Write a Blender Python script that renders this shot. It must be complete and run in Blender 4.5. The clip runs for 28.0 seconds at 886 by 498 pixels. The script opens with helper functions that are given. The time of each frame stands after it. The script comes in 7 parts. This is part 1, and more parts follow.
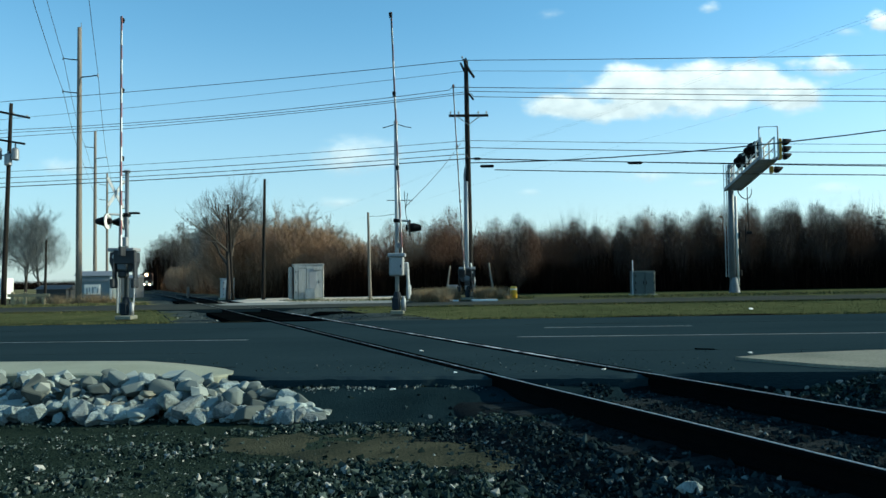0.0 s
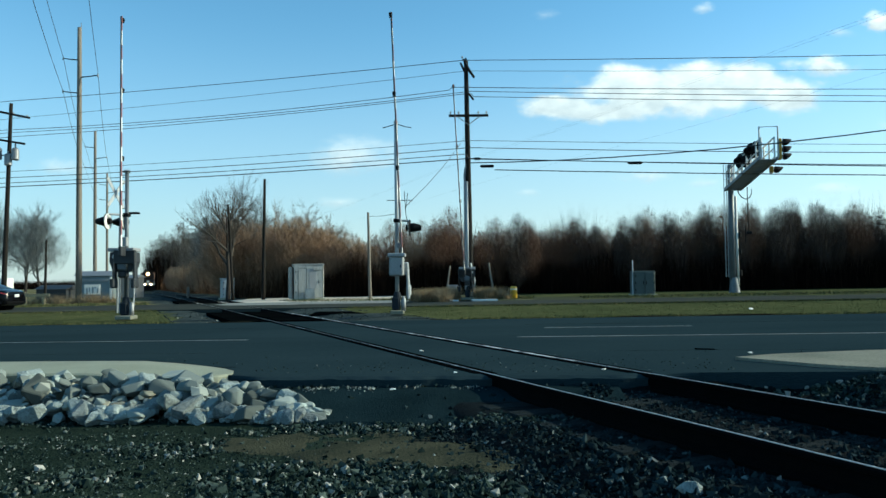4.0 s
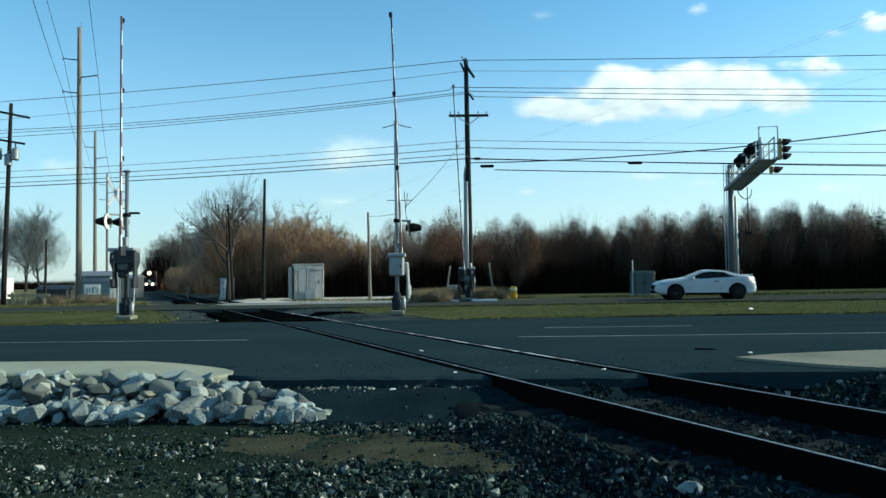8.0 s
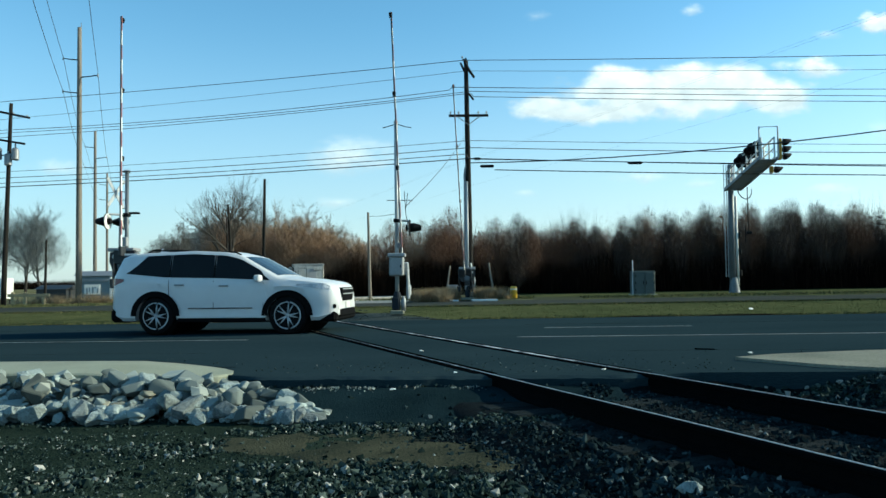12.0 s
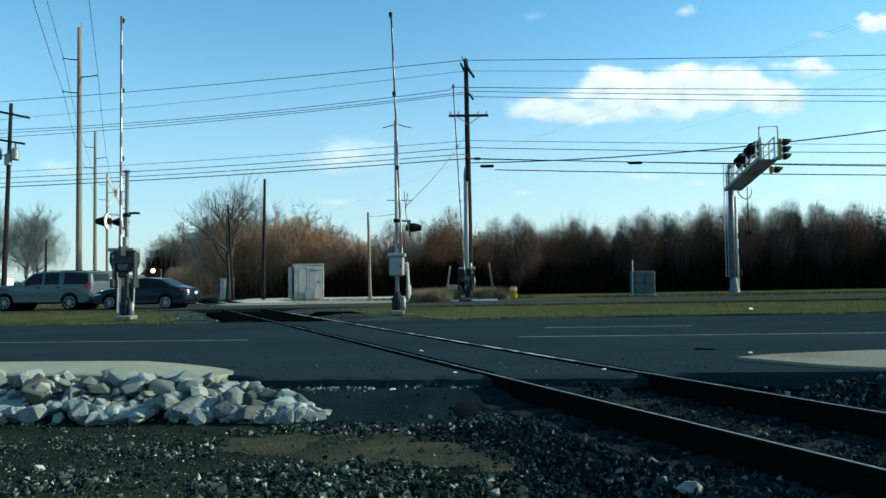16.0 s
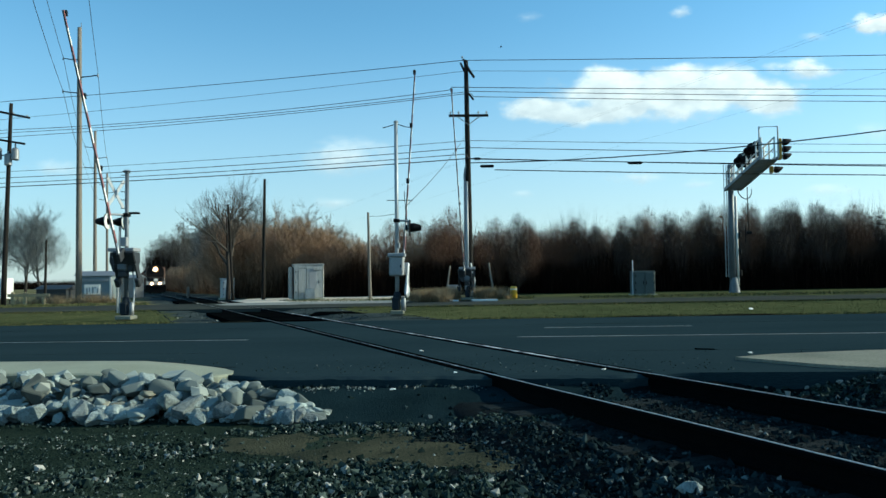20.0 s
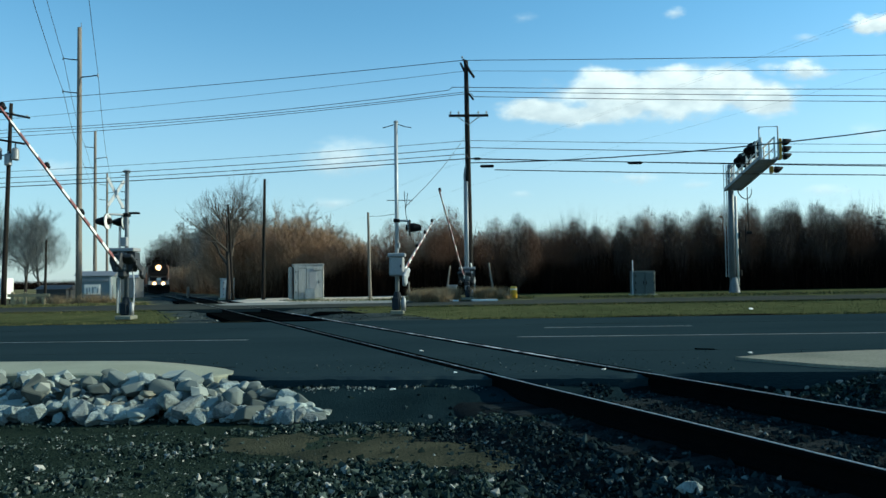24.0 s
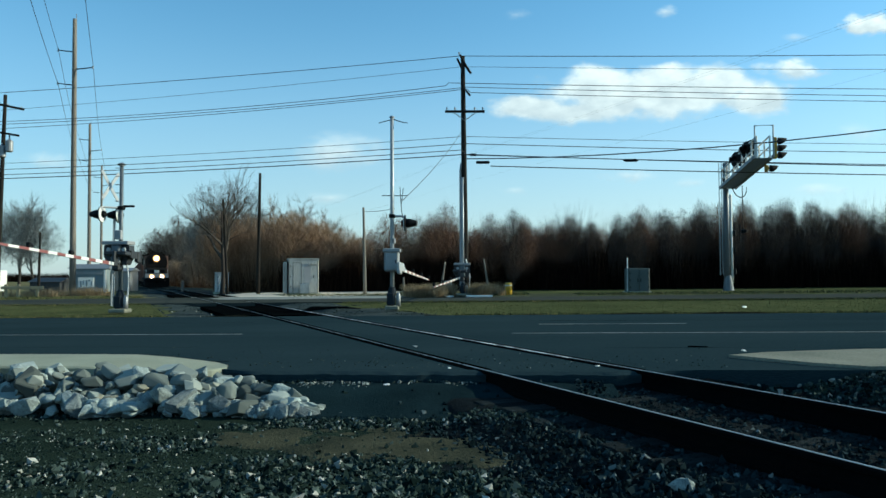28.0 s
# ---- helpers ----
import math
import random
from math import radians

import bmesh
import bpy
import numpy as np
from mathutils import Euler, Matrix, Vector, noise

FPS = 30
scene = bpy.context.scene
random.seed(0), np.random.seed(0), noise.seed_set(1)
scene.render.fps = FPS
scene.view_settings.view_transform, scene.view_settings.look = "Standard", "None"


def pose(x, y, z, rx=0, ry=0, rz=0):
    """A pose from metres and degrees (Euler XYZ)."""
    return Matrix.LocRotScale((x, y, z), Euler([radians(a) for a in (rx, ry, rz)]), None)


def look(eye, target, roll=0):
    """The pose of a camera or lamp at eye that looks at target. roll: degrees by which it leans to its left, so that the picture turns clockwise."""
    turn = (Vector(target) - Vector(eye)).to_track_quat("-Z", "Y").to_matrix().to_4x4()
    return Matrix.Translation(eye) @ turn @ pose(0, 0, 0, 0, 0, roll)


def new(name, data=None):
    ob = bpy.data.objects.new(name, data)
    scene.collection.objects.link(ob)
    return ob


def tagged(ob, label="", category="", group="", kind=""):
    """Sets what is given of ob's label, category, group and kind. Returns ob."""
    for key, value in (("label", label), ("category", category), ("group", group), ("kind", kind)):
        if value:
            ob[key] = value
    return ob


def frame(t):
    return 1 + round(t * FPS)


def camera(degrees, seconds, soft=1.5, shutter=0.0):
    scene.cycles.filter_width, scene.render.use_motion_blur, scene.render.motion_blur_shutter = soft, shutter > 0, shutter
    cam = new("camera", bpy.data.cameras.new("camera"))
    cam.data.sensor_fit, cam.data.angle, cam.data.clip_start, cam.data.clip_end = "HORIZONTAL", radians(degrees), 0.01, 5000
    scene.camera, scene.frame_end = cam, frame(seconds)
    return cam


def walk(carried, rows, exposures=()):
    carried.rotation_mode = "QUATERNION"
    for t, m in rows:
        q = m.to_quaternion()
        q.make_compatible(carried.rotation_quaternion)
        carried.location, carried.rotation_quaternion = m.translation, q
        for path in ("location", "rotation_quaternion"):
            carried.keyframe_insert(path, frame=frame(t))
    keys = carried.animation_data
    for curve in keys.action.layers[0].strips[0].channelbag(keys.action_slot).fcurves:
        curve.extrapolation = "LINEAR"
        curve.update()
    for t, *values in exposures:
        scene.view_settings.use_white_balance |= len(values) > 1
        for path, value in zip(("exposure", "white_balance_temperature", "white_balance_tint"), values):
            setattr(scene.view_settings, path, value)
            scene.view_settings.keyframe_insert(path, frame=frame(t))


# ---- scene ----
cam = camera(62.2, 28.0, soft=1.5)
EYE = (0.0, 0.0, 1.07)


def cam_row(t, rx, ry, rz):
    return (t, pose(*EYE, rx, ry, rz))


# a phone on a tripod: still for 24 seconds, then knocked and nudged
walk(cam, [cam_row(0, 92.40, 0.66, 0), cam_row(24.0, 92.40, 0.66, 0), cam_row(24.5, 92.43, 0.60, 0.09), cam_row(25.0, 92.47, 0.72, -0.152),
           cam_row(25.5, 92.377, 0.42, -0.73), cam_row(26.0, 92.004, 0.16, -0.83), cam_row(26.5, 91.947, 0.167, -0.95),
           cam_row(27.0, 92.115, 0.211, -0.77), cam_row(27.5, 92.053, 0.10, -0.76), cam_row(28.0, 92.07, 0.197, -0.393)],
     exposures=[(0, 0.52, 5880, -9), (6, 0.54, 5890, -9), (10, 0.61, 5950, -9), (14, 0.60, 5940, -9), (20, 0.48, 5820, -9), (28, 0.40, 5800, -9)])

# ---- world and sun ----
SUN_AZ, SUN_EL = 85.0, 24.0        # degrees clockwise from straight ahead, and up
world = bpy.data.worlds.new("world")
scene.world = world
world.use_nodes = True
wn = world.node_tree
wn.nodes.clear()
sky = wn.nodes.new("ShaderNodeTexSky")
sky.sky_type, sky.sun_disc = "NISHITA", False
sky.sun_elevation, sky.sun_rotation = radians(SUN_EL), radians(SUN_AZ)
sky.air_density, sky.dust_density, sky.ozone_density = 1.0, 0.25, 3.5
sky.altitude = 100
bg = wn.nodes.new("ShaderNodeBackground")
bg.inputs[1].default_value = 0.14
wout = wn.nodes.new("ShaderNodeOutputWorld")
rich = wn.nodes.new("ShaderNodeHueSaturation")
rich.inputs["Saturation"].default_value = 1.05
rich.inputs["Hue"].default_value = 0.489
wn.links.new(sky.outputs[0], rich.inputs["Color"])
# pale haze that thickens evenly towards the horizon all round
wtc = wn.nodes.new("ShaderNodeTexCoord")
wsep = wn.nodes.new("ShaderNodeSeparateXYZ")
wn.links.new(wtc.outputs["Generated"], wsep.inputs[0])
whz = wn.nodes.new("ShaderNodeMapRange")
whz.interpolation_type = "SMOOTHSTEP"
whz.inputs["From Min"].default_value, whz.inputs["From Max"].default_value = 0.36, -0.04
whz.inputs["To Max"].default_value = 0.74
wn.links.new(wsep.outputs["Z"], whz.inputs[0])
wmix = wn.nodes.new("ShaderNodeMix")
wmix.data_type = "RGBA"
# the haze is a little brighter on the sun's side
wside = wn.nodes.new("ShaderNodeMapRange")
wside.inputs["From Min"].default_value, wside.inputs["From Max"].default_value = -0.5, 0.5
wn.links.new(wsep.outputs["X"], wside.inputs[0])
wtint = wn.nodes.new("ShaderNodeMix")
wtint.data_type = "RGBA"
wtint.inputs[6].default_value, wtint.inputs[7].default_value = (2.66, 3.10, 3.52, 1), (3.90, 3.95, 4.04, 1)
wn.links.new(wside.outputs[0], wtint.inputs[0])
wn.links.new(wtint.outputs[2], wmix.inputs[7])
wn.links.new(whz.outputs[0], wmix.inputs[0])
wn.links.new(rich.outputs[0], wmix.inputs[6])
wn.links.new(wmix.outputs[2], bg.inputs[0])
wn.links.new(bg.outputs[0], wout.inputs[0])
sun = new("sun", bpy.data.lights.new("sun", "SUN"))
sun.data.energy, sun.data.angle, sun.data.color = 4.8, radians(0.5), (1.0, 0.85, 0.66)
saz, sel = radians(SUN_AZ), radians(SUN_EL)
sun.matrix_world = look((0, 0, 0), (-math.sin(saz) * math.cos(sel), -math.cos(saz) * math.cos(sel), -math.sin(sel)))


# ---- materials ----
MATS = {}


def mat(name, col, col2=None, rough=0.8, metal=0.0, scale=6.0, bump=0.0, fine=40.0, contrast=0.5, rand=0.0, spec=0.5, space="Object", stretch=None):
    """Two-scale noise between two colours, with a fine bump."""
    if name in MATS:
        return MATS[name]
    m = bpy.data.materials.new(name)
    m.use_nodes = True
    nt = m.node_tree
    b = nt.nodes["Principled BSDF"]
    col2 = col2 or tuple(c * 0.7 for c in col)
    tc = nt.nodes.new("ShaderNodeTexCoord")
    vec = tc.outputs[space]
    if stretch:
        mp = nt.nodes.new("ShaderNodeMapping")
        mp.inputs["Scale"].default_value = stretch
        nt.links.new(vec, mp.inputs[0])
        vec = mp.outputs[0]
    n1 = nt.nodes.new("ShaderNodeTexNoise")
    n1.inputs["Scale"].default_value, n1.inputs["Detail"].default_value = scale, 6
    n2 = nt.nodes.new("ShaderNodeTexNoise")
    n2.inputs["Scale"].default_value, n2.inputs["Detail"].default_value = fine, 4
    nt.links.new(vec, n1.inputs["Vector"])
    nt.links.new(vec, n2.inputs["Vector"])
    add = nt.nodes.new("ShaderNodeMath")
    add.operation = "ADD"
    nt.links.new(n1.outputs[0], add.inputs[0])
    nt.links.new(n2.outputs[0], add.inputs[1])
    last = add.outputs[0]
    if rand:
        oi = nt.nodes.new("ShaderNodeObjectInfo")
        mul = nt.nodes.new("ShaderNodeMath")
        mul.operation, mul.inputs[1].default_value = "MULTIPLY_ADD", rand
        nt.links.new(oi.outputs["Random"], mul.inputs[0])
        nt.links.new(last, mul.inputs[2])
        last = mul.outputs[0]
    mr = nt.nodes.new("ShaderNodeMapRange")
    c = 1.0 + rand / 2
    mr.inputs["From Min"].default_value, mr.inputs["From Max"].default_value = c - contrast, c + contrast
    nt.links.new(last, mr.inputs[0])
    mx = nt.nodes.new("ShaderNodeMix")
    mx.data_type = "RGBA"
    mx.inputs[6].default_value, mx.inputs[7].default_value = (*col2, 1), (*col, 1)
    nt.links.new(mr.outputs[0], mx.inputs[0])
    nt.links.new(mx.outputs[2], b.inputs["Base Color"])
    b.inputs["Roughness"].default_value, b.inputs["Metallic"].default_value = rough, metal
    b.inputs["Specular IOR Level"].default_value = spec
    if bump:
        bp = nt.nodes.new("ShaderNodeBump")
        bp.inputs["Strength"].default_value, bp.inputs["Distance"].default_value = bump, 0.02
        nt.links.new(n2.outputs[0], bp.inputs["Height"])
        nt.links.new(bp.outputs[0], b.inputs["Normal"])
    MATS[name] = m
    return m


def glow(name, col, strength):
    m = bpy.data.materials.new(name)
    m.use_nodes = True
    b = m.node_tree.nodes["Principled BSDF"]
    b.inputs["Base Color"].default_value = (*col, 1)
    b.inputs["Emission Color"].default_value, b.inputs["Emission Strength"].default_value = (*col, 1), strength
    return m


ASPHALT = mat("asphalt", (0.0242, 0.0405, 0.0475), (0.0145, 0.0268, 0.0325), 0.95, scale=0.55, fine=55, bump=0.5, contrast=0.34, stretch=(0.3, 0.8, 1), spec=0.0)
ASPHALT_FAR = mat("asphalt_old", (0.056, 0.062, 0.056), (0.034, 0.040, 0.036), 0.95, scale=0.5, fine=40, bump=0.4, contrast=0.35, spec=0.0)
APRON = mat("asphalt_patch", (0.0135, 0.0265, 0.0310), (0.006, 0.0125, 0.0150), 0.95, scale=1.5, fine=50, bump=0.7, contrast=0.3, spec=0.0)
PAINT = mat("road_paint", (0.16, 0.19, 0.195), (0.022, 0.038, 0.044), 0.8, scale=0.9, fine=12, contrast=0.24)
CONCRETE = mat("concrete", (0.30, 0.318, 0.245), (0.195, 0.208, 0.158), 0.9, scale=1.2, fine=60, bump=0.3, contrast=0.4, spec=0.1)
# a darker concrete for the right slab and the signal footings
CONCRETE_DARK = mat("darker_concrete", (0.235, 0.235, 0.185), (0.10, 0.108, 0.088), 0.9, scale=0.9, fine=30, bump=0.4, contrast=0.35, spec=0.05)
# near-black: the shade along the rails is put into the ballast colour
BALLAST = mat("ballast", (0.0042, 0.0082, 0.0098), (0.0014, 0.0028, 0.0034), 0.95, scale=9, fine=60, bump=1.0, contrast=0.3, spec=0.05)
DIRT = mat("dirt", (0.029, 0.042, 0.030), (0.0055, 0.0115, 0.0098), 0.95, scale=0.8, fine=60, bump=0.9, contrast=0.3, spec=0.0)
SAND = mat("sand", (0.56, 0.50, 0.41), (0.40, 0.35, 0.27), 0.95, scale=0.4, fine=15, bump=0.4, contrast=0.4)
GRASS_G = mat("turf", (0.090, 0.097, 0.043), (0.034, 0.045, 0.021), 0.95, scale=0.3, fine=2.2, bump=0.5, contrast=0.35, spec=0.0)
# near-black iron: the shade on the rails' sunless side is in this colour
SHADED_IRON = mat("rail_side_shaded", (0.004, 0.0042, 0.0042), (0.002, 0.0021, 0.0022), 0.95, scale=4, fine=40, bump=0.4, spec=0.02)
STEEL = mat("rail_head", (0.46, 0.45, 0.43), (0.34, 0.33, 0.32), 0.35, metal=0.5, scale=2, fine=30)
STEEL_DULL = mat("dull_rail_head", (0.46, 0.45, 0.43), (0.03, 0.032, 0.034), 0.42, metal=0.5, scale=1.1, fine=5, contrast=0.16)
# near-white and dark grey mixed in dashes for the right rail's head
STEEL_DASHED = mat("dashed_rail_head", (0.88, 0.88, 0.86), (0.12, 0.125, 0.13), 0.6, scale=1.0, fine=3, contrast=0.12)
SLEEPER = mat("sleeper_wood", (0.020, 0.029, 0.032), (0.005, 0.0078, 0.0088), 0.95, scale=3, fine=30, bump=1.0, stretch=(1, 8, 8), rand=0.3, spec=0.05)
ROCK = mat("rip_rap", (0.315, 0.37, 0.355), (0.098, 0.118, 0.115), 0.9, scale=1.6, fine=6, bump=0.7, contrast=0.5, rand=0.5)
ROCK_TAN = mat("tan_stone", (0.31, 0.315, 0.26), (0.10, 0.10, 0.077), 0.9, scale=1.6, fine=6, bump=0.7, contrast=0.5, rand=0.5)
ROCK_DIM = mat("dim_stone", (0.205, 0.242, 0.24), (0.055, 0.067, 0.068), 0.9, scale=1.6, fine=6, bump=0.7, contrast=0.5, rand=0.5)
GALV = mat("galvanised_steel", (0.28, 0.29, 0.30), (0.18, 0.19, 0.20), 0.5, metal=0.55, scale=3, fine=30, bump=0.1)
ALU = mat("aluminium_paint", (0.42, 0.44, 0.45), (0.29, 0.31, 0.32), 0.5, metal=0.2, scale=2, fine=20)
GREYBOX = mat("grey_enamel", (0.30, 0.31, 0.315), (0.21, 0.215, 0.22), 0.55, scale=2, fine=18)
SHEDGREY = mat("shed_cladding", (0.20, 0.25, 0.265), (0.13, 0.165, 0.18), 0.7, scale=1.5, fine=12)
BUNGALOW = mat("cabinet_aluminium", (0.43, 0.435, 0.41), (0.22, 0.225, 0.21), 0.5, metal=0.25, scale=1.1, fine=9, contrast=0.4, stretch=(2.2, 2.2, 0.5))
GREENBOX = mat("green_enamel", (0.055, 0.078, 0.075), (0.036, 0.052, 0.05), 0.6, scale=2, fine=15)
BLACK = mat("black_paint", (0.007, 0.008, 0.009), (0.004, 0.0045, 0.005), 0.6, scale=4, fine=30, spec=0.12)
WHITEP = mat("white_paint", (0.76, 0.76, 0.72), (0.58, 0.58, 0.55), 0.55, scale=3, fine=25)
REDP = mat("red_sheeting", (0.24, 0.085, 0.08), (0.16, 0.06, 0.055), 0.5, scale=3, fine=25)
YELLOWP = mat("yellow_paint", (0.75, 0.45, 0.03), (0.6, 0.33, 0.02), 0.55, scale=4, fine=25)
SIGNALY = mat("signal_yellow", (0.48, 0.28, 0.03), (0.34, 0.19, 0.02), 0.6, scale=4, fine=25)
POLEWOOD = mat("pole_wood", (0.235, 0.208, 0.172), (0.10, 0.088, 0.072), 0.9, scale=2, fine=14, bump=0.6, stretch=(6, 6, 0.5))
POLEDARK = mat("creosoted_wood", (0.024, 0.021, 0.018), (0.010, 0.009, 0.008), 0.9, scale=2, fine=14, bump=0.6, stretch=(6, 6, 0.5), spec=0.15)
WIRE = mat("wire", (0.03, 0.03, 0.033), (0.02, 0.02, 0.022), 0.6, scale=1, fine=5)
BARK = mat("bark", (0.034, 0.028, 0.023), (0.016, 0.013, 0.011), 0.95, scale=3, fine=12, rand=0.4, contrast=0.6)
TWIG = mat("twigs", (0.070, 0.050, 0.038), (0.026, 0.019, 0.0148), 0.95, scale=0.5, fine=3, rand=0.6, contrast=0.7)
TWIG_BROWN = mat("brown_twigs", (0.175, 0.095, 0.055), (0.060, 0.033, 0.021), 0.95, scale=0.5, fine=3, rand=0.6, contrast=0.7)
TWIG_OAK = mat("dark_twigs", (0.105, 0.09, 0.072), (0.036, 0.031, 0.026), 0.95, scale=0.5, fine=3, rand=0.3, contrast=0.6)
TWIG_GREY = mat("grey_twigs", (0.28, 0.215, 0.15), (0.115, 0.09, 0.065), 0.95, scale=0.5, fine=3, rand=0.4, contrast=0.7)
# blue-grey tint: distance haze is put into the twig colour
TWIG_HAZED = mat("hazed_twigs", (0.135, 0.155, 0.16), (0.062, 0.073, 0.077), 0.95, scale=0.5, fine=3, rand=0.4, contrast=0.7)
# the far railway trees' shade is put into this darker twig colour
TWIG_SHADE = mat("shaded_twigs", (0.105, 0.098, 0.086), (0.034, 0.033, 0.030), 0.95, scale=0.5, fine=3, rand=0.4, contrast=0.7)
MASTMETAL = mat("mast_metal", (0.13, 0.152, 0.17), (0.07, 0.083, 0.095), 0.5, metal=0.2, scale=3, fine=20)
BRUSH = mat("brush_twigs", (0.35, 0.228, 0.138), (0.145, 0.092, 0.056), 0.95, scale=0.4, fine=2, rand=0.5, contrast=0.6)
GLASS = mat("dark_glass", (0.012, 0.014, 0.016), (0.009, 0.01, 0.012), 0.1, scale=2, fine=10, spec=0.1)
TYRE = mat("tyre_rubber", (0.008, 0.0085, 0.009), (0.005, 0.0052, 0.0055), 0.9, scale=6, fine=60, bump=0.2, spec=0.08)
RIM = mat("alloy", (0.42, 0.43, 0.44), (0.28, 0.29, 0.30), 0.4, metal=0.4, scale=4, fine=20)
RIMDARK = mat("dark_alloy", (0.012, 0.012, 0.013), (0.008, 0.008, 0.009), 0.45, metal=0.2, scale=4, fine=20)
PLASTIC = mat("black_plastic", (0.006, 0.0065, 0.007), (0.004, 0.0042, 0.0045), 0.8, scale=6, fine=40, spec=0.03)
LENS_RED = mat("red_lens", (0.35, 0.02, 0.02), (0.25, 0.015, 0.015), 0.2, scale=4, fine=20)
LENS_CLEAR = mat("clear_lens", (0.62, 0.64, 0.66), (0.2, 0.21, 0.22), 0.15, metal=0.3, scale=8, fine=30)
PLATE = mat("plate", (0.6, 0.6, 0.58), (0.5, 0.5, 0.5), 0.5, scale=8, fine=30)


# ---- geometry helpers ----
class Geo:
    """Collects vertices and faces for one mesh."""

    def __init__(self):
        self.v, self.f = [], []

    def add(self, verts, faces):
        o = len(self.v)
        self.v += [tuple(p) for p in verts]
        self.f += [tuple(i + o for i in q) for q in faces]
        return self

    def box(self, c, s, m=None, bev=0.0):
        """A box with chamfered edges; c centre, s full sizes, m an optional turn about the centre."""
        h = [q / 2 for q in s]
        b = min(bev, *(q * 0.45 for q in h))
        if b <= 0:
            vs = [Vector((x * h[0], y * h[1], z * h[2])) for x in (-1, 1) for y in (-1, 1) for z in (-1, 1)]
            fs = [(0, 1, 3, 2), (4, 6, 7, 5), (0, 4, 5, 1), (2, 3, 7, 6), (0, 2, 6, 4), (1, 5, 7, 3)]
        else:
            idx, vs = {}, []
            for x in (-1, 1):
                for y in (-1, 1):
                    for z in (-1, 1):
                        for k in range(3):
                            p = [x * (h[0] - b), y * (h[1] - b), z * (h[2] - b)]
                            p[k] = (x, y, z)[k] * h[k]
                            idx[x, y, z, k] = len(vs)
                            vs.append(Vector(p))
            fs = []
            for k in range(3):
                u, w = (k + 1) % 3, (k + 2) % 3
                for sg in (-1, 1):
                    q = []
                    for a, c2 in ((-1, -1), (1, -1), (1, 1), (-1, 1)):
                        key = [0, 0, 0]
                        key[k], key[u], key[w] = sg, a, c2
                        q.append(idx[(*key, k)])
                    fs.append(tuple(q) if sg > 0 else tuple(q[::-1]))
                for a in (-1, 1):
                    for c2 in (-1, 1):
                        lo, hi = [0, 0, 0], [0, 0, 0]
                        lo[k], lo[u], lo[w] = -1, a, c2
                        hi[k], hi[u], hi[w] = 1, a, c2
                        q = (idx[(*lo, u)], idx[(*hi, u)], idx[(*hi, w)], idx[(*lo, w)])
                        fs.append(q if a * c2 < 0 else q[::-1])
            for x in (-1, 1):
                for y in (-1, 1):
                    for z in (-1, 1):
                        q = tuple(idx[x, y, z, k] for k in range(3))
                        fs.append(q if x * y * z > 0 else q[::-1])
        c = Vector(c)
        return self.add([c + (m @ p if m else p) for p in vs], fs)

    def tube(self, pts, radii, n=8, cap=True):
        """A tube along points; radii a number or one a point."""
        pts = [Vector(p) for p in pts]
        if not isinstance(radii, (list, tuple)):
            radii = [radii] * len(pts)
        vs, fs = [], []
        up = Vector((0.013, 0.021, 1))
        for i, p in enumerate(pts):
            d = (pts[min(i + 1, len(pts) - 1)] - pts[max(i - 1, 0)]).normalized()
            if abs(d.dot(up.normalized())) > 0.98:
                up = Vector((1, 0.02, 0.01))
            u = d.cross(up).normalized()
            w = d.cross(u).normalized()
            vs += [p + (u * math.cos(2 * math.pi * k / n) + w * math.sin(2 * math.pi * k / n)) * radii[i] for k in range(n)]
        for i in range(len(pts) - 1):
            fs += [(i * n + k, i * n + (k + 1) % n, (i + 1) * n + (k + 1) % n, (i + 1) * n + k) for k in range(n)]
        if cap:
            fs += [tuple(range(n)), tuple(range((len(pts) - 1) * n, len(pts) * n))[::-1]]
        return self.add(vs, fs)

    def disc(self, c, axis, r, depth, n=20, dish=0.0):
        """A round plate of some depth round an axis, its front edge rounded."""
        a = Vector(axis).normalized()
        c = Vector(c)
        return self.tube([c - a * depth / 2, c + a * depth * 0.3, c + a * depth / 2], [r, r, r * (0.9 - dish)], n)

    def slab(self, poly, z0, z1):
        """An upright prism on a plan polygon [(x, y)], between two heights (numbers or functions of x, y)."""
        n = len(poly)
        g0 = z0 if callable(z0) else (lambda x, y: z0)
        g1 = z1 if callable(z1) else (lambda x, y: z1)
        vs = [(x, y, g0(x, y)) for x, y in poly] + [(x, y, g1(x, y)) for x, y in poly]
        fs = [tuple(range(n))[::-1], tuple(range(n, 2 * n))] + [(i, (i + 1) % n, n + (i + 1) % n, n + i) for i in range(n)]
        return self.add(vs, fs)


def mesh_of(name, g, material, smooth=False):
    me = bpy.data.meshes.new(name)
    me.from_pydata(g.v, [], g.f)
    if material:
        me.materials.append(material)
    if smooth:
        me.polygons.foreach_set("use_smooth", [True] * len(me.polygons))
    bm = bmesh.new()
    bm.from_mesh(me)
    if len(bm.faces) < 20000:
        bmesh.ops.recalc_face_normals(bm, faces=bm.faces)
    bm.to_mesh(me)
    bm.free()
    return me


def part(name, g, material, parent=None, label="", smooth=False, at=None):
    """One mesh object under a thing or a part."""
    me = g if isinstance(g, bpy.types.Mesh) else mesh_of(name, g, material, smooth)
    ob = new(name, me)
    if parent:
        ob.parent = parent
    if at is not None:
        ob.matrix_basis = at
    return tagged(ob, label) if label else ob


def thing(name, m, label, category, group="", kind=""):
    ob = new(name)
    ob.empty_display_size = 0.2
    ob.matrix_basis = m
    return tagged(ob, label, category, group, kind)


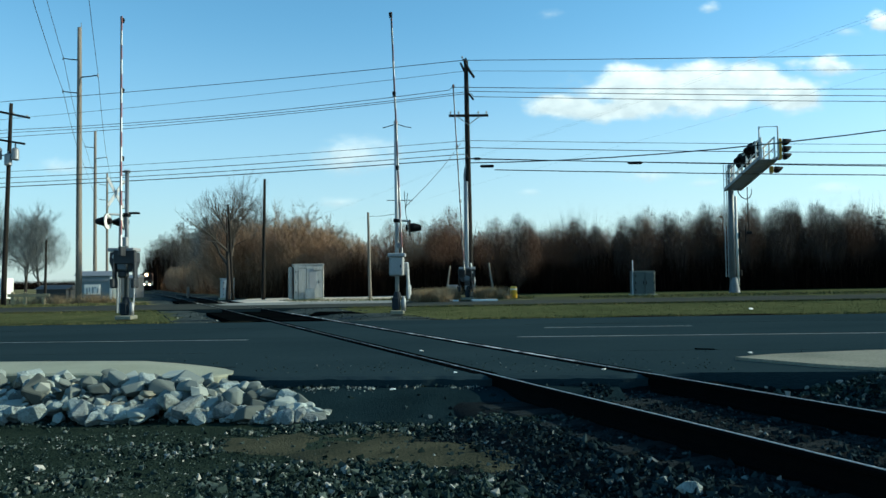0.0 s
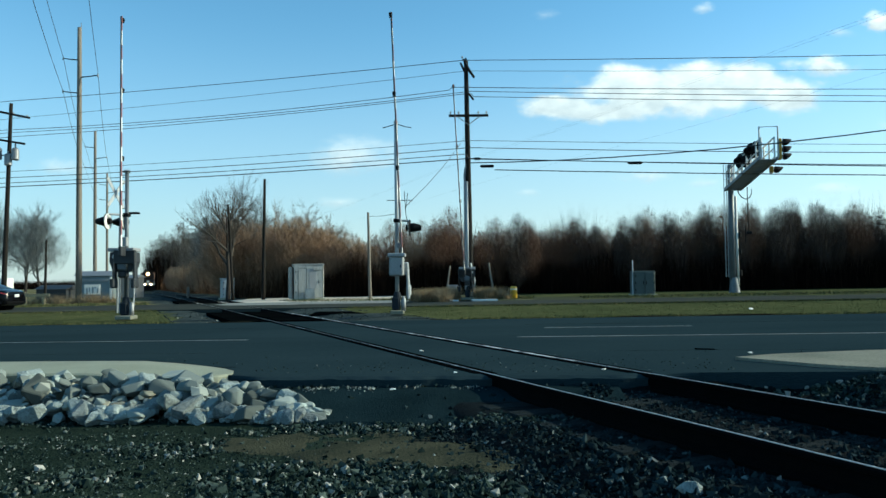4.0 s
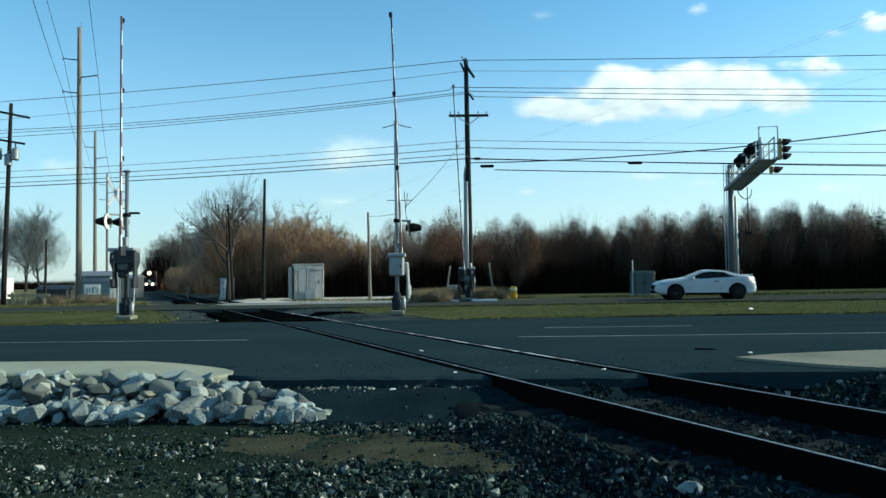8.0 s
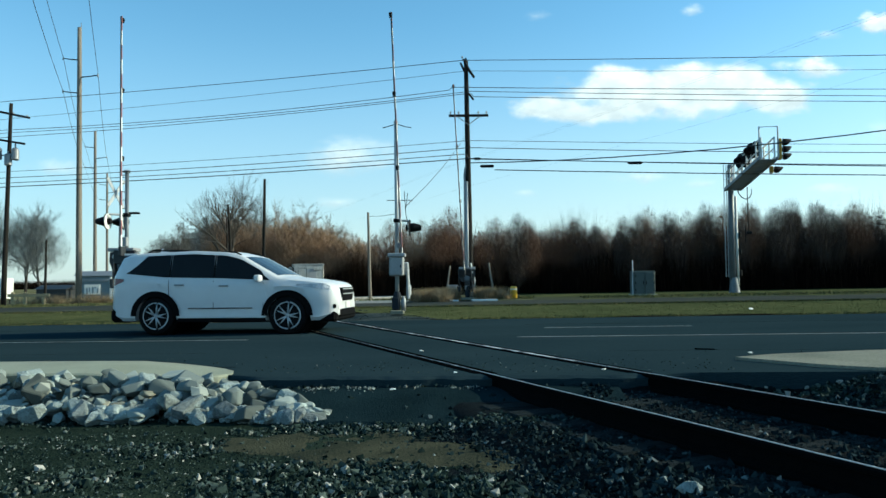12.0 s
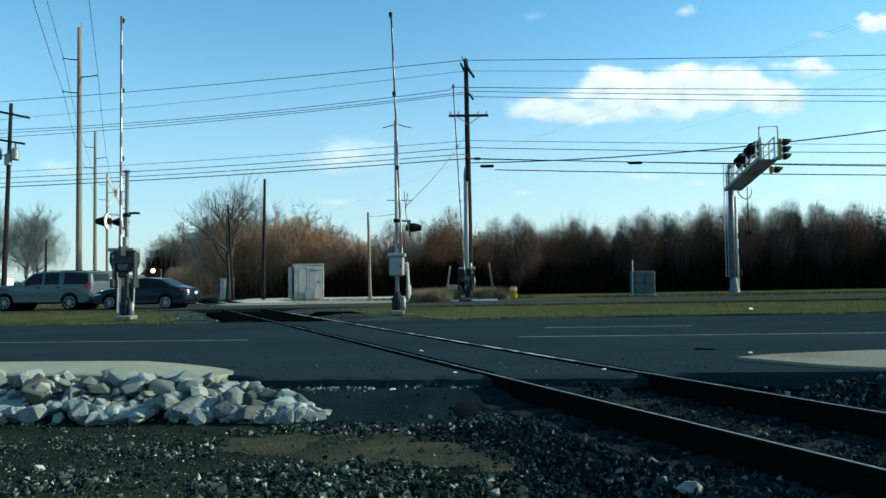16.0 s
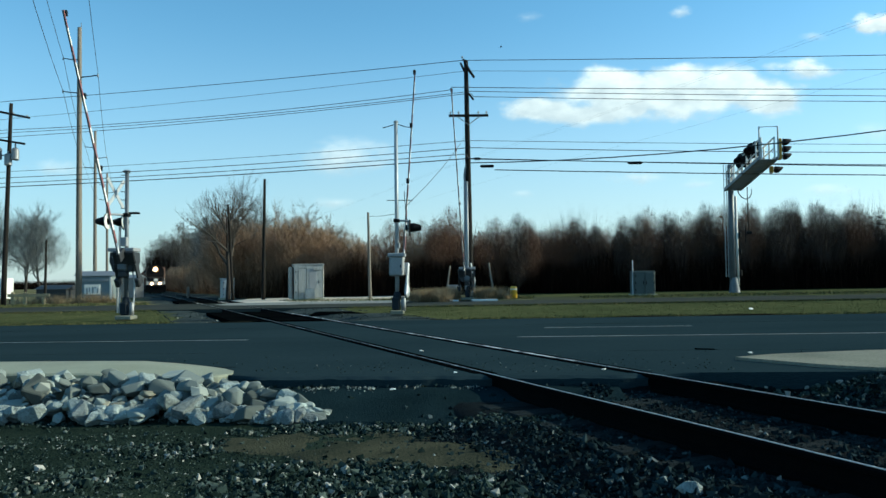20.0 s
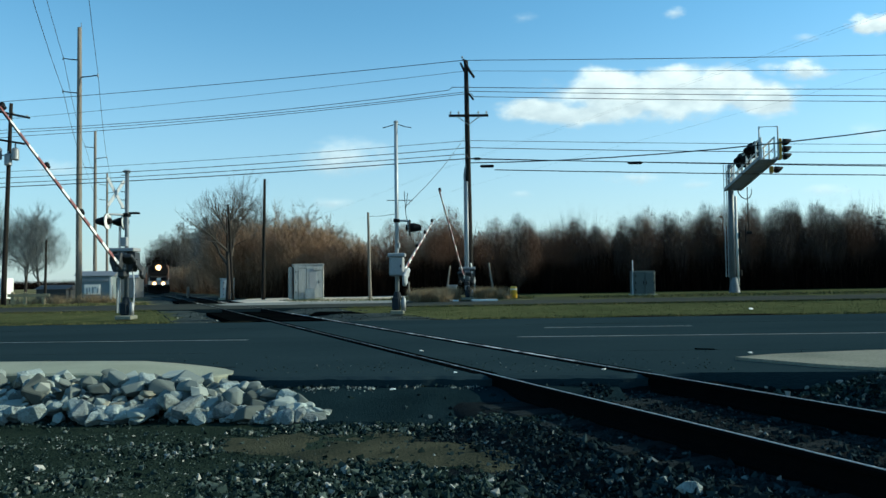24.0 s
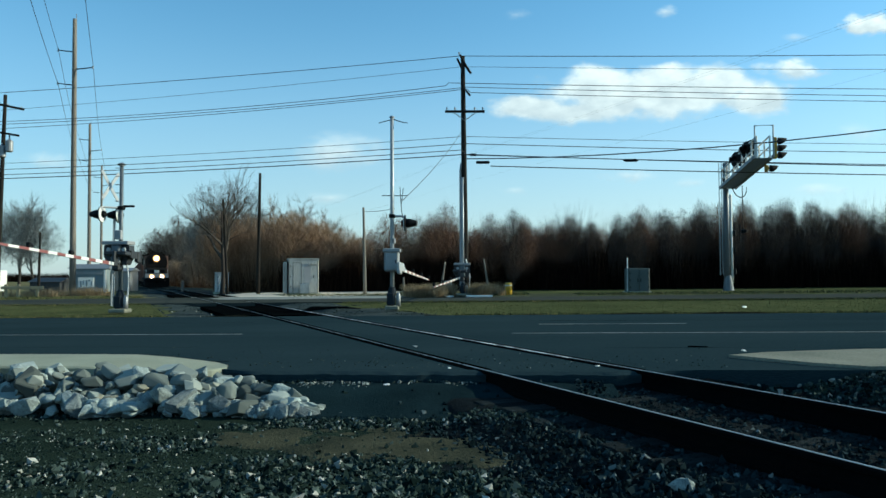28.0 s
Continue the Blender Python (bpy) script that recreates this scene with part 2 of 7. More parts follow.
# ---- the plan: the ground tips up a little to the right; the road and the track have their own frames ----
TIP = 0.0085
RE, RG = Vector((0.9938, -0.111, 0)), Vector((0.111, 0.9938, 0))          # along the road, across it
TD, TN = Vector((-0.3933, 0.9194, 0)), Vector((0.9194, 0.3933, 0))        # along the track, across it
T_OFF, GAUGE = 4.505, 1.5
ROAD_TURN = math.degrees(math.atan2(RE.y, RE.x))


def level(x):
    return TIP * max(-140.0, min(90.0, x)) - 0.27 * smoothstep(-24.0, -42.0, x)


def rp(a, b, z=0.0):
    p = RE * a + RG * b
    return Vector((p.x, p.y, level(p.x) + z))


def tp(s, off, z=0.0):
    p = TD * s + TN * (T_OFF + off - 0.27 * smoothstep(50, 100, s))
    return Vector((p.x, p.y, level(p.x) + z))


def on(x, y, z=0.0):
    return Vector((x, y, level(x) + z))


def smoothstep(a, b, x):
    q = max(0.0, min(1.0, (x - a) / (b - a)))
    return q * q * (3 - 2 * q)


def ground_z(x, y):
    """Height of the bare ground."""
    b = RG.x * x + RG.y * y
    off = TN.x * x + TN.y * y - T_OFF
    low = -0.30 + 0.05 * noise.noise(Vector((x * 0.5, y * 0.5, 0))) + 0.02 * noise.noise(Vector((x * 2.1, y * 2.1, 3)))
    bed = -0.20 - 0.28 * smoothstep(1.3, 2.6, abs(off))
    near = max(low, min(bed, -0.2)) if abs(off) < 2.6 else low
    rise = smoothstep(2.9, 3.9, RE.x * x + RE.y * y) * smoothstep(5.4, 8.0, b) * smoothstep(1.0, 1.7, off)
    near += (-0.045 - near) * rise
    t = smoothstep(8.25, 8.7, b)
    far = -0.05
    if b > 19.0:
        far = -0.05 - 0.16 * smoothstep(2.2, 1.4, abs(off)) * smoothstep(19.6, 20.4, b)
    return level(x) + near * (1 - t) + far * t


# ---- ground, roads and track ----
def axis_steps(lo, hi, near_lo, near_hi, fine, grow):
    out, q, st = [], near_lo, fine
    while q <= near_hi:
        out.append(q)
        q += fine
    q, st = near_hi, fine
    while q < hi:
        st *= grow
        q += st
        out.append(q)
    q, st = near_lo, fine
    while q > lo:
        st *= grow
        q -= st
        out.insert(0, q)
    return out


def build_ground():
    xs = axis_steps(-2500, 2500, -9, 12, 0.22, 1.18)
    xs = [q for q in xs if not -26 < q < -9] + [-26 + 0.5 * i for i in range(35)]
    xs.sort()
    ys = axis_steps(-400, 3500, 2.5, 12, 0.22, 1.14)
    ys = sorted(q for q in ys if not 18 < q < 60) + [18 + 0.6 * i for i in range(71)]
    ys.sort()
    g = Geo()
    g.v = [(x, y, ground_z(x, y)) for y in ys for x in xs]
    n = len(xs)
    g.f = [(j * n + i, j * n + i + 1, (j + 1) * n + i + 1, (j + 1) * n + i) for j in range(len(ys) - 1) for i in range(n - 1)]
    me = mesh_of("ground", g, DIRT, True)
    me.materials.append(GRASS_G)
    me.materials.append(BALLAST)
    me.materials.append(FIELD)
    me.materials.append(GREYGRAVEL)
    me.materials.append(SHOULDER)
    for p in me.polygons:
        c = p.center
        b = RG.x * c.x + RG.y * c.y
        off = TN.x * c.x + TN.y * c.y - T_OFF
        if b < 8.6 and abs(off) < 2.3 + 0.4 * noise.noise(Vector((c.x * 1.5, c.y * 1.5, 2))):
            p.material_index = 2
        if b > 19.0:
            wave = 0.8 * noise.noise(Vector((c.x * 0.5, c.y * 0.5, 5)))
            if -3.2 + wave < off < 3.6 + wave:
                p.material_index = 4
            else:
                p.material_index = 1 if b < 31.0 or (c.x > 5 and b < 60) else 3
            ragged = 0.9 * noise.noise(Vector((c.x * 0.7, c.y * 0.7, 8)))
            if c.x > -6 and 31.0 < b < 42.6 + ragged + 0.1 * min(c.x, 5) and noise.noise(Vector((c.x * 0.35, c.y * 0.6, 3))) < 0.42 - 0.02 * c.x:
                p.material_index = 5
    return tagged(part("ground", me, None), "dark stony dirt with grass verges and fields beyond", "ground", kind="structure")


SHOULDER = mat("dusty_shoulder_dirt", (0.074, 0.079, 0.052), (0.029, 0.036, 0.023), 0.95, scale=0.8, fine=10, bump=0.8, contrast=0.35, spec=0.0)
GREYGRAVEL = mat("grey_gravel", (0.062, 0.078, 0.078), (0.014, 0.020, 0.021), 0.95, scale=0.9, fine=14, bump=1.0, contrast=0.3, spec=0.0)
FIELD = mat("winter_field", (0.17, 0.155, 0.088), (0.082, 0.084, 0.043), 0.95, scale=0.25, fine=9, bump=0.6, contrast=0.35, spec=0.0)
build_ground()


# the bed of the track: dark ballast, paler where it crosses the median
bed = Geo()
offs = [-1.0, -0.96, -0.85, -0.6, -0.3, 0.0, 0.3, 0.6, 0.85, 0.96, 1.0]
bed_s = [-40 + 0.4 * i for i in range(500)]
for s0 in bed_s:
    for u in offs:
        o = u * (1.85 + (0.35 * noise.noise(Vector((s0 * 0.5, u * 0.3, 6))) if abs(u) > 0.8 else 0))
        p = tp(s0, o)
        bed.v.append((p.x, p.y, ground_z(p.x, p.y) + (-0.05 if abs(u) == 1.0 else 0.014)))
nb2 = len(offs)
bed.f = [(i * nb2 + k, (i + 1) * nb2 + k, (i + 1) * nb2 + k + 1, i * nb2 + k + 1) for i in range(len(bed_s) - 1) for k in range(nb2 - 1)]
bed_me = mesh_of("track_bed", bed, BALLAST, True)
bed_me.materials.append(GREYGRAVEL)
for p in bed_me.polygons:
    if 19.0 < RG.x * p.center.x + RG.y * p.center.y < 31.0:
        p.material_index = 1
tagged(part("track_bed", bed_me, None), "near-black ballast bed under the railway track, shade in its colour", "track bed", kind="structure")


def strip(g, a0, a1, b0, b1, z0, z1, n=60):
    """A road-wise band of some thickness that follows the tipped ground."""
    for i in range(n):
        p, q = a0 + (a1 - a0) * i / n, a0 + (a1 - a0) * (i + 1) / n
        vs = [rp(p, b0, z1), rp(q, b0, z1), rp(q, b1, z1), rp(p, b1, z1), rp(p, b0, z0), rp(q, b0, z0), rp(q, b1, z0), rp(p, b1, z0)]
        fs = [(0, 1, 2, 3), (4, 5, 1, 0), (7, 3, 2, 6)]
        g.add(vs, fs)
    return g


road = tagged(part("road", strip(Geo(), -700, 700, 8.45, 19.9, -0.22, -0.012, 140), ASPHALT), "worn dark asphalt highway carriageway", "road", kind="structure")
tagged(part("road_far", strip(strip(Geo(), -700, -4.5, 30.7, 39.4, -0.2, -0.004, 70), -4.5, 700, 30.7, 35.9, -0.2, -0.004, 70), ASPHALT_FAR), "grey asphalt far carriageway behind the median", "road", kind="structure")


def dashes(name, b, spans, w, label):
    g = Geo()
    for a0, a1 in spans:
        n = max(1, int((a1 - a0) / 6))
        for i in range(n):
            p, q = a0 + (a1 - a0) * i / n, a0 + (a1 - a0) * (i + 1) / n
            g.add([rp(p, b - w / 2, -0.0075), rp(q, b - w / 2, -0.0075), rp(q, b + w / 2, -0.0075), rp(p, b + w / 2, -0.0075)], [(0, 1, 2, 3)])
    return tagged(part(name, g, PAINT), label, "road marking", kind="structure")


dashes("road_marking", 13.66, [(-90, -5.3), (-0.15, 90)], 0.12, "worn white lane line broken at the rails")
dashes("road_marking", 16.1, [(0.4, 3.5), (12.5, 15.5), (24.5, 27.5), (-23.5, -20.5), (-35.5, -32.5)], 0.11, "faded white lane dashes")
dashes("road_marking", 34.9, [(-14.4, -9.2)], 0.14, "worn white edge line of the far road")
dashes("road_marking", 34.7, [(q, q + 3) for q in range(-96, 97, 12)], 0.11, "faded white lane dashes")

# tar seams and hairline cracks poured along and across the carriageway, and one shade strip
TAR = mat("tar", (0.0022, 0.0042, 0.005), (0.001, 0.002, 0.0026), 0.9, scale=3, fine=40, spec=0.0)


def tar_seam(a0, b0, a1, b1, w, seed):
    g = Geo()
    n = max(4, int(math.hypot(a1 - a0, b1 - b0) / 0.35))
    for i in range(n + 1):
        u = i / n
        wob = 0.16 * noise.noise(Vector((u * n * 0.22, seed, 0))) + 0.05 * noise.noise(Vector((u * n * 0.9, seed, 4)))
        hw = w * (0.6 + 0.8 * abs(noise.noise(Vector((u * n * 0.5, seed, 8)))))
        a, b = a0 + (a1 - a0) * u, b0 + (b1 - b0) * u
        if abs(a1 - a0) > abs(b1 - b0):
            g.v += [tuple(rp(a, b + wob - hw / 2, -0.0085)), tuple(rp(a, b + wob + hw / 2, -0.0085))]
        else:
            g.v += [tuple(rp(a + wob - hw / 2, b, -0.0085)), tuple(rp(a + wob + hw / 2, b, -0.0085))]
    g.f = [(2 * i, 2 * i + 2, 2 * i + 3, 2 * i + 1) for i in range(n)]
    return tagged(part("tar_seam", g, TAR), "thin black line in the asphalt, tar or slab-edge shade", "road marking", kind="structure")


# the last strip paints the shade behind the kerb slab's back edge
for k, (a0, b0, a1, b1, w) in enumerate(((-30, 11.1, -5.0, 11.15, 0.025), (1.2, 10.9, 30, 11.0, 0.02), (-30, 13.85, -5.4, 13.85, 0.05), (0.2, 13.85, 40, 13.85, 0.04), (-30, 17.2, -6.4, 17.2, 0.04), (0, 17.3, 30, 17.2, 0.05), (-7.4, 9.36, -3.75, 9.26, 0.06))):
    tar_seam(a0, b0, a1, b1, w, k * 3.7)

# the broken front lip of the carriageway
lip = Geo()
for i in range(121):
    a = -3.5 + 5.4 * i / 120
    out = (0.17 + 0.09 * noise.noise(Vector((a * 1.1, 2, 0))) + 0.05 * noise.noise(Vector((a * 4.5, 7, 0)))) * smoothstep(-3.5, -3.0, a) * smoothstep(1.9, 1.0, a) + 0.01
    lip.v += [tuple(rp(a, 8.45, -0.0125)), tuple(rp(a, 8.45 - out * 0.6, -0.02)), tuple(rp(a, 8.45 - out, -0.05 + 0.015 * noise.noise(Vector((a * 6, 1, 1))))), tuple(rp(a, 8.46 - out, -0.24))]
lip.f = [(4 * i + k, 4 * i + 1 + k, 4 * i + 5 + k, 4 * i + 4 + k) for i in range(120) for k in range(3)]
part("road_lip", lip, ASPHALT, road, "broken asphalt edge")

# asphalt apron in front of the road, and the two concrete slabs
ap = Geo()


def ap_z(x, y):
    b = RG.x * x + RG.y * y
    return level(x) - 0.13 - 0.13 * smoothstep(8.3, 6.6, b)


na, nb = 40, 10
for i in range(na + 1):
    a = -3.6 + 4.6 * i / na
    front = 6.68 + 0.9 * smoothstep(-1.9, -3.5, a) + 0.35 * smoothstep(0.3, 1.0, a) + 0.05 * noise.noise(Vector((a * 2.2, 0, 9)))
    for k in range(nb + 1):
        p = RE * a + RG * (front + (8.44 - front) * k / nb)
        ap.v.append((p.x, p.y, ap_z(p.x, p.y) - (0.12 if k == 0 else 0.0) + 0.012 * noise.noise(Vector((p.x * 3, p.y * 3, 1)))))
ap.f = [(i * (nb + 1) + k, (i + 1) * (nb + 1) + k, (i + 1) * (nb + 1) + k + 1, i * (nb + 1) + k + 1) for i in range(na) for k in range(nb)]
tagged(part("asphalt_apron", ap, APRON), "crumbling black asphalt apron beside the rails", "pavement", kind="structure")
sl = Geo()
front_edge = [(-40, 7.75), (-20, 7.82), (-9, 7.88), (-6.5, 7.9), (-5.6, 7.91), (-5.0, 7.93), (-4.5, 7.96), (-4.1, 8.02), (-3.8, 8.15), (-3.6, 8.32), (-3.5, 8.5)]
back_edge = [(-40, 9.4), (-20, 9.34), (-9, 9.29), (-6.5, 9.27), (-5.6, 9.26), (-5.0, 9.25), (-4.5, 9.2), (-4.1, 9.12), (-3.8, 9.0), (-3.6, 8.8), (-3.5, 8.55)]
for (a, b), (a2, b2) in zip(front_edge, back_edge):
    z = 0.085 - 0.085 * smoothstep(-5.2, -3.5, a)
    sl.v += [tuple(rp(a, b, -0.3)), tuple(rp(a, b - 0.0, z - 0.02)), tuple(rp(a, b + 0.03, z)), tuple(rp(a2, b2 - 0.03, z)), tuple(rp(a2, b2, z - 0.02)), tuple(rp(a2, b2, -0.3))]
ns = len(front_edge)
sl.f = [(6 * i + k, 6 * i + 6 + k, 6 * i + 7 + k, 6 * i + 1 + k) for i in range(ns - 1) for k in range(5)] + [tuple(6 * (ns - 1) + k for k in range(6))]
tagged(part("pavement", sl, CONCRETE), "pale concrete kerb slab beside the road", "pavement", kind="structure")
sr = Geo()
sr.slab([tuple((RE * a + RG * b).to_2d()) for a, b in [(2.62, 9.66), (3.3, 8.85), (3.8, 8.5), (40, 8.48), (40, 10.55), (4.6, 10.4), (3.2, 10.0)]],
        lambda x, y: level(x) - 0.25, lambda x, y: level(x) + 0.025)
tagged(part("pavement", sr, CONCRETE_DARK), "pale concrete apron slab beside the track", "pavement", kind="structure")

# sandy lot behind the far road
sa = Geo()
rng = random.Random(5)
lot = [(-19 + 1.0 * i + rng.uniform(-.3, .3), 39.6 + rng.uniform(-.1, .1)) for i in range(11)]
lot += [(-8.5 - 0.75 * i + rng.uniform(-.4, .4), 52.5 + rng.uniform(-1.5, 1.5)) for i in range(16)]
sa.slab([tuple((RE * a + RG * b).to_2d()) for a, b in lot], lambda x, y: level(x) - 0.2, lambda x, y: level(x) - 0.02)
tagged(part("gravel_lot", sa, SAND), "pale sandy gravel lot beside the track", "ground", kind="structure")

# pale dust spread over the far road's shoulder
DUST = mat("pale_dust", (0.33, 0.335, 0.30), (0.13, 0.14, 0.135), 0.95, scale=0.6, fine=9, bump=0.3, contrast=0.35, stretch=(0.5, 1.4, 1), spec=0.0)
du = Geo()
for i in range(49):
    a = -16.2 + 12.2 * i / 48
    edge = 35.2 + 0.5 * noise.noise(Vector((a * 0.8, 1, 2))) + 2.2 * smoothstep(-7.5, -4.2, a) + 1.6 * smoothstep(-14.5, -16.2, a)
    du.v += [tuple(rp(a, edge, 0.002)), tuple(rp(a, 39.75, 0.004))]
du.f = [(2 * i, 2 * i + 2, 2 * i + 3, 2 * i + 1) for i in range(48)]
tagged(part("dusty_shoulder", du, DUST), "pale dust and sand spread over the far road's shoulder", "ground", kind="structure")

# rails, laid through both roads
RAIL = [(-0.07, -0.32), (0.07, -0.32), (0.07, -0.158), (0.012, -0.14), (0.010, -0.045), (0.036, -0.035), (0.036, -0.010), (0.022, -0.001), (-0.022, -0.001), (-0.036, -0.010), (-0.036, -0.035), (-0.010, -0.045), (-0.012, -0.14), (-0.07, -0.158)]
HEAD = [(-0.009, -0.006), (0.009, -0.006), (0.009, 0.001), (0.006, 0.003), (-0.006, 0.003), (-0.009, 0.001)]
HEAD_WIDE = [(u * 2.1, z) for u, z in HEAD]
MATT_BLACK = mat("matt_black", (0.003, 0.004, 0.0045), (0.0012, 0.0018, 0.002), 0.95, scale=3, fine=40, bump=0.4, spec=0.0)
track = thing("railway_track", Matrix.Identity(4), "single railway track with shiny rail heads on dark ballast", "railway track", kind="structure")
for off in (-GAUGE / 2, GAUGE / 2):
    cuts = [-40 + 6.0 * i for i in range(70)]

    def swept(prof, stations):
        geo, k2 = Geo(), len(prof)
        geo.v = [tuple(tp(s0, off + u, z)) for s0 in stations for u, z in prof]
        geo.f = [(i * k2 + k, i * k2 + (k + 1) % k2, (i + 1) * k2 + (k + 1) % k2, (i + 1) * k2 + k) for i in range(len(stations) - 1) for k in range(k2)]
        return geo

    r = part("rail", swept(RAIL, cuts), SHADED_IRON, track)
    part("rail_head", swept(HEAD, cuts[:9]), STEEL, r, "polished steel running surface")
    if off > 0:
        part("rail_head", swept(HEAD_WIDE, cuts[8:12]), STEEL_DASHED, r, "steel running surface, near-white in dashes")
    part("rail_head", swept(HEAD, cuts[8 if off < 0 else 11:]), STEEL_DULL, r, "dull steel running surface")

# flangeway panels either side of each rail where the roads cross
for b0, b1 in ((8.45, 19.9), (30.7, 39.4)):
    for off in (-GAUGE / 2, GAUGE / 2):
        for w0, w1 in ((-0.11, -0.05), (0.05, 0.12)):
            def cut(o, b):
                s = (b - RG.dot(TN) * (T_OFF + o)) / RG.dot(TD)
                return tp(s, o, 0.0)
            q = [cut(off + w0, b0), cut(off + w1, b0), cut(off + w1, b1), cut(off + w0, b1)]
            n, pn = 8, Geo()
            for i in range(n):
                e = [q[0].lerp(q[3], i / n), q[1].lerp(q[2], i / n), q[1].lerp(q[2], (i + 1) / n), q[0].lerp(q[3], (i + 1) / n)]
                pn.add([p + Vector((0, 0, -0.004)) for p in e] + [p + Vector((0, 0, -0.1)) for p in e], [(0, 1, 2, 3), (0, 4, 5, 1), (2, 6, 7, 3), (1, 5, 6, 2), (3, 7, 4, 0)])
            bm = bmesh.new()
            me = mesh_of("flangeway_strip", pn, MATT_BLACK)
            bm.from_mesh(me)
            bmesh.ops.remove_doubles(bm, verts=bm.verts, dist=0.001)
            bm.to_mesh(me)
            bm.free()
            part("flangeway_strip", me, None, track, "black rubber flangeway strip")


# flat black panels that run on past the road edges
def slant(o, b):
    s = (b - RG.dot(TN) * (T_OFF + o)) / RG.dot(TD)
    return tp(s, o, 0.0)


for b0, b1, lift, bands in ((20.62, 27.3, -0.01, ((-1.74, -0.93), (-0.52, 0.39))), (39.8, 47.5, -0.012, ((-1.75, -0.93), (-0.60, 0.58), (0.93, 1.6)))):
    for o0, o1 in bands:
        n = 3
        for i in range(n):
            p0, p1 = b0 + (b1 - b0) * i / n + 0.012, b0 + (b1 - b0) * (i + 1) / n - 0.012
            q = [slant(o0, p0), slant(o1, p0), slant(o1, p1), slant(o0, p1)]
            g = Geo().add([v + Vector((0, 0, lift)) for v in q] + [v + Vector((0, 0, lift - 0.14)) for v in q], [(0, 1, 2, 3), (0, 4, 5, 1), (1, 5, 6, 2), (2, 6, 7, 3), (3, 7, 4, 0)])
            part("crossing_panel", g, MATT_BLACK, track, "flat black panel along the rails")

# thin black patch on the median beside the track
tp_n, sliver = 24, Geo()
for i in range(tp_n + 1):
    u = i / tp_n
    mid, half = 26.3 - 0.5 * u, 0.25 + 0.7 * smoothstep(0.0, 0.35, u) + 0.3 * noise.noise(Vector((u * 6, 3, 1)))
    for k in (-1, 1):
        q = slant(1.45 + 1.6 * u, mid + k * half)
        sliver.v.append((q.x, q.y, ground_z(q.x, q.y) + 0.02))
sliver.f = [(2 * i, 2 * i + 2, 2 * i + 3, 2 * i + 1) for i in range(tp_n)]
tagged(part("tar_spill", sliver, MATT_BLACK), "thin black patch on the gravel beside the track", "ground", kind="structure")


def island_mat(name, ramp, rough=0.9, through_light=0.0):
    """Each loose piece takes its own tone from a ramp."""
    m = bpy.data.materials.new(name)
    m.use_nodes = True
    nt = m.node_tree
    b = nt.nodes["Principled BSDF"]
    geo = nt.nodes.new("ShaderNodeNewGeometry")
    cr = nt.nodes.new("ShaderNodeValToRGB")
    els = cr.color_ramp.elements
    els[0].position, els[0].color = ramp[0][0], (*ramp[0][1], 1)
    els[1].position, els[1].color = ramp[-1][0], (*ramp[-1][1], 1)
    for pos, col in ramp[1:-1]:
        e = els.new(pos)
        e.color = (*col, 1)
    nt.links.new(geo.outputs["Random Per Island"], cr.inputs[0])
    nt.links.new(cr.outputs[0], b.inputs["Base Color"])
    b.inputs["Roughness"].default_value, b.inputs["Specular IOR Level"].default_value = rough, 0.0
    if through_light:
        tl, ms = nt.nodes.new("ShaderNodeBsdfTranslucent"), nt.nodes.new("ShaderNodeMixShader")
        ms.inputs[0].default_value = through_light
        nt.links.new(cr.outputs[0], tl.inputs["Color"])
        nt.links.new(b.outputs[0], ms.inputs[1])
        nt.links.new(tl.outputs[0], ms.inputs[2])
        nt.links.new(ms.outputs[0], nt.nodes["Material Output"].inputs[0])
    return m


HEAP_MAT = island_mat("heap_mixed", [(0.0, (0.050, 0.058, 0.054)), (0.4, (0.14, 0.163, 0.155)), (0.82, (0.27, 0.31, 0.295)), (0.93, (0.245, 0.255, 0.215)), (1.0, (0.14, 0.13, 0.095))])


# ---- rip-rap pile, gravel and grass ----
def rock_geo(rr, r, flat=0.75):
    """An angular broken stone: a hull of random points."""
    bm = bmesh.new()
    boxy = rr.choice((0, 4, 8))
    for k in range(15):
        if k < boxy:
            d = Vector((1 if k & 1 else -1, 1 if k & 2 else -1, 1 if k & 4 else -1)) * 0.62
            d += Vector((rr.uniform(-.32, .32), rr.uniform(-.32, .32), rr.uniform(-.32, .32)))
        else:
            d = Vector((rr.gauss(0, 1), rr.gauss(0, 1), rr.gauss(0, 1))).normalized() * rr.uniform(0.8, 1.02)
        bm.verts.new((d.x * r * 1.15, d.y * r * 0.9, d.z * r * flat))
    bmesh.ops.convex_hull(bm, input=bm.verts)
    bmesh.ops.delete(bm, geom=[v for v in bm.verts if not v.link_faces], context="VERTS")
    bmesh.ops.bevel(bm, geom=bm.edges[:], offset=r * 0.075, segments=1, affect="EDGES", clamp_overlap=True)
    return bm


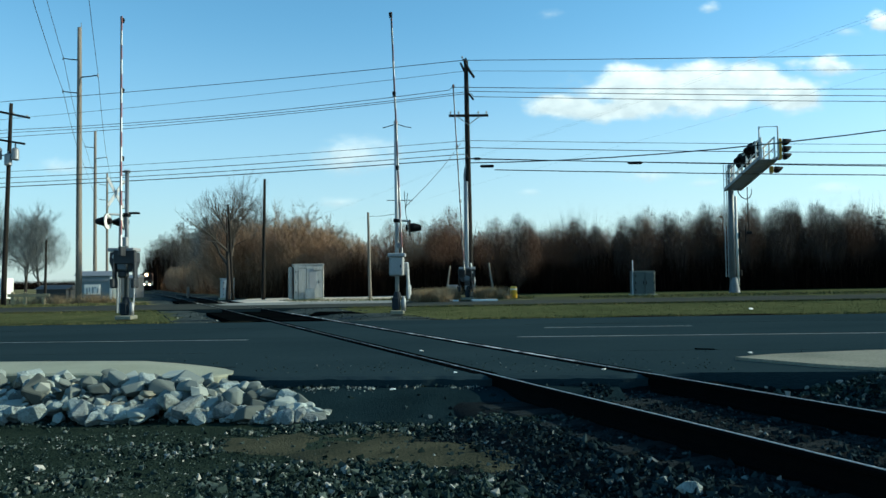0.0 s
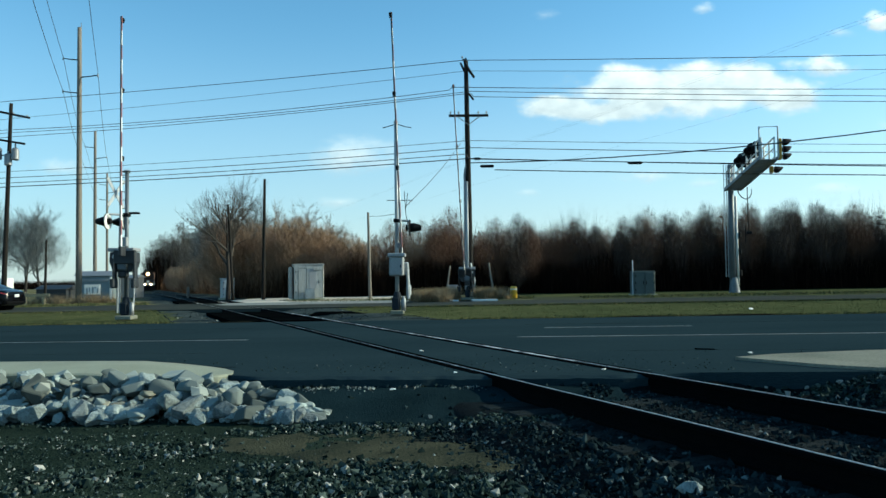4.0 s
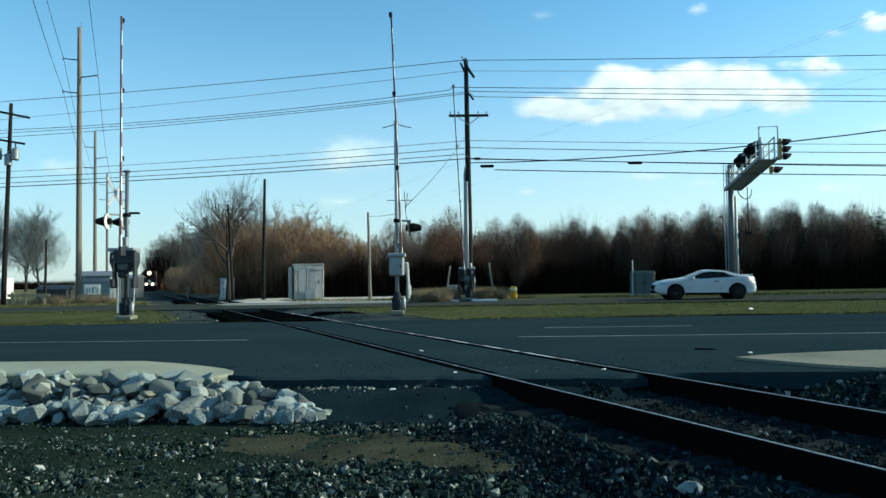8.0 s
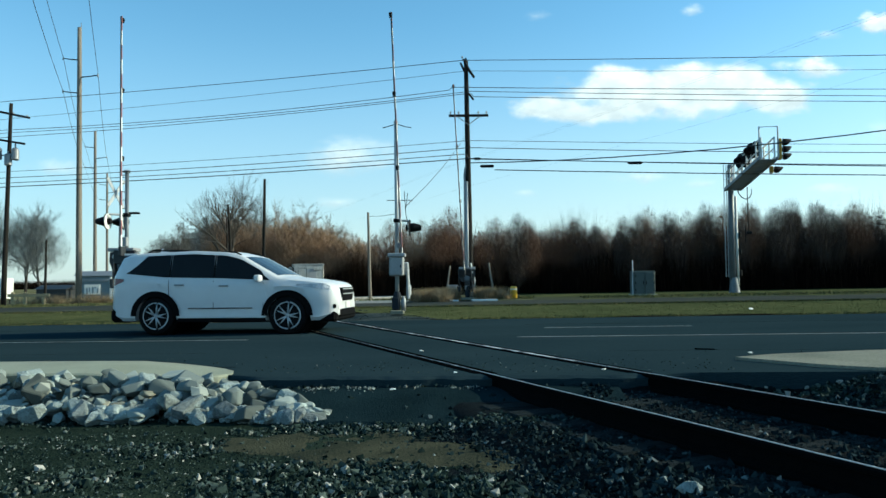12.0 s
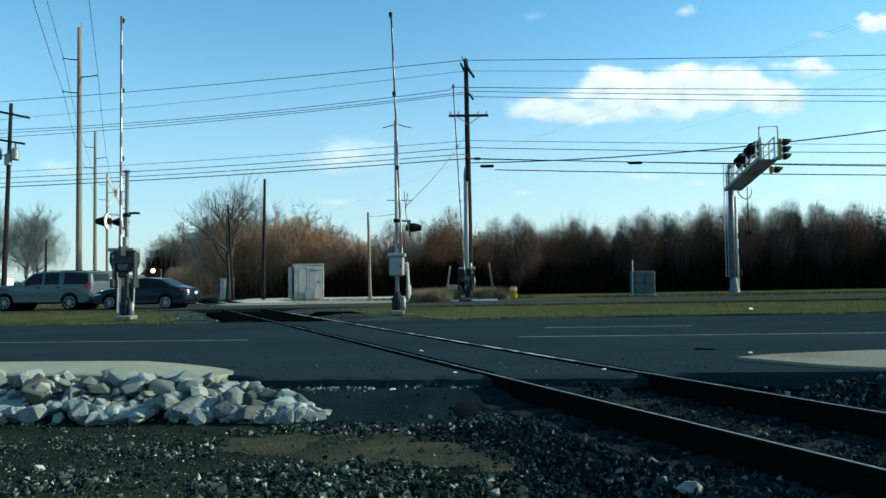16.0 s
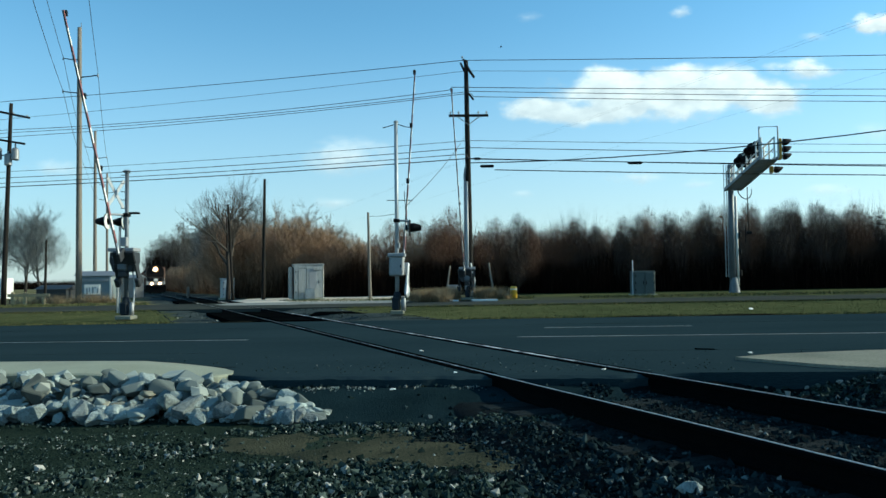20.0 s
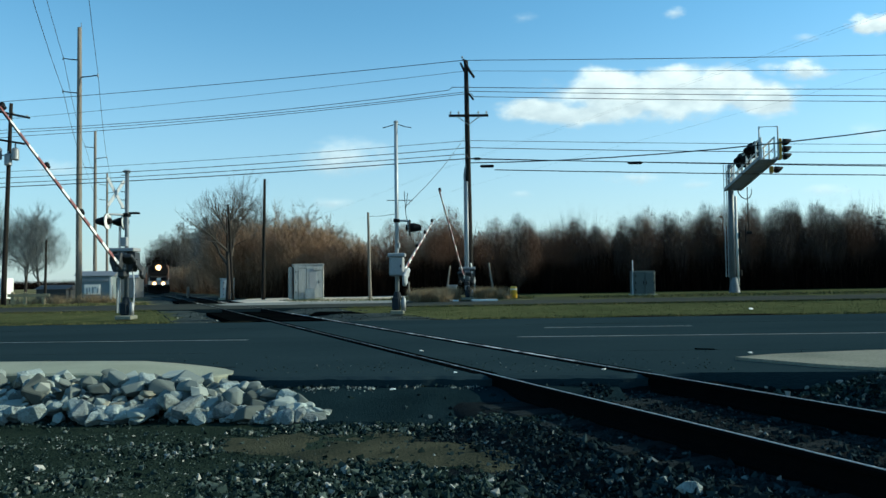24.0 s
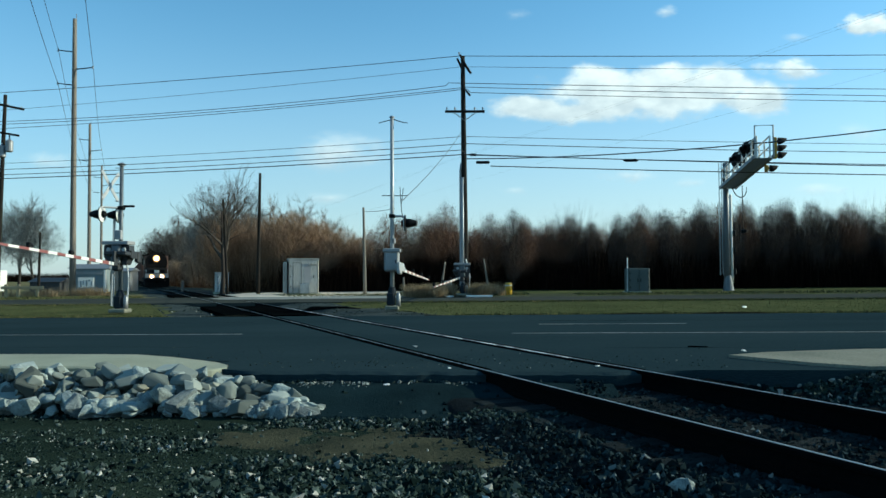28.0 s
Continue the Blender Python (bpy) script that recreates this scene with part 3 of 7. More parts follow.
def build_rocks():
    rr = random.Random(11)
    kinds = []
    for i in range(16):
        bm = rock_geo(rr, 1.0, rr.uniform(0.6, 0.9))
        me = bpy.data.meshes.new("rock")
        bm.to_mesh(me)
        bm.free()
        me.materials.append((ROCK, ROCK, ROCK_DIM, ROCK, ROCK_TAN if i < 8 else ROCK, ROCK_DIM, ROCK, ROCK)[i % 8])
        kinds.append(me)
    # the pile: a long low heap along the front of the slab, tapering towards the track
    a = -9.5
    n = 0
    rest = Geo()
    while n < 900:
        a = rr.uniform(-9.8, -1.95)
        v = rr.random() ** 1.2
        end = smoothstep(-1.6, -3.6, a)
        b_back, b_front = 7.9, 6.98
        if a > -3.6:
            b_back, b_front = 7.85 - 0.75 * (1 - end), 6.93
        b = b_front + (b_back - b_front) * v
        lay = rr.random()
        height = (0.295 * end + 0.02) * smoothstep(-0.1, 0.55, v) * (0.2 + 0.8 * lay)
        r = (rr.uniform(0.06, 0.115) if rr.random() < 0.74 else rr.uniform(0.115, 0.16)) * (0.72 + 0.28 * end)
        p = RE * a + RG * b
        z = level(p.x) - 0.29 + height + r * 0.38
        m = Matrix.Translation((p.x, p.y, z)) @ Euler((rr.uniform(-.5, .5), rr.uniform(-.5, .5), rr.uniform(0, 6.28))).to_matrix().to_4x4() @ Matrix.Diagonal((r * rr.uniform(.9, 1.3), r * rr.uniform(.8, 1.1), r * rr.uniform(.8, 1.1), 1))
        if v < 0.24 and n % 8 or n % 14 == 0:
            ob = new("rock", kinds[n % 16])
            ob.matrix_basis = m
            tagged(ob, "pale grey angular broken rock in a heap", "rock", "rocks in the heap")
        else:
            me = kinds[n % 16]
            rest.add([m @ q.co for q in me.vertices], [tuple(p.vertices) for p in me.polygons])
        n += 1
    me = bpy.data.meshes.new("rock_heap")
    me.from_pydata(rest.v, [], rest.f)
    me.materials.append(HEAP_MAT)
    tagged(part("rock_heap", me, None), "pale grey broken rocks filling the heap", "rocks", kind="stuff")


build_rocks()


def tetra_stone(g, rr, p, r):
    """A small angular stone with eight faces."""
    m = Euler((rr.uniform(0, 6.28), rr.uniform(0, 6.28), rr.uniform(0, 6.28))).to_matrix()
    k = [rr.uniform(0.6, 1.1) * r for _ in range(6)]
    vs = [m @ (Vector(q) + Vector((rr.uniform(-.35, .35), rr.uniform(-.35, .35), rr.uniform(-.35, .35))) * r) + p for q in ((k[0], 0, 0), (-k[1], 0, 0), (0, k[2], 0), (0, -k[3], 0), (0, 0, k[4] * .7), (0, 0, -k[5] * .7))]
    g.add(vs, [(0, 2, 4), (2, 1, 4), (1, 3, 4), (3, 0, 4), (2, 0, 5), (1, 2, 5), (3, 1, 5), (0, 3, 5)])


def build_gravel():
    rr = random.Random(21)
    g, bal, crumb = Geo(), Geo(), Geo()
    n = 0
    while n < 30000:
        y = 2.6 + 6.0 * rr.random() ** 1.6
        x = rr.uniform(-0.66, 0.68) * y
        b, off = RG.x * x + RG.y * y, TN.x * x + TN.y * y - T_OFF
        if b > 8.35 or abs(abs(off) - 0.75) < 0.11:
            continue
        # bare trodden dirt patch between the heap and the track
        bare = 0.75 * noise.noise(Vector((x * 0.75, y * 1.1, 7))) + 0.3 * smoothstep(-1.2, -2.4, x) + 1.1 * math.exp(-((x + 0.65) / 1.35) ** 2 - ((y - 6.1 + 0.3 * (x + 0.65)) / 0.55) ** 2)
        if off < -2.0 and (bare > 0.3 and rr.random() < 0.9 or rr.random() < 0.12):
            continue
        if -3.3 < RE.dot(Vector((x, y, 0))) < 0.6 and 6.7 < b < 8.4:
            if rr.random() < 0.985:
                continue
        r = rr.uniform(0.013, 0.034 if y < 5.6 else 0.028) if off < -2.4 else rr.uniform(0.016, 0.034)
        if y < 4.8:
            r *= 1.22
        if rr.random() < 0.04:
            r *= 1.6
        z = ground_z(x, y)
        if -3.3 < RE.dot(Vector((x, y, 0))) < 0.9 and 6.7 < b < 8.4:
            z = ap_z(x, y)
        tetra_stone(bal if off > -2.15 else g, rr, Vector((x, y, z + r * 0.3)), r)
        n += 1
    # thinner spread of stone round about
    for _ in range(46000):
        x, y = rr.gauss(-0.8, 4.2), rr.gauss(3.8, 3.6)
        b, off = RG.x * x + RG.y * y, TN.x * x + TN.y * y - T_OFF
        if abs(x) < 0.62 * y and y > 3.0 or b > 6.8 or abs(abs(off) - 0.75) < 0.13:
            continue
        r = rr.uniform(0.013, 0.036)
        tetra_stone(bal if off > -1.75 else g, rr, Vector((x, y, ground_z(x, y) + r * 0.3)), r)
    # fine grit everywhere
    for _ in range(16000):
        y = 2.8 + 4.0 * rr.random() ** 1.2
        x = rr.uniform(-0.66, 0.25) * y
        b, off = RG.x * x + RG.y * y, TN.x * x + TN.y * y - T_OFF
        if off > -1.2 or b > 6.7:
            continue
        if math.exp(-((x + 0.65) / 1.35) ** 2 - ((y - 6.1 + 0.3 * (x + 0.65)) / 0.55) ** 2) > 0.35 and rr.random() < 0.5:
            continue
        r = rr.uniform(0.005, 0.013)
        tetra_stone(g, rr, Vector((x, y, ground_z(x, y) + r * 0.3)), r)
    # dark stones right of the track, up to the slab
    for _ in range(8200):
        a, b = rr.uniform(0.4, 9.5), 8.46 - 3.4 * rr.random() ** 1.4
        p = rp(a, b)
        if TN.x * p.x + TN.y * p.y - T_OFF < 0.9:
            continue
        r = rr.uniform(0.018, 0.046)
        tetra_stone(bal if rr.random() < 0.2 else g, rr, Vector((p.x, p.y, ground_z(p.x, p.y) + r * 0.3)), r)
    # crumbs along the broken road edge
    for _ in range(1500):
        a, b = rr.uniform(-3.4, 8.0), 8.42 - abs(rr.gauss(0, 0.10))
        p = rp(a, b)
        off = TN.x * p.x + TN.y * p.y - T_OFF
        if abs(abs(off) - 0.75) < 0.15:
            continue
        z = ap_z(p.x, p.y) if a < 0.3 else ground_z(p.x, p.y)
        r = rr.uniform(0.008, 0.028)
        tetra_stone(g, rr, Vector((p.x, p.y, z + r * 0.4)), r)
    # paler crumbs lying close along the lip
    for _ in range(420):
        a = -3.3 + rr.gauss(0.9, 1.1)
        if not -3.3 < a < 0.0 or noise.noise(Vector((a * 2.4, 5, 0))) < 0.0:
            continue
        p = rp(a, 8.22 - abs(rr.gauss(0, 0.09)))
        r = rr.uniform(0.006, 0.02)
        tetra_stone(crumb, rr, Vector((p.x, p.y, ap_z(p.x, p.y) + r * 0.4)), r)
    for _ in range(1400):
        a, b = rr.uniform(-2.4, 1.2), 6.75 + rr.gauss(0, 0.12)
        p = rp(a, b)
        r = rr.uniform(0.012, 0.032)
        tetra_stone(g, rr, Vector((p.x, p.y, max(ground_z(p.x, p.y), ap_z(p.x, p.y) - 0.03 if -2.2 < a < 0.6 and b > 6.7 else -9) + r * 0.4)), r)
    # pale chips trodden out of the asphalt along the front of the road
    for _ in range(700):
        a, b = rr.uniform(-5.5, 6.5), 8.55 + abs(rr.gauss(0, 0.9))
        p = rp(a, b)
        off = TN.x * p.x + TN.y * p.y - T_OFF
        if abs(abs(off) - 0.75) < 0.15 or a > 2.4 and b < 10.6 or a < -3.4 and b < 9.4:
            continue
        tetra_stone(g, rr, Vector((p.x, p.y, level(p.x) - 0.008)), rr.uniform(0.006, 0.014))
    # ballast between and beside the rails beyond the near road
    while n < 35000:
        s, off = rr.uniform(20, 34), rr.uniform(-2.2, 2.2)
        p = tp(s, off)
        b = RG.x * p.x + RG.y * p.y
        if 8.3 < b < 20.1 or 29.7 < b < 39.6 or abs(off) > 1.5:
            continue
        tetra_stone(g if 19 < b < 31 else bal, rr, Vector((p.x, p.y, ground_z(p.x, p.y) + 0.01)), rr.uniform(0.02, 0.04))
        n += 1
    # loose stone and dirt clods where the track crosses the median
    for _ in range(3600):
        off, b = max(-3.3, min(3.7, rr.gauss(0.3, 2.4))), rr.uniform(20.0, 30.5)
        p = slant(off, b)
        if abs(abs(off) - 0.75) < 0.12 or noise.noise(Vector((p.x * 0.6, p.y * 0.4, 4))) < -0.1 or (b < 27.4 and (-1.8 < off < -0.9 or -0.55 < off < 0.42)) or (abs(off) > 1.9 and rr.random() < 0.7):
            continue
        r = rr.uniform(0.014, 0.04)
        tetra_stone(bal if rr.random() < 0.45 else g, rr, Vector((p.x, p.y, ground_z(p.x, p.y) + r * 0.2)), r)
    for name, geo, mt, lb in (("gravel", g, GRAVEL_MAT, "loose dark grey crushed stone on the dirt"), ("ballast", bal, BALLAST_MAT, "near-black ballast stones round the rails, shade in their colour"), ("crumbs", crumb, HEAP_MAT, "pale crumbs of broken stone along the asphalt edge")):
        me = bpy.data.meshes.new(name)
        me.from_pydata(geo.v, [], geo.f)
        me.materials.append(mt)
        tagged(part(name, me, None), lb, "gravel", kind="stuff")


# worn bare earth between the heap and the track
EARTH = mat("trodden_earth", (0.064, 0.064, 0.042), (0.018, 0.023, 0.0178), 0.95, scale=2.2, fine=45, bump=0.9, contrast=0.38, spec=0.0)
ea = Geo()
for j in range(25):
    for i in range(61):
        u, v = i / 30 - 1, j / 12 - 1
        x, y = -0.6 + 1.75 * u, 6.05 + 0.85 * v - 0.5 * u
        q = math.hypot(u, v) + 0.75 * noise.noise(Vector((x * 1.5, y * 2.4, 3))) + 0.3 * noise.noise(Vector((x * 5, y * 7, 3)))
        ea.v.append((x, y, ground_z(x, y) + 0.012 - 0.05 * smoothstep(0.55, 0.95, q)))
ea.f = [(j * 61 + i, j * 61 + i + 1, (j + 1) * 61 + i + 1, (j + 1) * 61 + i) for j in range(24) for i in range(60)]
tagged(part("bare_earth", mesh_of("bare_earth", ea, EARTH, True), None), "patch of trodden tan earth among the gravel", "ground", kind="structure")
GRAVEL_MAT = island_mat("gravel_mixed", [(0.0, (0.004, 0.0080, 0.0072)), (0.55, (0.021, 0.034, 0.031)), (0.93, (0.068, 0.090, 0.080)), (0.985, (0.30, 0.30, 0.27)), (1.0, (0.4, 0.4, 0.36))])
# stone tones lowered to carry the shade beside the rails
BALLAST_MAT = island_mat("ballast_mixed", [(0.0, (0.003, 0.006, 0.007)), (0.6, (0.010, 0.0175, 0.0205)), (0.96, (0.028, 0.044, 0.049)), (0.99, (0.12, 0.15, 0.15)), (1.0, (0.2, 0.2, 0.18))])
BLADE_MAT = island_mat("grass_mixed", [(0.0, (0.044, 0.056, 0.023)), (0.5, (0.066, 0.076, 0.032)), (0.85, (0.092, 0.093, 0.044)), (1.0, (0.13, 0.112, 0.062))])
STRAW_MAT = island_mat("straw_mixed", [(0.0, (0.16, 0.12, 0.072)), (0.5, (0.29, 0.22, 0.13)), (1.0, (0.44, 0.34, 0.21))], through_light=0.5)
build_gravel()


def blades(name, spots, material, label, h0, h1, w, lean, seed, base=None):
    rr = random.Random(seed)
    g = Geo()
    for x, y in spots:
        z = (base or ground_z)(x, y)
        a = rr.uniform(0, 6.28)
        h = rr.uniform(h0, h1)
        dx, dy = math.cos(a) * w, math.sin(a) * w
        lx, ly = rr.gauss(0, lean) * h, rr.gauss(0, lean) * h
        g.v += [(x - dx, y - dy, z - 0.01), (x + dx, y + dy, z - 0.01), (x + lx, y + ly, z + h)]
        n = len(g.v)
        g.f.append((n - 3, n - 2, n - 1))
    me = bpy.data.meshes.new(name)
    me.from_pydata(g.v, [], g.f)
    me.materials.append(material)
    return tagged(part(name, me, None), label, "grass", kind="stuff")


def verge_spots(n, seed, a_lo, a_hi, b_lo, b_hi):
    rr = random.Random(seed)
    out = []
    while len(out) < n:
        a, b = rr.uniform(a_lo, a_hi), rr.uniform(b_lo, b_hi)
        p = rp(a, b)
        off = TN.x * p.x + TN.y * p.y - T_OFF
        if (off < -3.4 or off > 4.0) and noise.noise(Vector((a * 0.3, b * 0.5, 2))) > -0.35 - 0.3 * rr.random():
            out.append((p.x, p.y))
    return out


blades("grass", verge_spots(42000, 1, -21, 26, 20.0, 30.8), BLADE_MAT, "short green and brown verge grass in the median", 0.006, 0.016, 0.02, 1.2, 2)
blades("grass", verge_spots(26000, 6, -70, 70, 20.0, 30.8), BLADE_MAT, "short green and brown verge grass along the median", 0.01, 0.03, 0.022, 1.0, 8)
blades("grass", verge_spots(14000, 12, -30, 34, 19.86, 20.6) + verge_spots(12000, 13, -30, 34, 29.9, 30.75), BLADE_MAT, "ragged taller grass along the edges of the median", 0.03, 0.11, 0.018, 0.7, 14)
blades("weeds", verge_spots(12000, 15, 3, 60, 38.5, 43.5), BLADE_MAT, "thin dry weeds along the foot of the wood", 0.03, 0.16, 0.02, 0.6, 16)
blades("weeds", verge_spots(9000, 3, -42, 0.5, 39.5, 44), BLADE_MAT, "low dry weeds along the far shoulder", 0.04, 0.2, 0.02, 0.4, 4)


# bare dark soil where the turf breaks off at the carriageway
SOIL = mat("soil", (0.030, 0.026, 0.017), (0.010, 0.010, 0.007), 0.95, scale=2, fine=25, bump=1.0, spec=0.0)
so = Geo()
for a0, a1 in ((-60, -7.6), (-2.6, 60)):
    n = int((a1 - a0) / 0.4)
    for i in range(n + 1):
        a = a0 + (a1 - a0) * i / n
        w = 0.16 + 0.14 * noise.noise(Vector((a * 0.7, 3, 0)))
        lip_z = 0.055 * smoothstep(-0.25, 0.3, noise.noise(Vector((a * 0.45, 9, 0)))) - 0.03
        so.v += [tuple(rp(a, 19.86, -0.03)), tuple(rp(a, 19.90 + 0.04 * noise.noise(Vector((a * 2, 1, 0))), lip_z)), tuple(rp(a, 19.98 + w, lip_z - 0.01)), tuple(rp(a, 20.0 + w, -0.06))]
    k0 = len(so.v) - 4 * (n + 1)
    so.f += [(k0 + 4 * i + k, k0 + 4 * i + 4 + k, k0 + 4 * i + 5 + k, k0 + 4 * i + 1 + k) for i in range(n) for k in range(3)]
tagged(part("soil_edge", so, SOIL), "dark crumbled soil edge between grass and road", "ground", kind="structure")


def build_sleepers():
    g = mesh_of("sleeper", Geo().box((0, 0, -0.272), (2.6, 0.23, 0.16), None, 0.015), SLEEPER)
    turn = Matrix.Rotation(math.atan2(TN.y, TN.x), 4, "Z")
    rr = random.Random(9)
    for i in range(220):
        s = -6 + i * 0.52
        p = tp(s, 0)
        b = RG.x * p.x + RG.y * p.y
        if 8.2 < b < 20.2 or 29.6 < b < 39.6:
            continue
        part("sleeper", g, None, track, at=Matrix.Translation((p.x + rr.uniform(-.02, .02), p.y, level(p.x) + rr.uniform(0.002, 0.026))) @ turn)


build_sleepers()


# ---- litter ----
def litter(name, x, y, z, size, mt, label, seed):
    rr = random.Random(seed)
    bm = rock_geo(rr, 1.0, 0.6)
    me = bpy.data.meshes.new(name)
    bm.to_mesh(me)
    bm.free()
    me.materials.append(mt)
    ob = new(name, me)
    ob.matrix_basis = Matrix.Translation((x, y, z + size[2] * 0.5)) @ Matrix.Rotation(rr.uniform(0, 3), 4, "Z") @ Matrix.Diagonal((*size, 1))
    return tagged(ob, label, name.replace("_", " "))


litter("stone", 1.43, 4.36, ground_z(1.43, 4.36) - 0.03, (0.095, 0.08, 0.115), ROCK, "pale loose stone lying on dark ballast", 3)
litter("paper_scrap", 0.13, 8.6, level(0.1) - 0.012, (0.045, 0.03, 0.012), WHITEP, "white scrap lying on asphalt beside the rail", 4)
litter("paper_scrap", -0.35, 11.3, level(-0.4) - 0.012, (0.05, 0.035, 0.012), WHITEP, "white scrap lying on asphalt beside the rail", 5)
litter("paper_scrap", 1.86, 8.6, level(1.9) - 0.012, (0.045, 0.03, 0.012), WHITEP, "white scrap lying on asphalt beside the rail", 6)
litter("paper_scrap", -0.58, 8.2, ap_z(-0.58, 8.2), (0.05, 0.03, 0.015), WHITEP, "white scrap lying on the asphalt apron", 7)
litter("paper_scrap", 4.05, 9.75, level(4.0) + 0.025, (0.08, 0.05, 0.015), WHITEP, "white scrap lying on the concrete slab", 8)
litter("paper_scrap", 9.6, 23.0, ground_z(9.6, 23.0), (0.09, 0.08, 0.06), WHITEP, "white scrap lying in the grass median", 9)
litter("rubber_strip", 3.74, 10.66, level(3.7) - 0.012, (0.17, 0.03, 0.02), TAR, "black rubber scrap lying on the road", 10)


# ---- level crossing signals ----
ARMGREY = mat("arm_grey", (0.17, 0.19, 0.2), (0.09, 0.10, 0.11), 0.6, metal=0.2, scale=2, fine=20)
CASTING = mat("dark_casting", (0.026, 0.033, 0.041), (0.013, 0.017, 0.022), 0.7, scale=3, fine=20, spec=0.1)
DARKCASE = mat("dark_case", (0.022, 0.026, 0.031), (0.013, 0.016, 0.019), 0.6, scale=3, fine=20)


def gate_arm(length, stripes, seed_lamps=3, drop=0.0, plate=None):
    """The parts of a tapering striped arm along +x from its pivot, and its counterweight."""
    out = []
    n = stripes

    def taper(x):
        return 0.055 - 0.03 * (x - 0.35) / (length - 0.35)

    beam = Geo()
    for x in (0.35, length):
        h = taper(x)
        beam.v += [(x, -0.02, -h - drop), (x, 0.02, -h - drop), (x, 0.02, h - drop), (x, -0.02, h - drop)]
    beam.f = [(0, 1, 2, 3), (7, 6, 5, 4), (0, 4, 5, 1), (1, 5, 6, 2), (2, 6, 7, 3), (3, 7, 4, 0)]
    out.append(("beam", beam, ARMGREY, "dull grey arm beam"))
    for i in range(n):
        x0, x1 = 0.35 + (length - 0.35) * i / n, 0.35 + (length - 0.35) * (i + 1) / n
        g = Geo()
        for sd in (-1, 1):
            y0, y1 = sd * 0.0205, sd * 0.0245
            h0, h1 = taper(x0) - 0.002, taper(x1) - 0.002
            k0 = len(g.v)
            g.v += [(x0, y0, -h0 - drop), (x0, y1, -h0 - drop), (x0, y1, h0 - drop), (x0, y0, h0 - drop), (x1, y0, -h1 - drop), (x1, y1, -h1 - drop), (x1, y1, h1 - drop), (x1, y0, h1 - drop)]
            g.f += [tuple(k0 + q for q in f) for f in ((0, 1, 2, 3), (7, 6, 5, 4), (0, 4, 5, 1), (1, 5, 6, 2), (2, 6, 7, 3), (3, 7, 4, 0))]
        out.append(("stripe", g, REDP if i % 2 else WHITEP, "red reflective stripe" if i % 2 else "white reflective stripe"))
    for i in range(seed_lamps):
        x = length * (0.42, 0.70, 0.99)[i]
        out.append(("arm_lamp", Geo().box((x, 0, 0.10 - drop), (0.11, 0.10, 0.13), None, 0.02).tube([(x - .06, 0, .10 - drop), (x - .10, 0, .10 - drop)], [0.05, 0.055], 10), BLACK, "small dark lamp on the arm"))
    if drop:
        out.append(("arm_bracket", Geo().box((0.3, 0, -drop / 2), (0.3, 0.1, drop + 0.14), None, 0.02), DARKCASE, "dark arm bracket"))
    if plate:
        out.append(("counterweight", Geo().box((-0.36, -0.17, 0.02), (0.95, 0.07, 0.26), None, 0.03).box((-0.6, -0.17, -0.05), (0.34, 0.12, 0.34), None, 0.05).box((0.15, -0.08, 0), (0.4, 0.25, 0.12), None, 0.03), plate, "pale counterweight plate"))
        return out
    out.append(("counterweight", Geo().box((-0.45, 0.33, 0), (0.75, 0.06, 0.24), None, 0.03).box((-0.45, -0.33, 0), (0.75, 0.06, 0.24), None, 0.03).box((-0.72, 0.33, -0.05), (0.3, 0.14, 0.36), None, 0.04).box((-0.72, -0.33, -0.05), (0.3, 0.14, 0.36), None, 0.04).box((0.12, 0, 0), (0.45, 0.7, 0.13), None, 0.03), DARKCASE, "dark counterweight plates"))
    return out


def flasher(parent, c, face, size=0.15):
    """A round black signal head on its background disc, with a hood; face is the way it looks."""
    f = Vector(face).normalized()
    c = Vector(c)
    bgd = part("background_disc", Geo().disc(c, f, size * 1.75, 0.03, 24), BLACK, parent, "round black background disc")
    part("disc_back", Geo().disc(c - f * 0.03, -f, size * 1.7, 0.02, 24), WHITEP, bgd, "pale back of the disc")
    part("lamp_hood", Geo().tube([c + f * 0.02, c + f * 0.14, c + f * 0.36], [size * 0.95, size, size * 0.55], 14, cap=False), BLACK, bgd, "black hood")
    part("lens", Geo().disc(c + f * 0.03, f, size * 0.9, 0.03, 16), LENS_RED, bgd, "dark red lens")
    part("lamp_body", Geo().tube([c - f * 0.03, c - f * 0.13], [size * 0.8, size * 0.6], 12), BLACK, bgd)


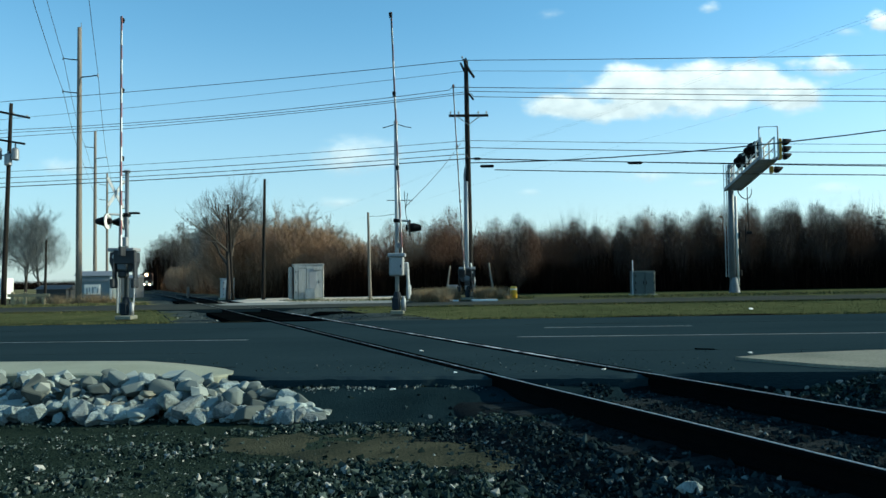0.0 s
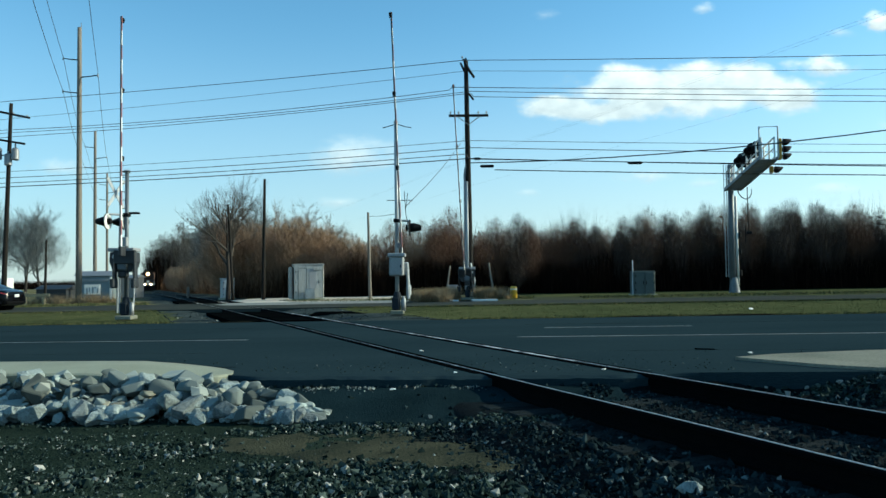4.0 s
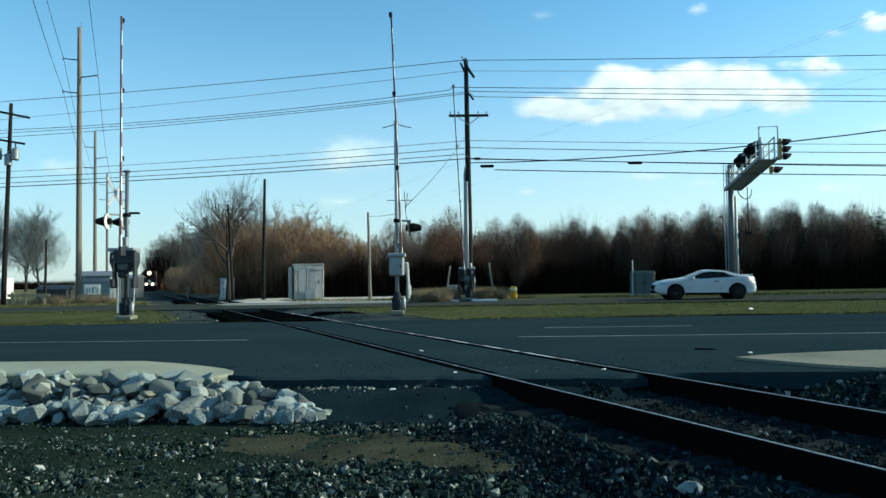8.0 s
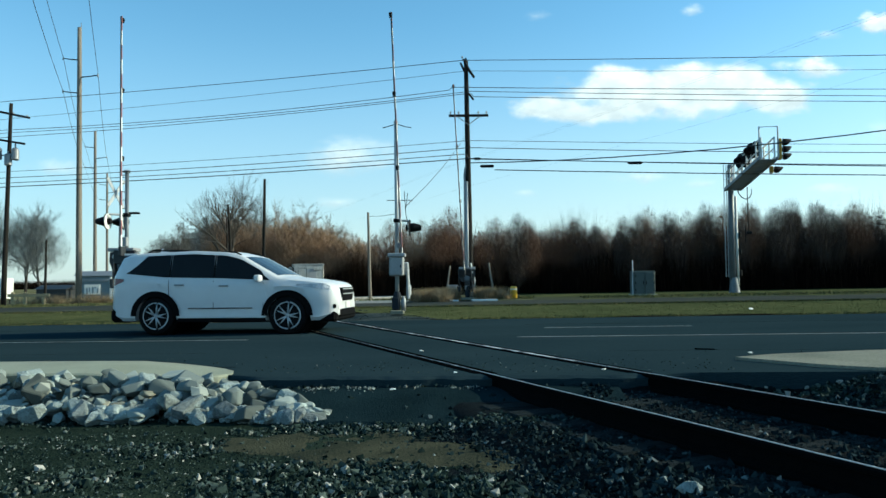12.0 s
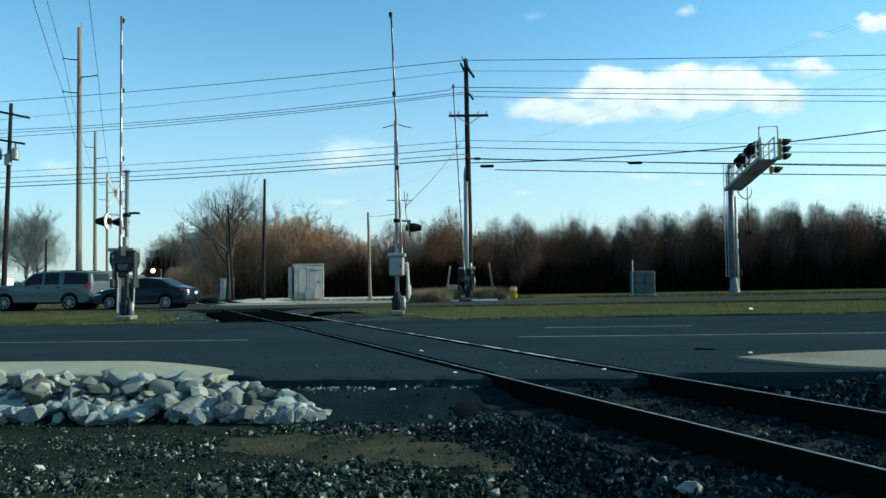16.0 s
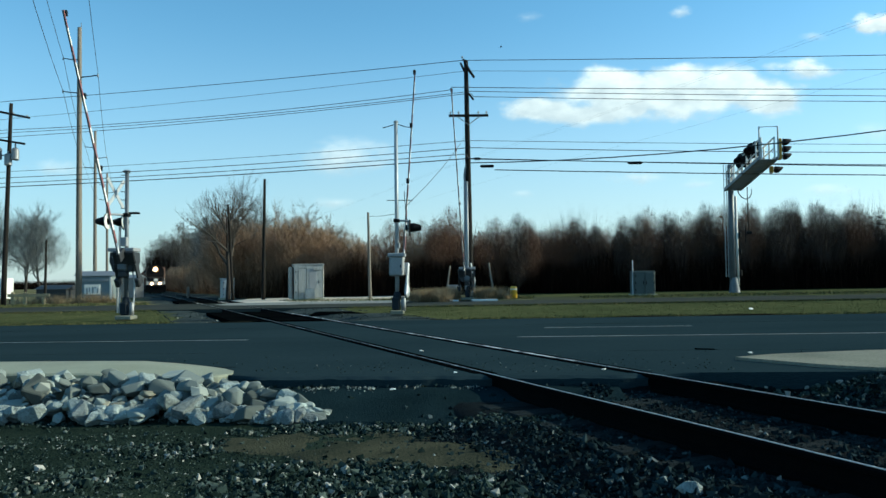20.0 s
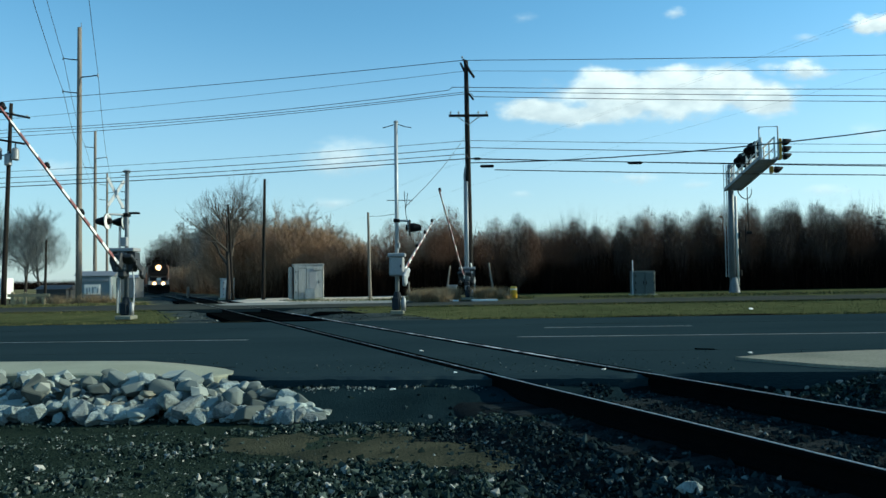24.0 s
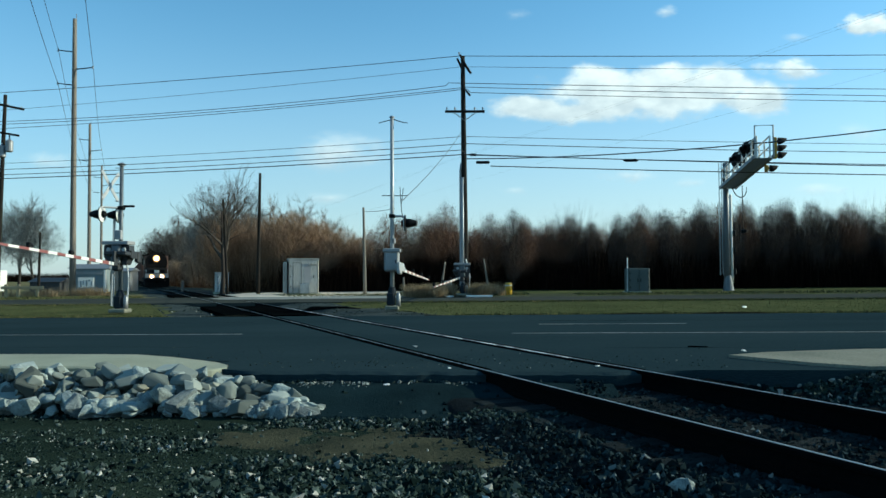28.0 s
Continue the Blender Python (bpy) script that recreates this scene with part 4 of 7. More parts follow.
def crossing_signal(m, label, height, arm_len, arm_dir, pivot, extra, lamp_z=3.1, lamps=(), base=0.5, case=None, mast=None, plate=None):
    """A mast on its concrete base with mechanism box, lamps, crossbuck and gate arm. Local axes: x and y level, z up. Returns its arm."""
    th = thing("crossing_signal", m, label, "crossing signal", "crossing signals")
    part("base", Geo().box((0, 0, 0.06), (0.54 * base / .5, 0.54 * base / .5, 0.14), None, 0.03), CONCRETE_DARK, th, "concrete footing")
    part("base_casting", Geo().box((-0.04, 0, 0.34), (0.26, 0.3, 0.44), None, 0.05).tube([(0, 0, 0.5), (0, 0, 0.62), (0, 0, 0.72)], [0.14, 0.12, 0.085], 12), CASTING, th, "dark cast base")
    part("cable_pot", Geo().tube([(0.2, -0.06, 0.1), (0.2, -0.06, 0.3), (0.2, -0.06, 0.5), (0.2, -0.06, 0.56)], [0.075, 0.075, 0.065, 0.03], 12), GALV, th, "pale round cable pot", True)
    part("mast", Geo().tube([(0, 0, 0.6), (0, 0, height)], [0.068, 0.06], 14), mast or MASTMETAL, th, "dull aluminium mast", True)
    part("mast_cap", Geo().tube([(0, 0, height), (0, 0, height + .05)], [0.09, 0.05], 12), ALU, th)
    px, py, pz = pivot
    bw = 0.30 if case else 0.46
    mech = part("mechanism_box", Geo().box((px, py * 0.5, pz), (bw, 0.5, 0.62), None, 0.04), GREYBOX if not case else MASTMETAL, th, "grey gate mechanism case")
    part("box_lid", Geo().box((px, py * 0.5, pz + 0.36), (0.84 if case else 0.56, 0.6, 0.12), None, 0.02), GREYBOX, mech, "pale lid")
    if case:
        for sx in (-1, 1):
            pl = Geo()
            for y in (-0.2, 0.2):
                pl.v += [(px + sx * 0.18, y, pz + 0.3), (px + sx * 0.40, y, pz + 0.28), (px + sx * 0.42, y, pz - 0.02), (px + sx * 0.30, y, pz - 0.34), (px + sx * 0.18, y, pz - 0.36)]
            pl.f = [(0, 1, 2, 3, 4), (9, 8, 7, 6, 5)] + [(i, (i + 1) % 5, 5 + (i + 1) % 5, 5 + i) for i in range(5)]
            part("counterweight_plate", pl, case, mech, "dark counterweight plate")
            part("pivot_cap", Geo().disc((px + sx * 0.24, -0.23, pz + 0.14), (0, -1, 0), 0.07, 0.06, 14), ALU, mech, "pale pivot cap")
        part("lower_casting", Geo().box((px, py * 0.5 - 0.05, pz - 0.42), (0.26, 0.34, 0.24), None, 0.05), case, mech)
    part("box_door", Geo().box((px, py * 0.5 - 0.262, pz), (bw - 0.1, 0.02, 0.5), None, 0.008), GREYBOX if not case else MASTMETAL, mech)
    part("latch", Geo().box((px + 0.13, py * 0.5 - 0.285, pz), (0.03, 0.03, 0.1), None, 0.006), PLASTIC, mech)
    if lamps:
        part("lamp_bar", Geo().tube([(lamps[0][0] - 0.1 * arm_dir[0], lamps[0][1] - 0.1, lamp_z + 0.22), (0, 0, lamp_z + 0.22), (lamps[-1][0], lamps[-1][1] + 0.1, lamp_z + 0.22)], 0.035, 8), ALU, th)
        part("bracket", Geo().box((0, 0, lamp_z + 0.22), (0.2, 0.2, 0.12), None, 0.02), BLACK, th)
    for x, y, fx, fy in lamps:
        flasher(th, (x, y, lamp_z), (fx, fy, 0))
    for name, g, mt, lb in extra:
        part(name, g, mt, th, lb)
    arm = new("gate_arm")
    arm.parent = th
    arm["label"] = "red and white striped gate arm"
    for name, g, mt, lb in gate_arm(arm_len, 16, drop=0.34 if case else 0.0, plate=plate):
        part(name, g, mt, arm, lb)
    return arm


def crossbuck(c, face_deg, size=1.25):
    """Two crossed white boards on one face; with black lettering bars."""
    out = []
    turn = Matrix.Rotation(radians(face_deg), 3, "Z")
    for s in (-1, 1):
        q = turn @ Matrix.Rotation(s * radians(48), 3, "Y")
        out.append(("crossbuck_board", Geo().box(Vector(c) + turn @ Vector((0, 0.012 * s, 0)), (size, 0.02, 0.125), q, 0.004), ALU, "pale crossbuck board"))
        for k in (-0.36, -0.24, -0.12, 0.14, 0.26, 0.38):
            out.append(("lettering_bar", Geo().box(Vector(c) + turn @ Vector((0, 0.012 * s + 0.013, 0)) + q @ Vector((k * size, 0, 0)), (0.05, 0.006, 0.09), q), BLACK, "black lettering bar"))
    return out


def arm_pose(p, az, a):
    """Pivot p, level heading az (degrees, counted from +x to +y) and rise a (degrees)."""
    return Matrix.Translation(p) @ Matrix.Rotation(radians(az), 4, "Z") @ Matrix.Rotation(radians(-a), 4, "Y")


# median, guarding the near road from the left
left_base = on(-10.25, 23.8)
ladder = [("ladder_rail", Geo().tube([(-0.24, 0.05, 0.2), (-0.22, 0.05, 3.3)], 0.026, 6), ALU, ""), ("ladder_rail", Geo().tube([(-0.42, 0.3, 0.2), (-0.36, 0.3, 3.3)], 0.026, 6), ALU, "")]
ladder += [("step_bolt", Geo().tube([(-0.2, 0, 3.6 + 0.27 * i), (0.0, 0, 3.6 + 0.27 * i)], 0.014, 6), GALV, "") for i in range(5)]
ladder += [("bell", Geo().tube([(0, 0, 4.75), (0, 0, 4.8), (0, 0, 4.86)], [0.06, 0.15, 0.03], 12), GALV, "grey bell on the mast top")]
ladder += [("junction_box", Geo().box((0, -0.16, 2.5), (0.2, 0.16, 0.3), None, 0.02), GREYBOX, "")]
ladder += [("conduit", Geo().tube([(0.24, -0.05, 0.1), (0.28, -0.05, 1.1), (0.2, -0.05, 1.75)], 0.026, 8), ALU, "pale conduit")]
ladder += [("rear_lamp", Geo().box((0.22, 0.05, 3.44), (0.36, 0.1, 0.07), None, 0.02), BLACK, "")]
ladder += crossbuck((-0.36, 0.0, 4.1), 78, 1.22)
arm_left = crossing_signal(Matrix.Translation(left_base), "grey crossing signal with crossbuck and striped gate in the median", 4.75, 7.8, (-1, 0), (-0.05, -0.1, 1.88), ladder,
                                     lamps=((-0.52, -0.25, -1, 0.03), (-0.12, 0.10, -1, 0.03)), lamp_z=3.16, case=DARKCASE)
# median, guarding the far road from the right
mid_base = on(-1.47, 23.6)
mid_extra = [("cross_arm", Geo().tube([(-0.42, 0, 6.02), (-0.05, 0, 6.12), (0.08, 0, 6.13), (0.3, 0, 6.05), (0.5, 0, 6.02)], 0.014, 6), PLASTIC, ""),
              ("cross_arm", Geo().tube([(-0.32, 0, 3.66), (0.52, 0, 3.66)], 0.013, 6), PLASTIC, ""),
              ("rod", Geo().tube([(0.25, 0, 3.95), (0.3, 0, 3.2), (0.36, 0, 2.9)], 0.012, 6), PLASTIC, ""), ("rod", Geo().tube([(0.36, 0, 3.9), (0.3, 0, 3.4)], 0.012, 6), PLASTIC, ""),
              ("bracket", Geo().box((0.04, 0, 2.2), (0.14, 0.14, 0.2), None, 0.03), GALV, "")]
arm_mid = crossing_signal(Matrix.Translation(mid_base), "tall aluminium crossing signal with striped gate in the grass median", 6.2, 8.1, (1, 0), (0.0, -0.1, 1.53), mid_extra,
                                   lamps=((0.42, 0.1, 1, -0.08),), lamp_z=2.78, base=0.40, mast=ALU, plate=ALU)
# beyond the far road
far_base = on(1.30, 38.2)
far_extra = [("conduit", Geo().tube([(0.1, 0.1, 0.1), (0.34, 0.1, 0.4), (0.36, 0.1, 1.0), (0.16, 0.1, 1.9)], 0.04, 8), WHITEP, "pale bent conduit"),
             ("platform", Geo().box((-0.98, -1.5, 0.0), (0.9, 0.5, 0.1), None, 0.02).box((0.75, -1.6, 0.0), (1.3, 0.5, 0.14), None, 0.02), WHITEP, "pale concrete pad")]
arm_far = crossing_signal(Matrix.Translation(far_base), "white crossing signal with raised gate beside the far road", 6.13, 9.8, (-1, 0), (-0.05, -0.1, 1.29), far_extra, lamps=(), base=0.7, case=DARKCASE, mast=ALU)


# ---- traffic signal gantry over the far road ----
def traffic_light(parent, c, face, n=3, mt=None):
    """A yellow three-lamp head with black hoods."""
    f = Vector(face).normalized()
    s = Vector((f.y, -f.x, 0))
    head = part("signal_head", Geo().box(c, (0.16, 0.27, 0.36 * n), Matrix.Rotation(math.atan2(f.y, f.x), 3, "Z"), 0.05), mt or SIGNALY, parent, "yellow traffic signal head")
    for i in range(n):
        q = Vector(c) + Vector((0, 0, (n - 1) * 0.18 - 0.36 * i)) + f * 0.17
        part("visor", Geo().tube([q, q + f * 0.12, q + f * 0.26 + Vector((0, 0, 0.05)), q + f * 0.4 + Vector((0, 0, 0.11))], [0.18, 0.175, 0.12, 0.03], 12, cap=False), BLACK, head, "black visor")
        part("lens", Geo().disc(q, f, 0.13, 0.02, 14), BLACK, head)


DECK = mat("deck_steel", (0.27, 0.31, 0.34), (0.15, 0.175, 0.195), 0.6, metal=0.15, scale=3, fine=25)
gx, gy = 17.35, 43.7
gantry = thing("signal_gantry", Matrix.Translation(on(gx, gy)), "white tubular cantilever gantry with flashing lights over the road", "signal gantry")
part("footing", Geo().tube([(-0.04, 0, -0.2), (-0.04, 0, 0.12), (-0.06, 0, 0.85)], [0.36, 0.3, 0.2], 16), MASTMETAL, gantry, "flared dark steel base")
part("column", Geo().tube([(-0.1, 0, 0.2), (-0.1, 0, 7.6)], [0.18, 0.155], 16), MASTMETAL, gantry, "grey steel column", True)
part("riser_pipe", Geo().tube([(0.2, -0.02, 0.4), (0.16, -0.02, 5.7)], [0.075, 0.07], 12), WHITEP, gantry, "white riser pipe", True)
lad = Geo().tube([(-0.5, 0, 0.9), (-0.5, 0, 7.6)], 0.022, 6).tube([(-0.34, 0, 0.9), (-0.34, 0, 7.6)], 0.022, 6)
for i in range(22):
    lad.tube([(-0.5, 0, 1.0 + 0.3 * i), (-0.34, 0, 1.0 + 0.3 * i)], 0.012, 5)
part("ladder", lad, ALU, gantry, "access ladder")
gd = Vector((-0.13, -0.99, 0)).normalized()
gs = Vector((0.99, -0.13, 0))
reach = 7.0
z0, rise = 6.1, 0.75
truss = Geo()
for sx in (-0.32, 0.32):
    a, b = gs * sx + Vector((0, 0, z0)), gs * sx + gd * reach + Vector((0, 0, z0 + rise))
    truss.tube([a, b], 0.06, 8)
    truss.tube([a + Vector((0, 0, 1.05)), b + Vector((0, 0, 1.05))], 0.045, 8)
    truss.tube([a + Vector((0, 0, 0.52)), b + Vector((0, 0, 0.52))], 0.035, 8)
    for i in range(9):
        q = a.lerp(b, i / 8)
        truss.tube([q, q + Vector((0, 0, 1.05))], 0.045, 6)
part("walkway_rail", truss, WHITEP, gantry, "white walkway railing")
deck_turn = Matrix.Rotation(radians(-7.5), 3, "Z") @ Matrix.Rotation(-math.atan(rise / reach), 3, "X")
walkway = part("walkway", Geo().box(gd * reach / 2 + gs * -0.46 + Vector((0, 0, z0 + rise / 2)), (0.07, reach, 0.2), deck_turn, 0.015).box(gd * reach / 2 + gs * 0.46 + Vector((0, 0, z0 + rise / 2)), (0.07, reach, 0.2), deck_turn, 0.015), DECK, gantry, "grey steel walkway frame")
slat = mesh_of("grating_bar", Geo().box((0, 0, 0), (0.85, 0.11, 0.03)), DECK)
for i in range(42):
    u = (i + 0.5) / 42
    part("grating_bar", slat, None, walkway, at=Matrix.Translation(gd * reach * u + Vector((0, 0, z0 + rise * u - 0.05))) @ deck_turn.to_4x4())
part("end_rail", Geo().tube([gd * reach + gs * -0.4 + Vector((0, 0, z0 + rise)), gd * reach + gs * -0.4 + Vector((0, 0, z0 + rise + 1.6)), gd * reach + gs * 0.5 + Vector((0, 0, z0 + rise + 1.6)), gd * reach + gs * 0.5 + Vector((0, 0, z0 + rise))], 0.045, 8), ALU, gantry, "pale end rail")
part("cable_loop", Geo().tube([(0.18, -0.3, 6.1), (0.25, -0.3, 5.85), (0.42, -0.3, 5.62), (0.65, -0.3, 5.5), (0.88, -0.3, 5.58), (1.0, -0.3, 5.8), (1.02, -0.3, 6.1)], 0.03, 6), BLACK, gantry)
for d0 in (3.6, 5.6):
    flasher(gantry, gd * d0 + gs * -0.2 + Vector((0, 0, z0 + rise * d0 / reach + 0.85)), (-1, -0.25, 0), 0.25)
    flasher(gantry, gd * d0 + gs * -0.3 - gd * 0.5 + Vector((0, 0, z0 + rise * d0 / reach + 0.85)), (-1, -0.25, 0), 0.25)
for d0, dz, n in ((reach - 0.1, 1.2, 3), (reach - 1.0, 0.30, 1)):
    traffic_light(gantry, gd * d0 + gs * (0.6 if n == 3 else 0.45) + Vector((0, 0, z0 + dz)), (1, -0.12, 0), n)
part("hanging_rod", Geo().tube([(0.72, -0.4, 6.2), (0.74, -0.4, 3.55)], 0.025, 6).box((0.78, -0.4, 3.5), (0.3, 0.25, 0.2), None, 0.04).tube([(0.55, -0.4, 3.9), (0.55, -0.4, 2.9)], 0.03, 6), BLACK, gantry, "dark box on a rod")
for z in (2.4, 1.1, 3.4):
    part("clamp", Geo().box((0.34, 0, z), (0.2, 0.2, 0.36), None, 0.05), BLACK, gantry)


# ---- poles ----
def wood_pole(name, foot, top, r, mt, label, category="utility pole", group="", extra=()):
    th = thing(name, Matrix.Translation(foot), label, category, group)
    t = Vector(top) - Vector(foot)
    n = 7
    part("pole", Geo().tube([t * (i / (n - 1)) + Vector((0, 0, -0.3 if i == 0 else 0)) for i in range(n)], [r * (1.12 - 0.42 * i / (n - 1)) for i in range(n)], 12), mt, th, "", True)
    for nm, g, m2, lb in extra:
        part(nm, g, m2, th, lb)
    return th


def insulator(p, up=0.16):
    p = Vector(p)
    return ("insulator", Geo().tube([p, p + Vector((0, 0, up * .4)), p + Vector((0, 0, up * .5)), p + Vector((0, 0, up))], [0.025, 0.03, 0.06, 0.035], 8), GREYBOX, "grey insulator")


# roadside distribution pole with crossarm, beyond the far road
ux, uy = 1.52, 40.6
hx = [("crossarm", Geo().box((0, -0.16, 10.15), (2.2, 0.1, 0.13), None, 0.01), POLEDARK, "dark timber crossarm"),
      ("brace", Geo().tube([(-0.62, -0.16, 10.1), (0, -0.16, 9.65)], 0.025, 6), GALV, ""), ("brace", Geo().tube([(0.62, -0.16, 10.1), (0, -0.16, 9.65)], 0.025, 6), GALV, ""),
      ("bracket_arm", Geo().tube([(0.35, -0.1, 12.3), (0.05, -0.1, 12.75), (-0.25, -0.1, 13.35)], [0.07, 0.08, 0.06], 8), BLACK, "dark top bracket"),
      ("bracket_arm", Geo().tube([(-0.4, 0.1, 13.2), (-0.1, 0.1, 12.5)], [0.06, 0.05], 8), BLACK, ""),
      ("bracket_arm", Geo().tube([(0, -0.1, 11.45), (0.3, -0.1, 11.05)], [0.05, 0.06], 8), BLACK, ""),
      ("cable_closure", Geo().box((0.45, -0.25, 7.72), (0.36, 0.14, 0.13), None, 0.04), BLACK, "black cable splice case"),
      ("cable_closure", Geo().box((0.98, -0.25, 7.3), (0.75, 0.16, 0.15), None, 0.05), BLACK, "black cable splice case"),
      ("riser_pipe", Geo().tube([(-0.26, -0.05, 0.2), (-0.26, -0.05, 6.9), (-0.2, -0.05, 7.3)], 0.06, 8), GALV, "grey riser pipe")]
hx += [insulator((q, -0.16, 10.22)) for q in (-1.0, -0.55, 0.55, 1.0)] + [insulator((-0.3, -0.1, 13.35)), insulator((0.3, -0.1, 12.3))]
wood_pole("utility_pole", on(ux, uy), on(ux - 0.1, uy, 13.3), 0.17, POLEDARK, "dark wooden utility pole with one crossarm beside the road", group="roadside poles", extra=hx)
# the next pole to the left, with transformer cans
lx, ly = -28.7, 48.0
lx_extra = [("crossarm", Geo().box((0.5, -0.15, 12.55), (2.4, 0.1, 0.14), Matrix.Rotation(radians(12), 3, "Y"), 0.01), POLEDARK, "dark timber crossarm"),
            ("crossarm", Geo().box((0.4, -0.15, 10.75), (2.0, 0.1, 0.13), Matrix.Rotation(radians(10), 3, "Y"), 0.01), POLEDARK, "dark timber crossarm")]
for q, dz in ((0.78, 0.0), (0.32, -0.35), (-0.35, 0.05)):
    lx_extra.append(("transformer", Geo().tube([(q, -0.2, 9.5 + dz), (q, -0.2, 9.55 + dz), (q, -0.2, 10.2 + dz), (q, -0.2, 10.3 + dz)], [0.16, 0.23, 0.23, 0.13], 14), GALV, "grey transformer can"))
    lx_extra.append(insulator((q, -0.2, 10.3 + dz)))
    lx_extra.append(("hanger", Geo().box((q * 0.5 + 0.12, -0.12, 9.8 + dz), (abs(q) * 0.9, 0.06, 0.06), None, 0.01), BLACK, ""))
lx_extra.append(("cutout", Geo().tube([(0.75, -0.15, 10.6), (0.8, -0.2, 10.1)], 0.05, 8), BLACK, ""))
lx_extra += [insulator((q, -0.15, 12.65 - 0.21 * q)) for q in (-0.4, 0.6, 1.5)]
wood_pole("utility_pole", on(lx, ly), on(lx + 0.35, ly, 13.3), 0.15, POLEDARK, "dark wooden utility pole with crossarms and transformer cans", group="roadside poles", extra=lx_extra)
# and the one further right, beside the road beyond the gantry
wood_pole("utility_pole", on(41.0, 36.4), on(41.0, 36.4, 13.4), 0.17, POLEDARK, "dark wooden utility pole with one crossarm beside the road", group="roadside poles", extra=hx[:3])


def line_pole(x, y, h, r, label, arms):
    ex = []
    for z, side in arms:
        ex.append(("arm", Geo().tube([(0, -0.05, z), (side * 0.7, -0.05, z + 0.06), (side * 1.25, -0.05, z + 0.14)], [0.045, 0.04, 0.035], 6), BLACK, "dark post insulator arm"))
        ex.append(("insulator", Geo().tube([(side * 1.25, -0.05, z + 0.02), (side * 1.25, -0.05, z + 0.26)], [0.06, 0.04], 8), GREYBOX, ""))
    ex.append(("pole_top_pin", Geo().tube([(0, 0, h - 0.1), (0, 0, h + 0.35)], [0.03, 0.02], 6), GALV, ""))
    return wood_pole("transmission_pole", on(x, y), on(x - 0.12, y, h), r, POLEWOOD, label, "transmission pole", "poles along the railway", ex)


LINE_ARMS = ((17.4, -1), (16.15, 1), (15.0, -1))
line_pole(-25.9, 52.3, 19.8, 0.2, "tall pale brown wooden transmission pole beside the railway", LINE_ARMS)
line_pole(-40.0, 84.5, 19.3, 0.2, "tall wooden transmission pole far along the railway", LINE_ARMS)
line_pole(-53.0, 116.0, 19.3, 0.2, "tall wooden transmission pole far along the railway", LINE_ARMS)

for foot, top, r, mt, lb in (((-12.05, 49.3), (-11.95, 49.3, 8.1), 0.12, POLEDARK, "bare dark wooden pole in the gravel lot"),
                             ((-14.8, 51.8), (-15.15, 51.8, 6.7), 0.10, POLEDARK, "thin bare wooden pole leaning in the lot"),
                             ((-4.62, 46.6), (-4.72, 46.6, 5.45), 0.10, POLEWOOD, "short weathered wooden pole with a cable"),
                             ((-40.6, 75.0), (-40.5, 75.0, 6.2), 0.13, POLEDARK, "short bare wooden pole beyond the fence")):
    wood_pole("wooden_pole", on(*foot), on(*top), r, mt, lb, "pole")
for foot, top in (((0.15, 42.5), (0.42, 42.5, 1.85)), ((2.95, 42.5), (2.66, 42.5, 2.0)), ((-1.85, 40.6), (-1.9, 40.6, 1.0))):
    wood_pole("stake", on(*foot), on(*top), 0.06, POLEWOOD, "weathered leaning wooden stake in dry grass", "stake", "stakes")


# ---- wires ----
def wire(pts, sag, r, label, name="power_cable"):
    """A sagging cable through points."""
    g = Geo()
    path = []
    for k, (p, q) in enumerate(zip(pts, pts[1:])):
        p, q = Vector(p), Vector(q)
        n = 14
        dip = sag[k] if isinstance(sag, tuple) else sag
        for i in range(n + (q == Vector(pts[-1]))):
            u = i / n
            w = p.lerp(q, u)
            w.z -= dip * 4 * u * (1 - u)
            path.append(w)
    g.tube(path, r * 1.15, 5)
    return tagged(part(name, g, WIRE), label, "cable", "overhead cables")


def road_run(hl, hm, hr, off_l, off_m, off_r, sag, r, tie=0.0):
    """From pole to pole along the far road; tie: how much higher it is tied on the near side of the middle pole."""
    a, b, c = on(lx + off_l, ly - 0.2, hl), on(ux + off_m, uy - 0.2, hm), on(41.0 + off_r, 36.2, hr)
    up = Vector((-0.15, 0, tie))
    wire([a - (b - a), a, b + up, b, c, c + (c - b)] if tie else [a - (b - a), a, b, c, c + (c - b)], sag, r, "black overhead cable strung along the roadside poles")


road_run(13.4, 13.25, 11.9, 0.3, -0.3, 0, 0.12, 0.017)
road_run(12.25, 12.65, 11.0, 0.6, -0.1, 0, 0.12, 0.010)
road_run(11.5, 11.75, 9.85, 0.2, -0.9, 0.5, (0.12, 0.30, 0.0, 0.12, 0.12), 0.016, -0.16)
road_run(11.32, 11.5, 9.4, 0.5, 0.1, 0, (0.12, 0.27, 0.12, 0.12), 0.015)
road_run(11.05, 11.2, 9.1, 0.8, 0.3, 0, (0.12, 0.22, 0.0, 0.12, 0.12), 0.015, 0.2)
road_run(8.75, 8.75, 7.0, 0.3, 0.0, 0, 0.12, 0.012)
road_run(8.35, 8.35, 6.6, 0.3, 0.0, 0, 0.15, 0.018)
road_run(8.0, 7.72, 5.9, 0.3, 0.0, 0, (0.12, 0.12, 0.0, 0.12, 0.12), 0.018, 0.28)
road_run(7.75, 7.75, 5.75, 0.3, 0.0, 0, 0.12, 0.024)
wire([on(ux + 1.4, uy - .25, 7.08), on(41.0, 36.2, 5.4)], 0.12, 0.024, "black overhead cable strung along the roadside poles")
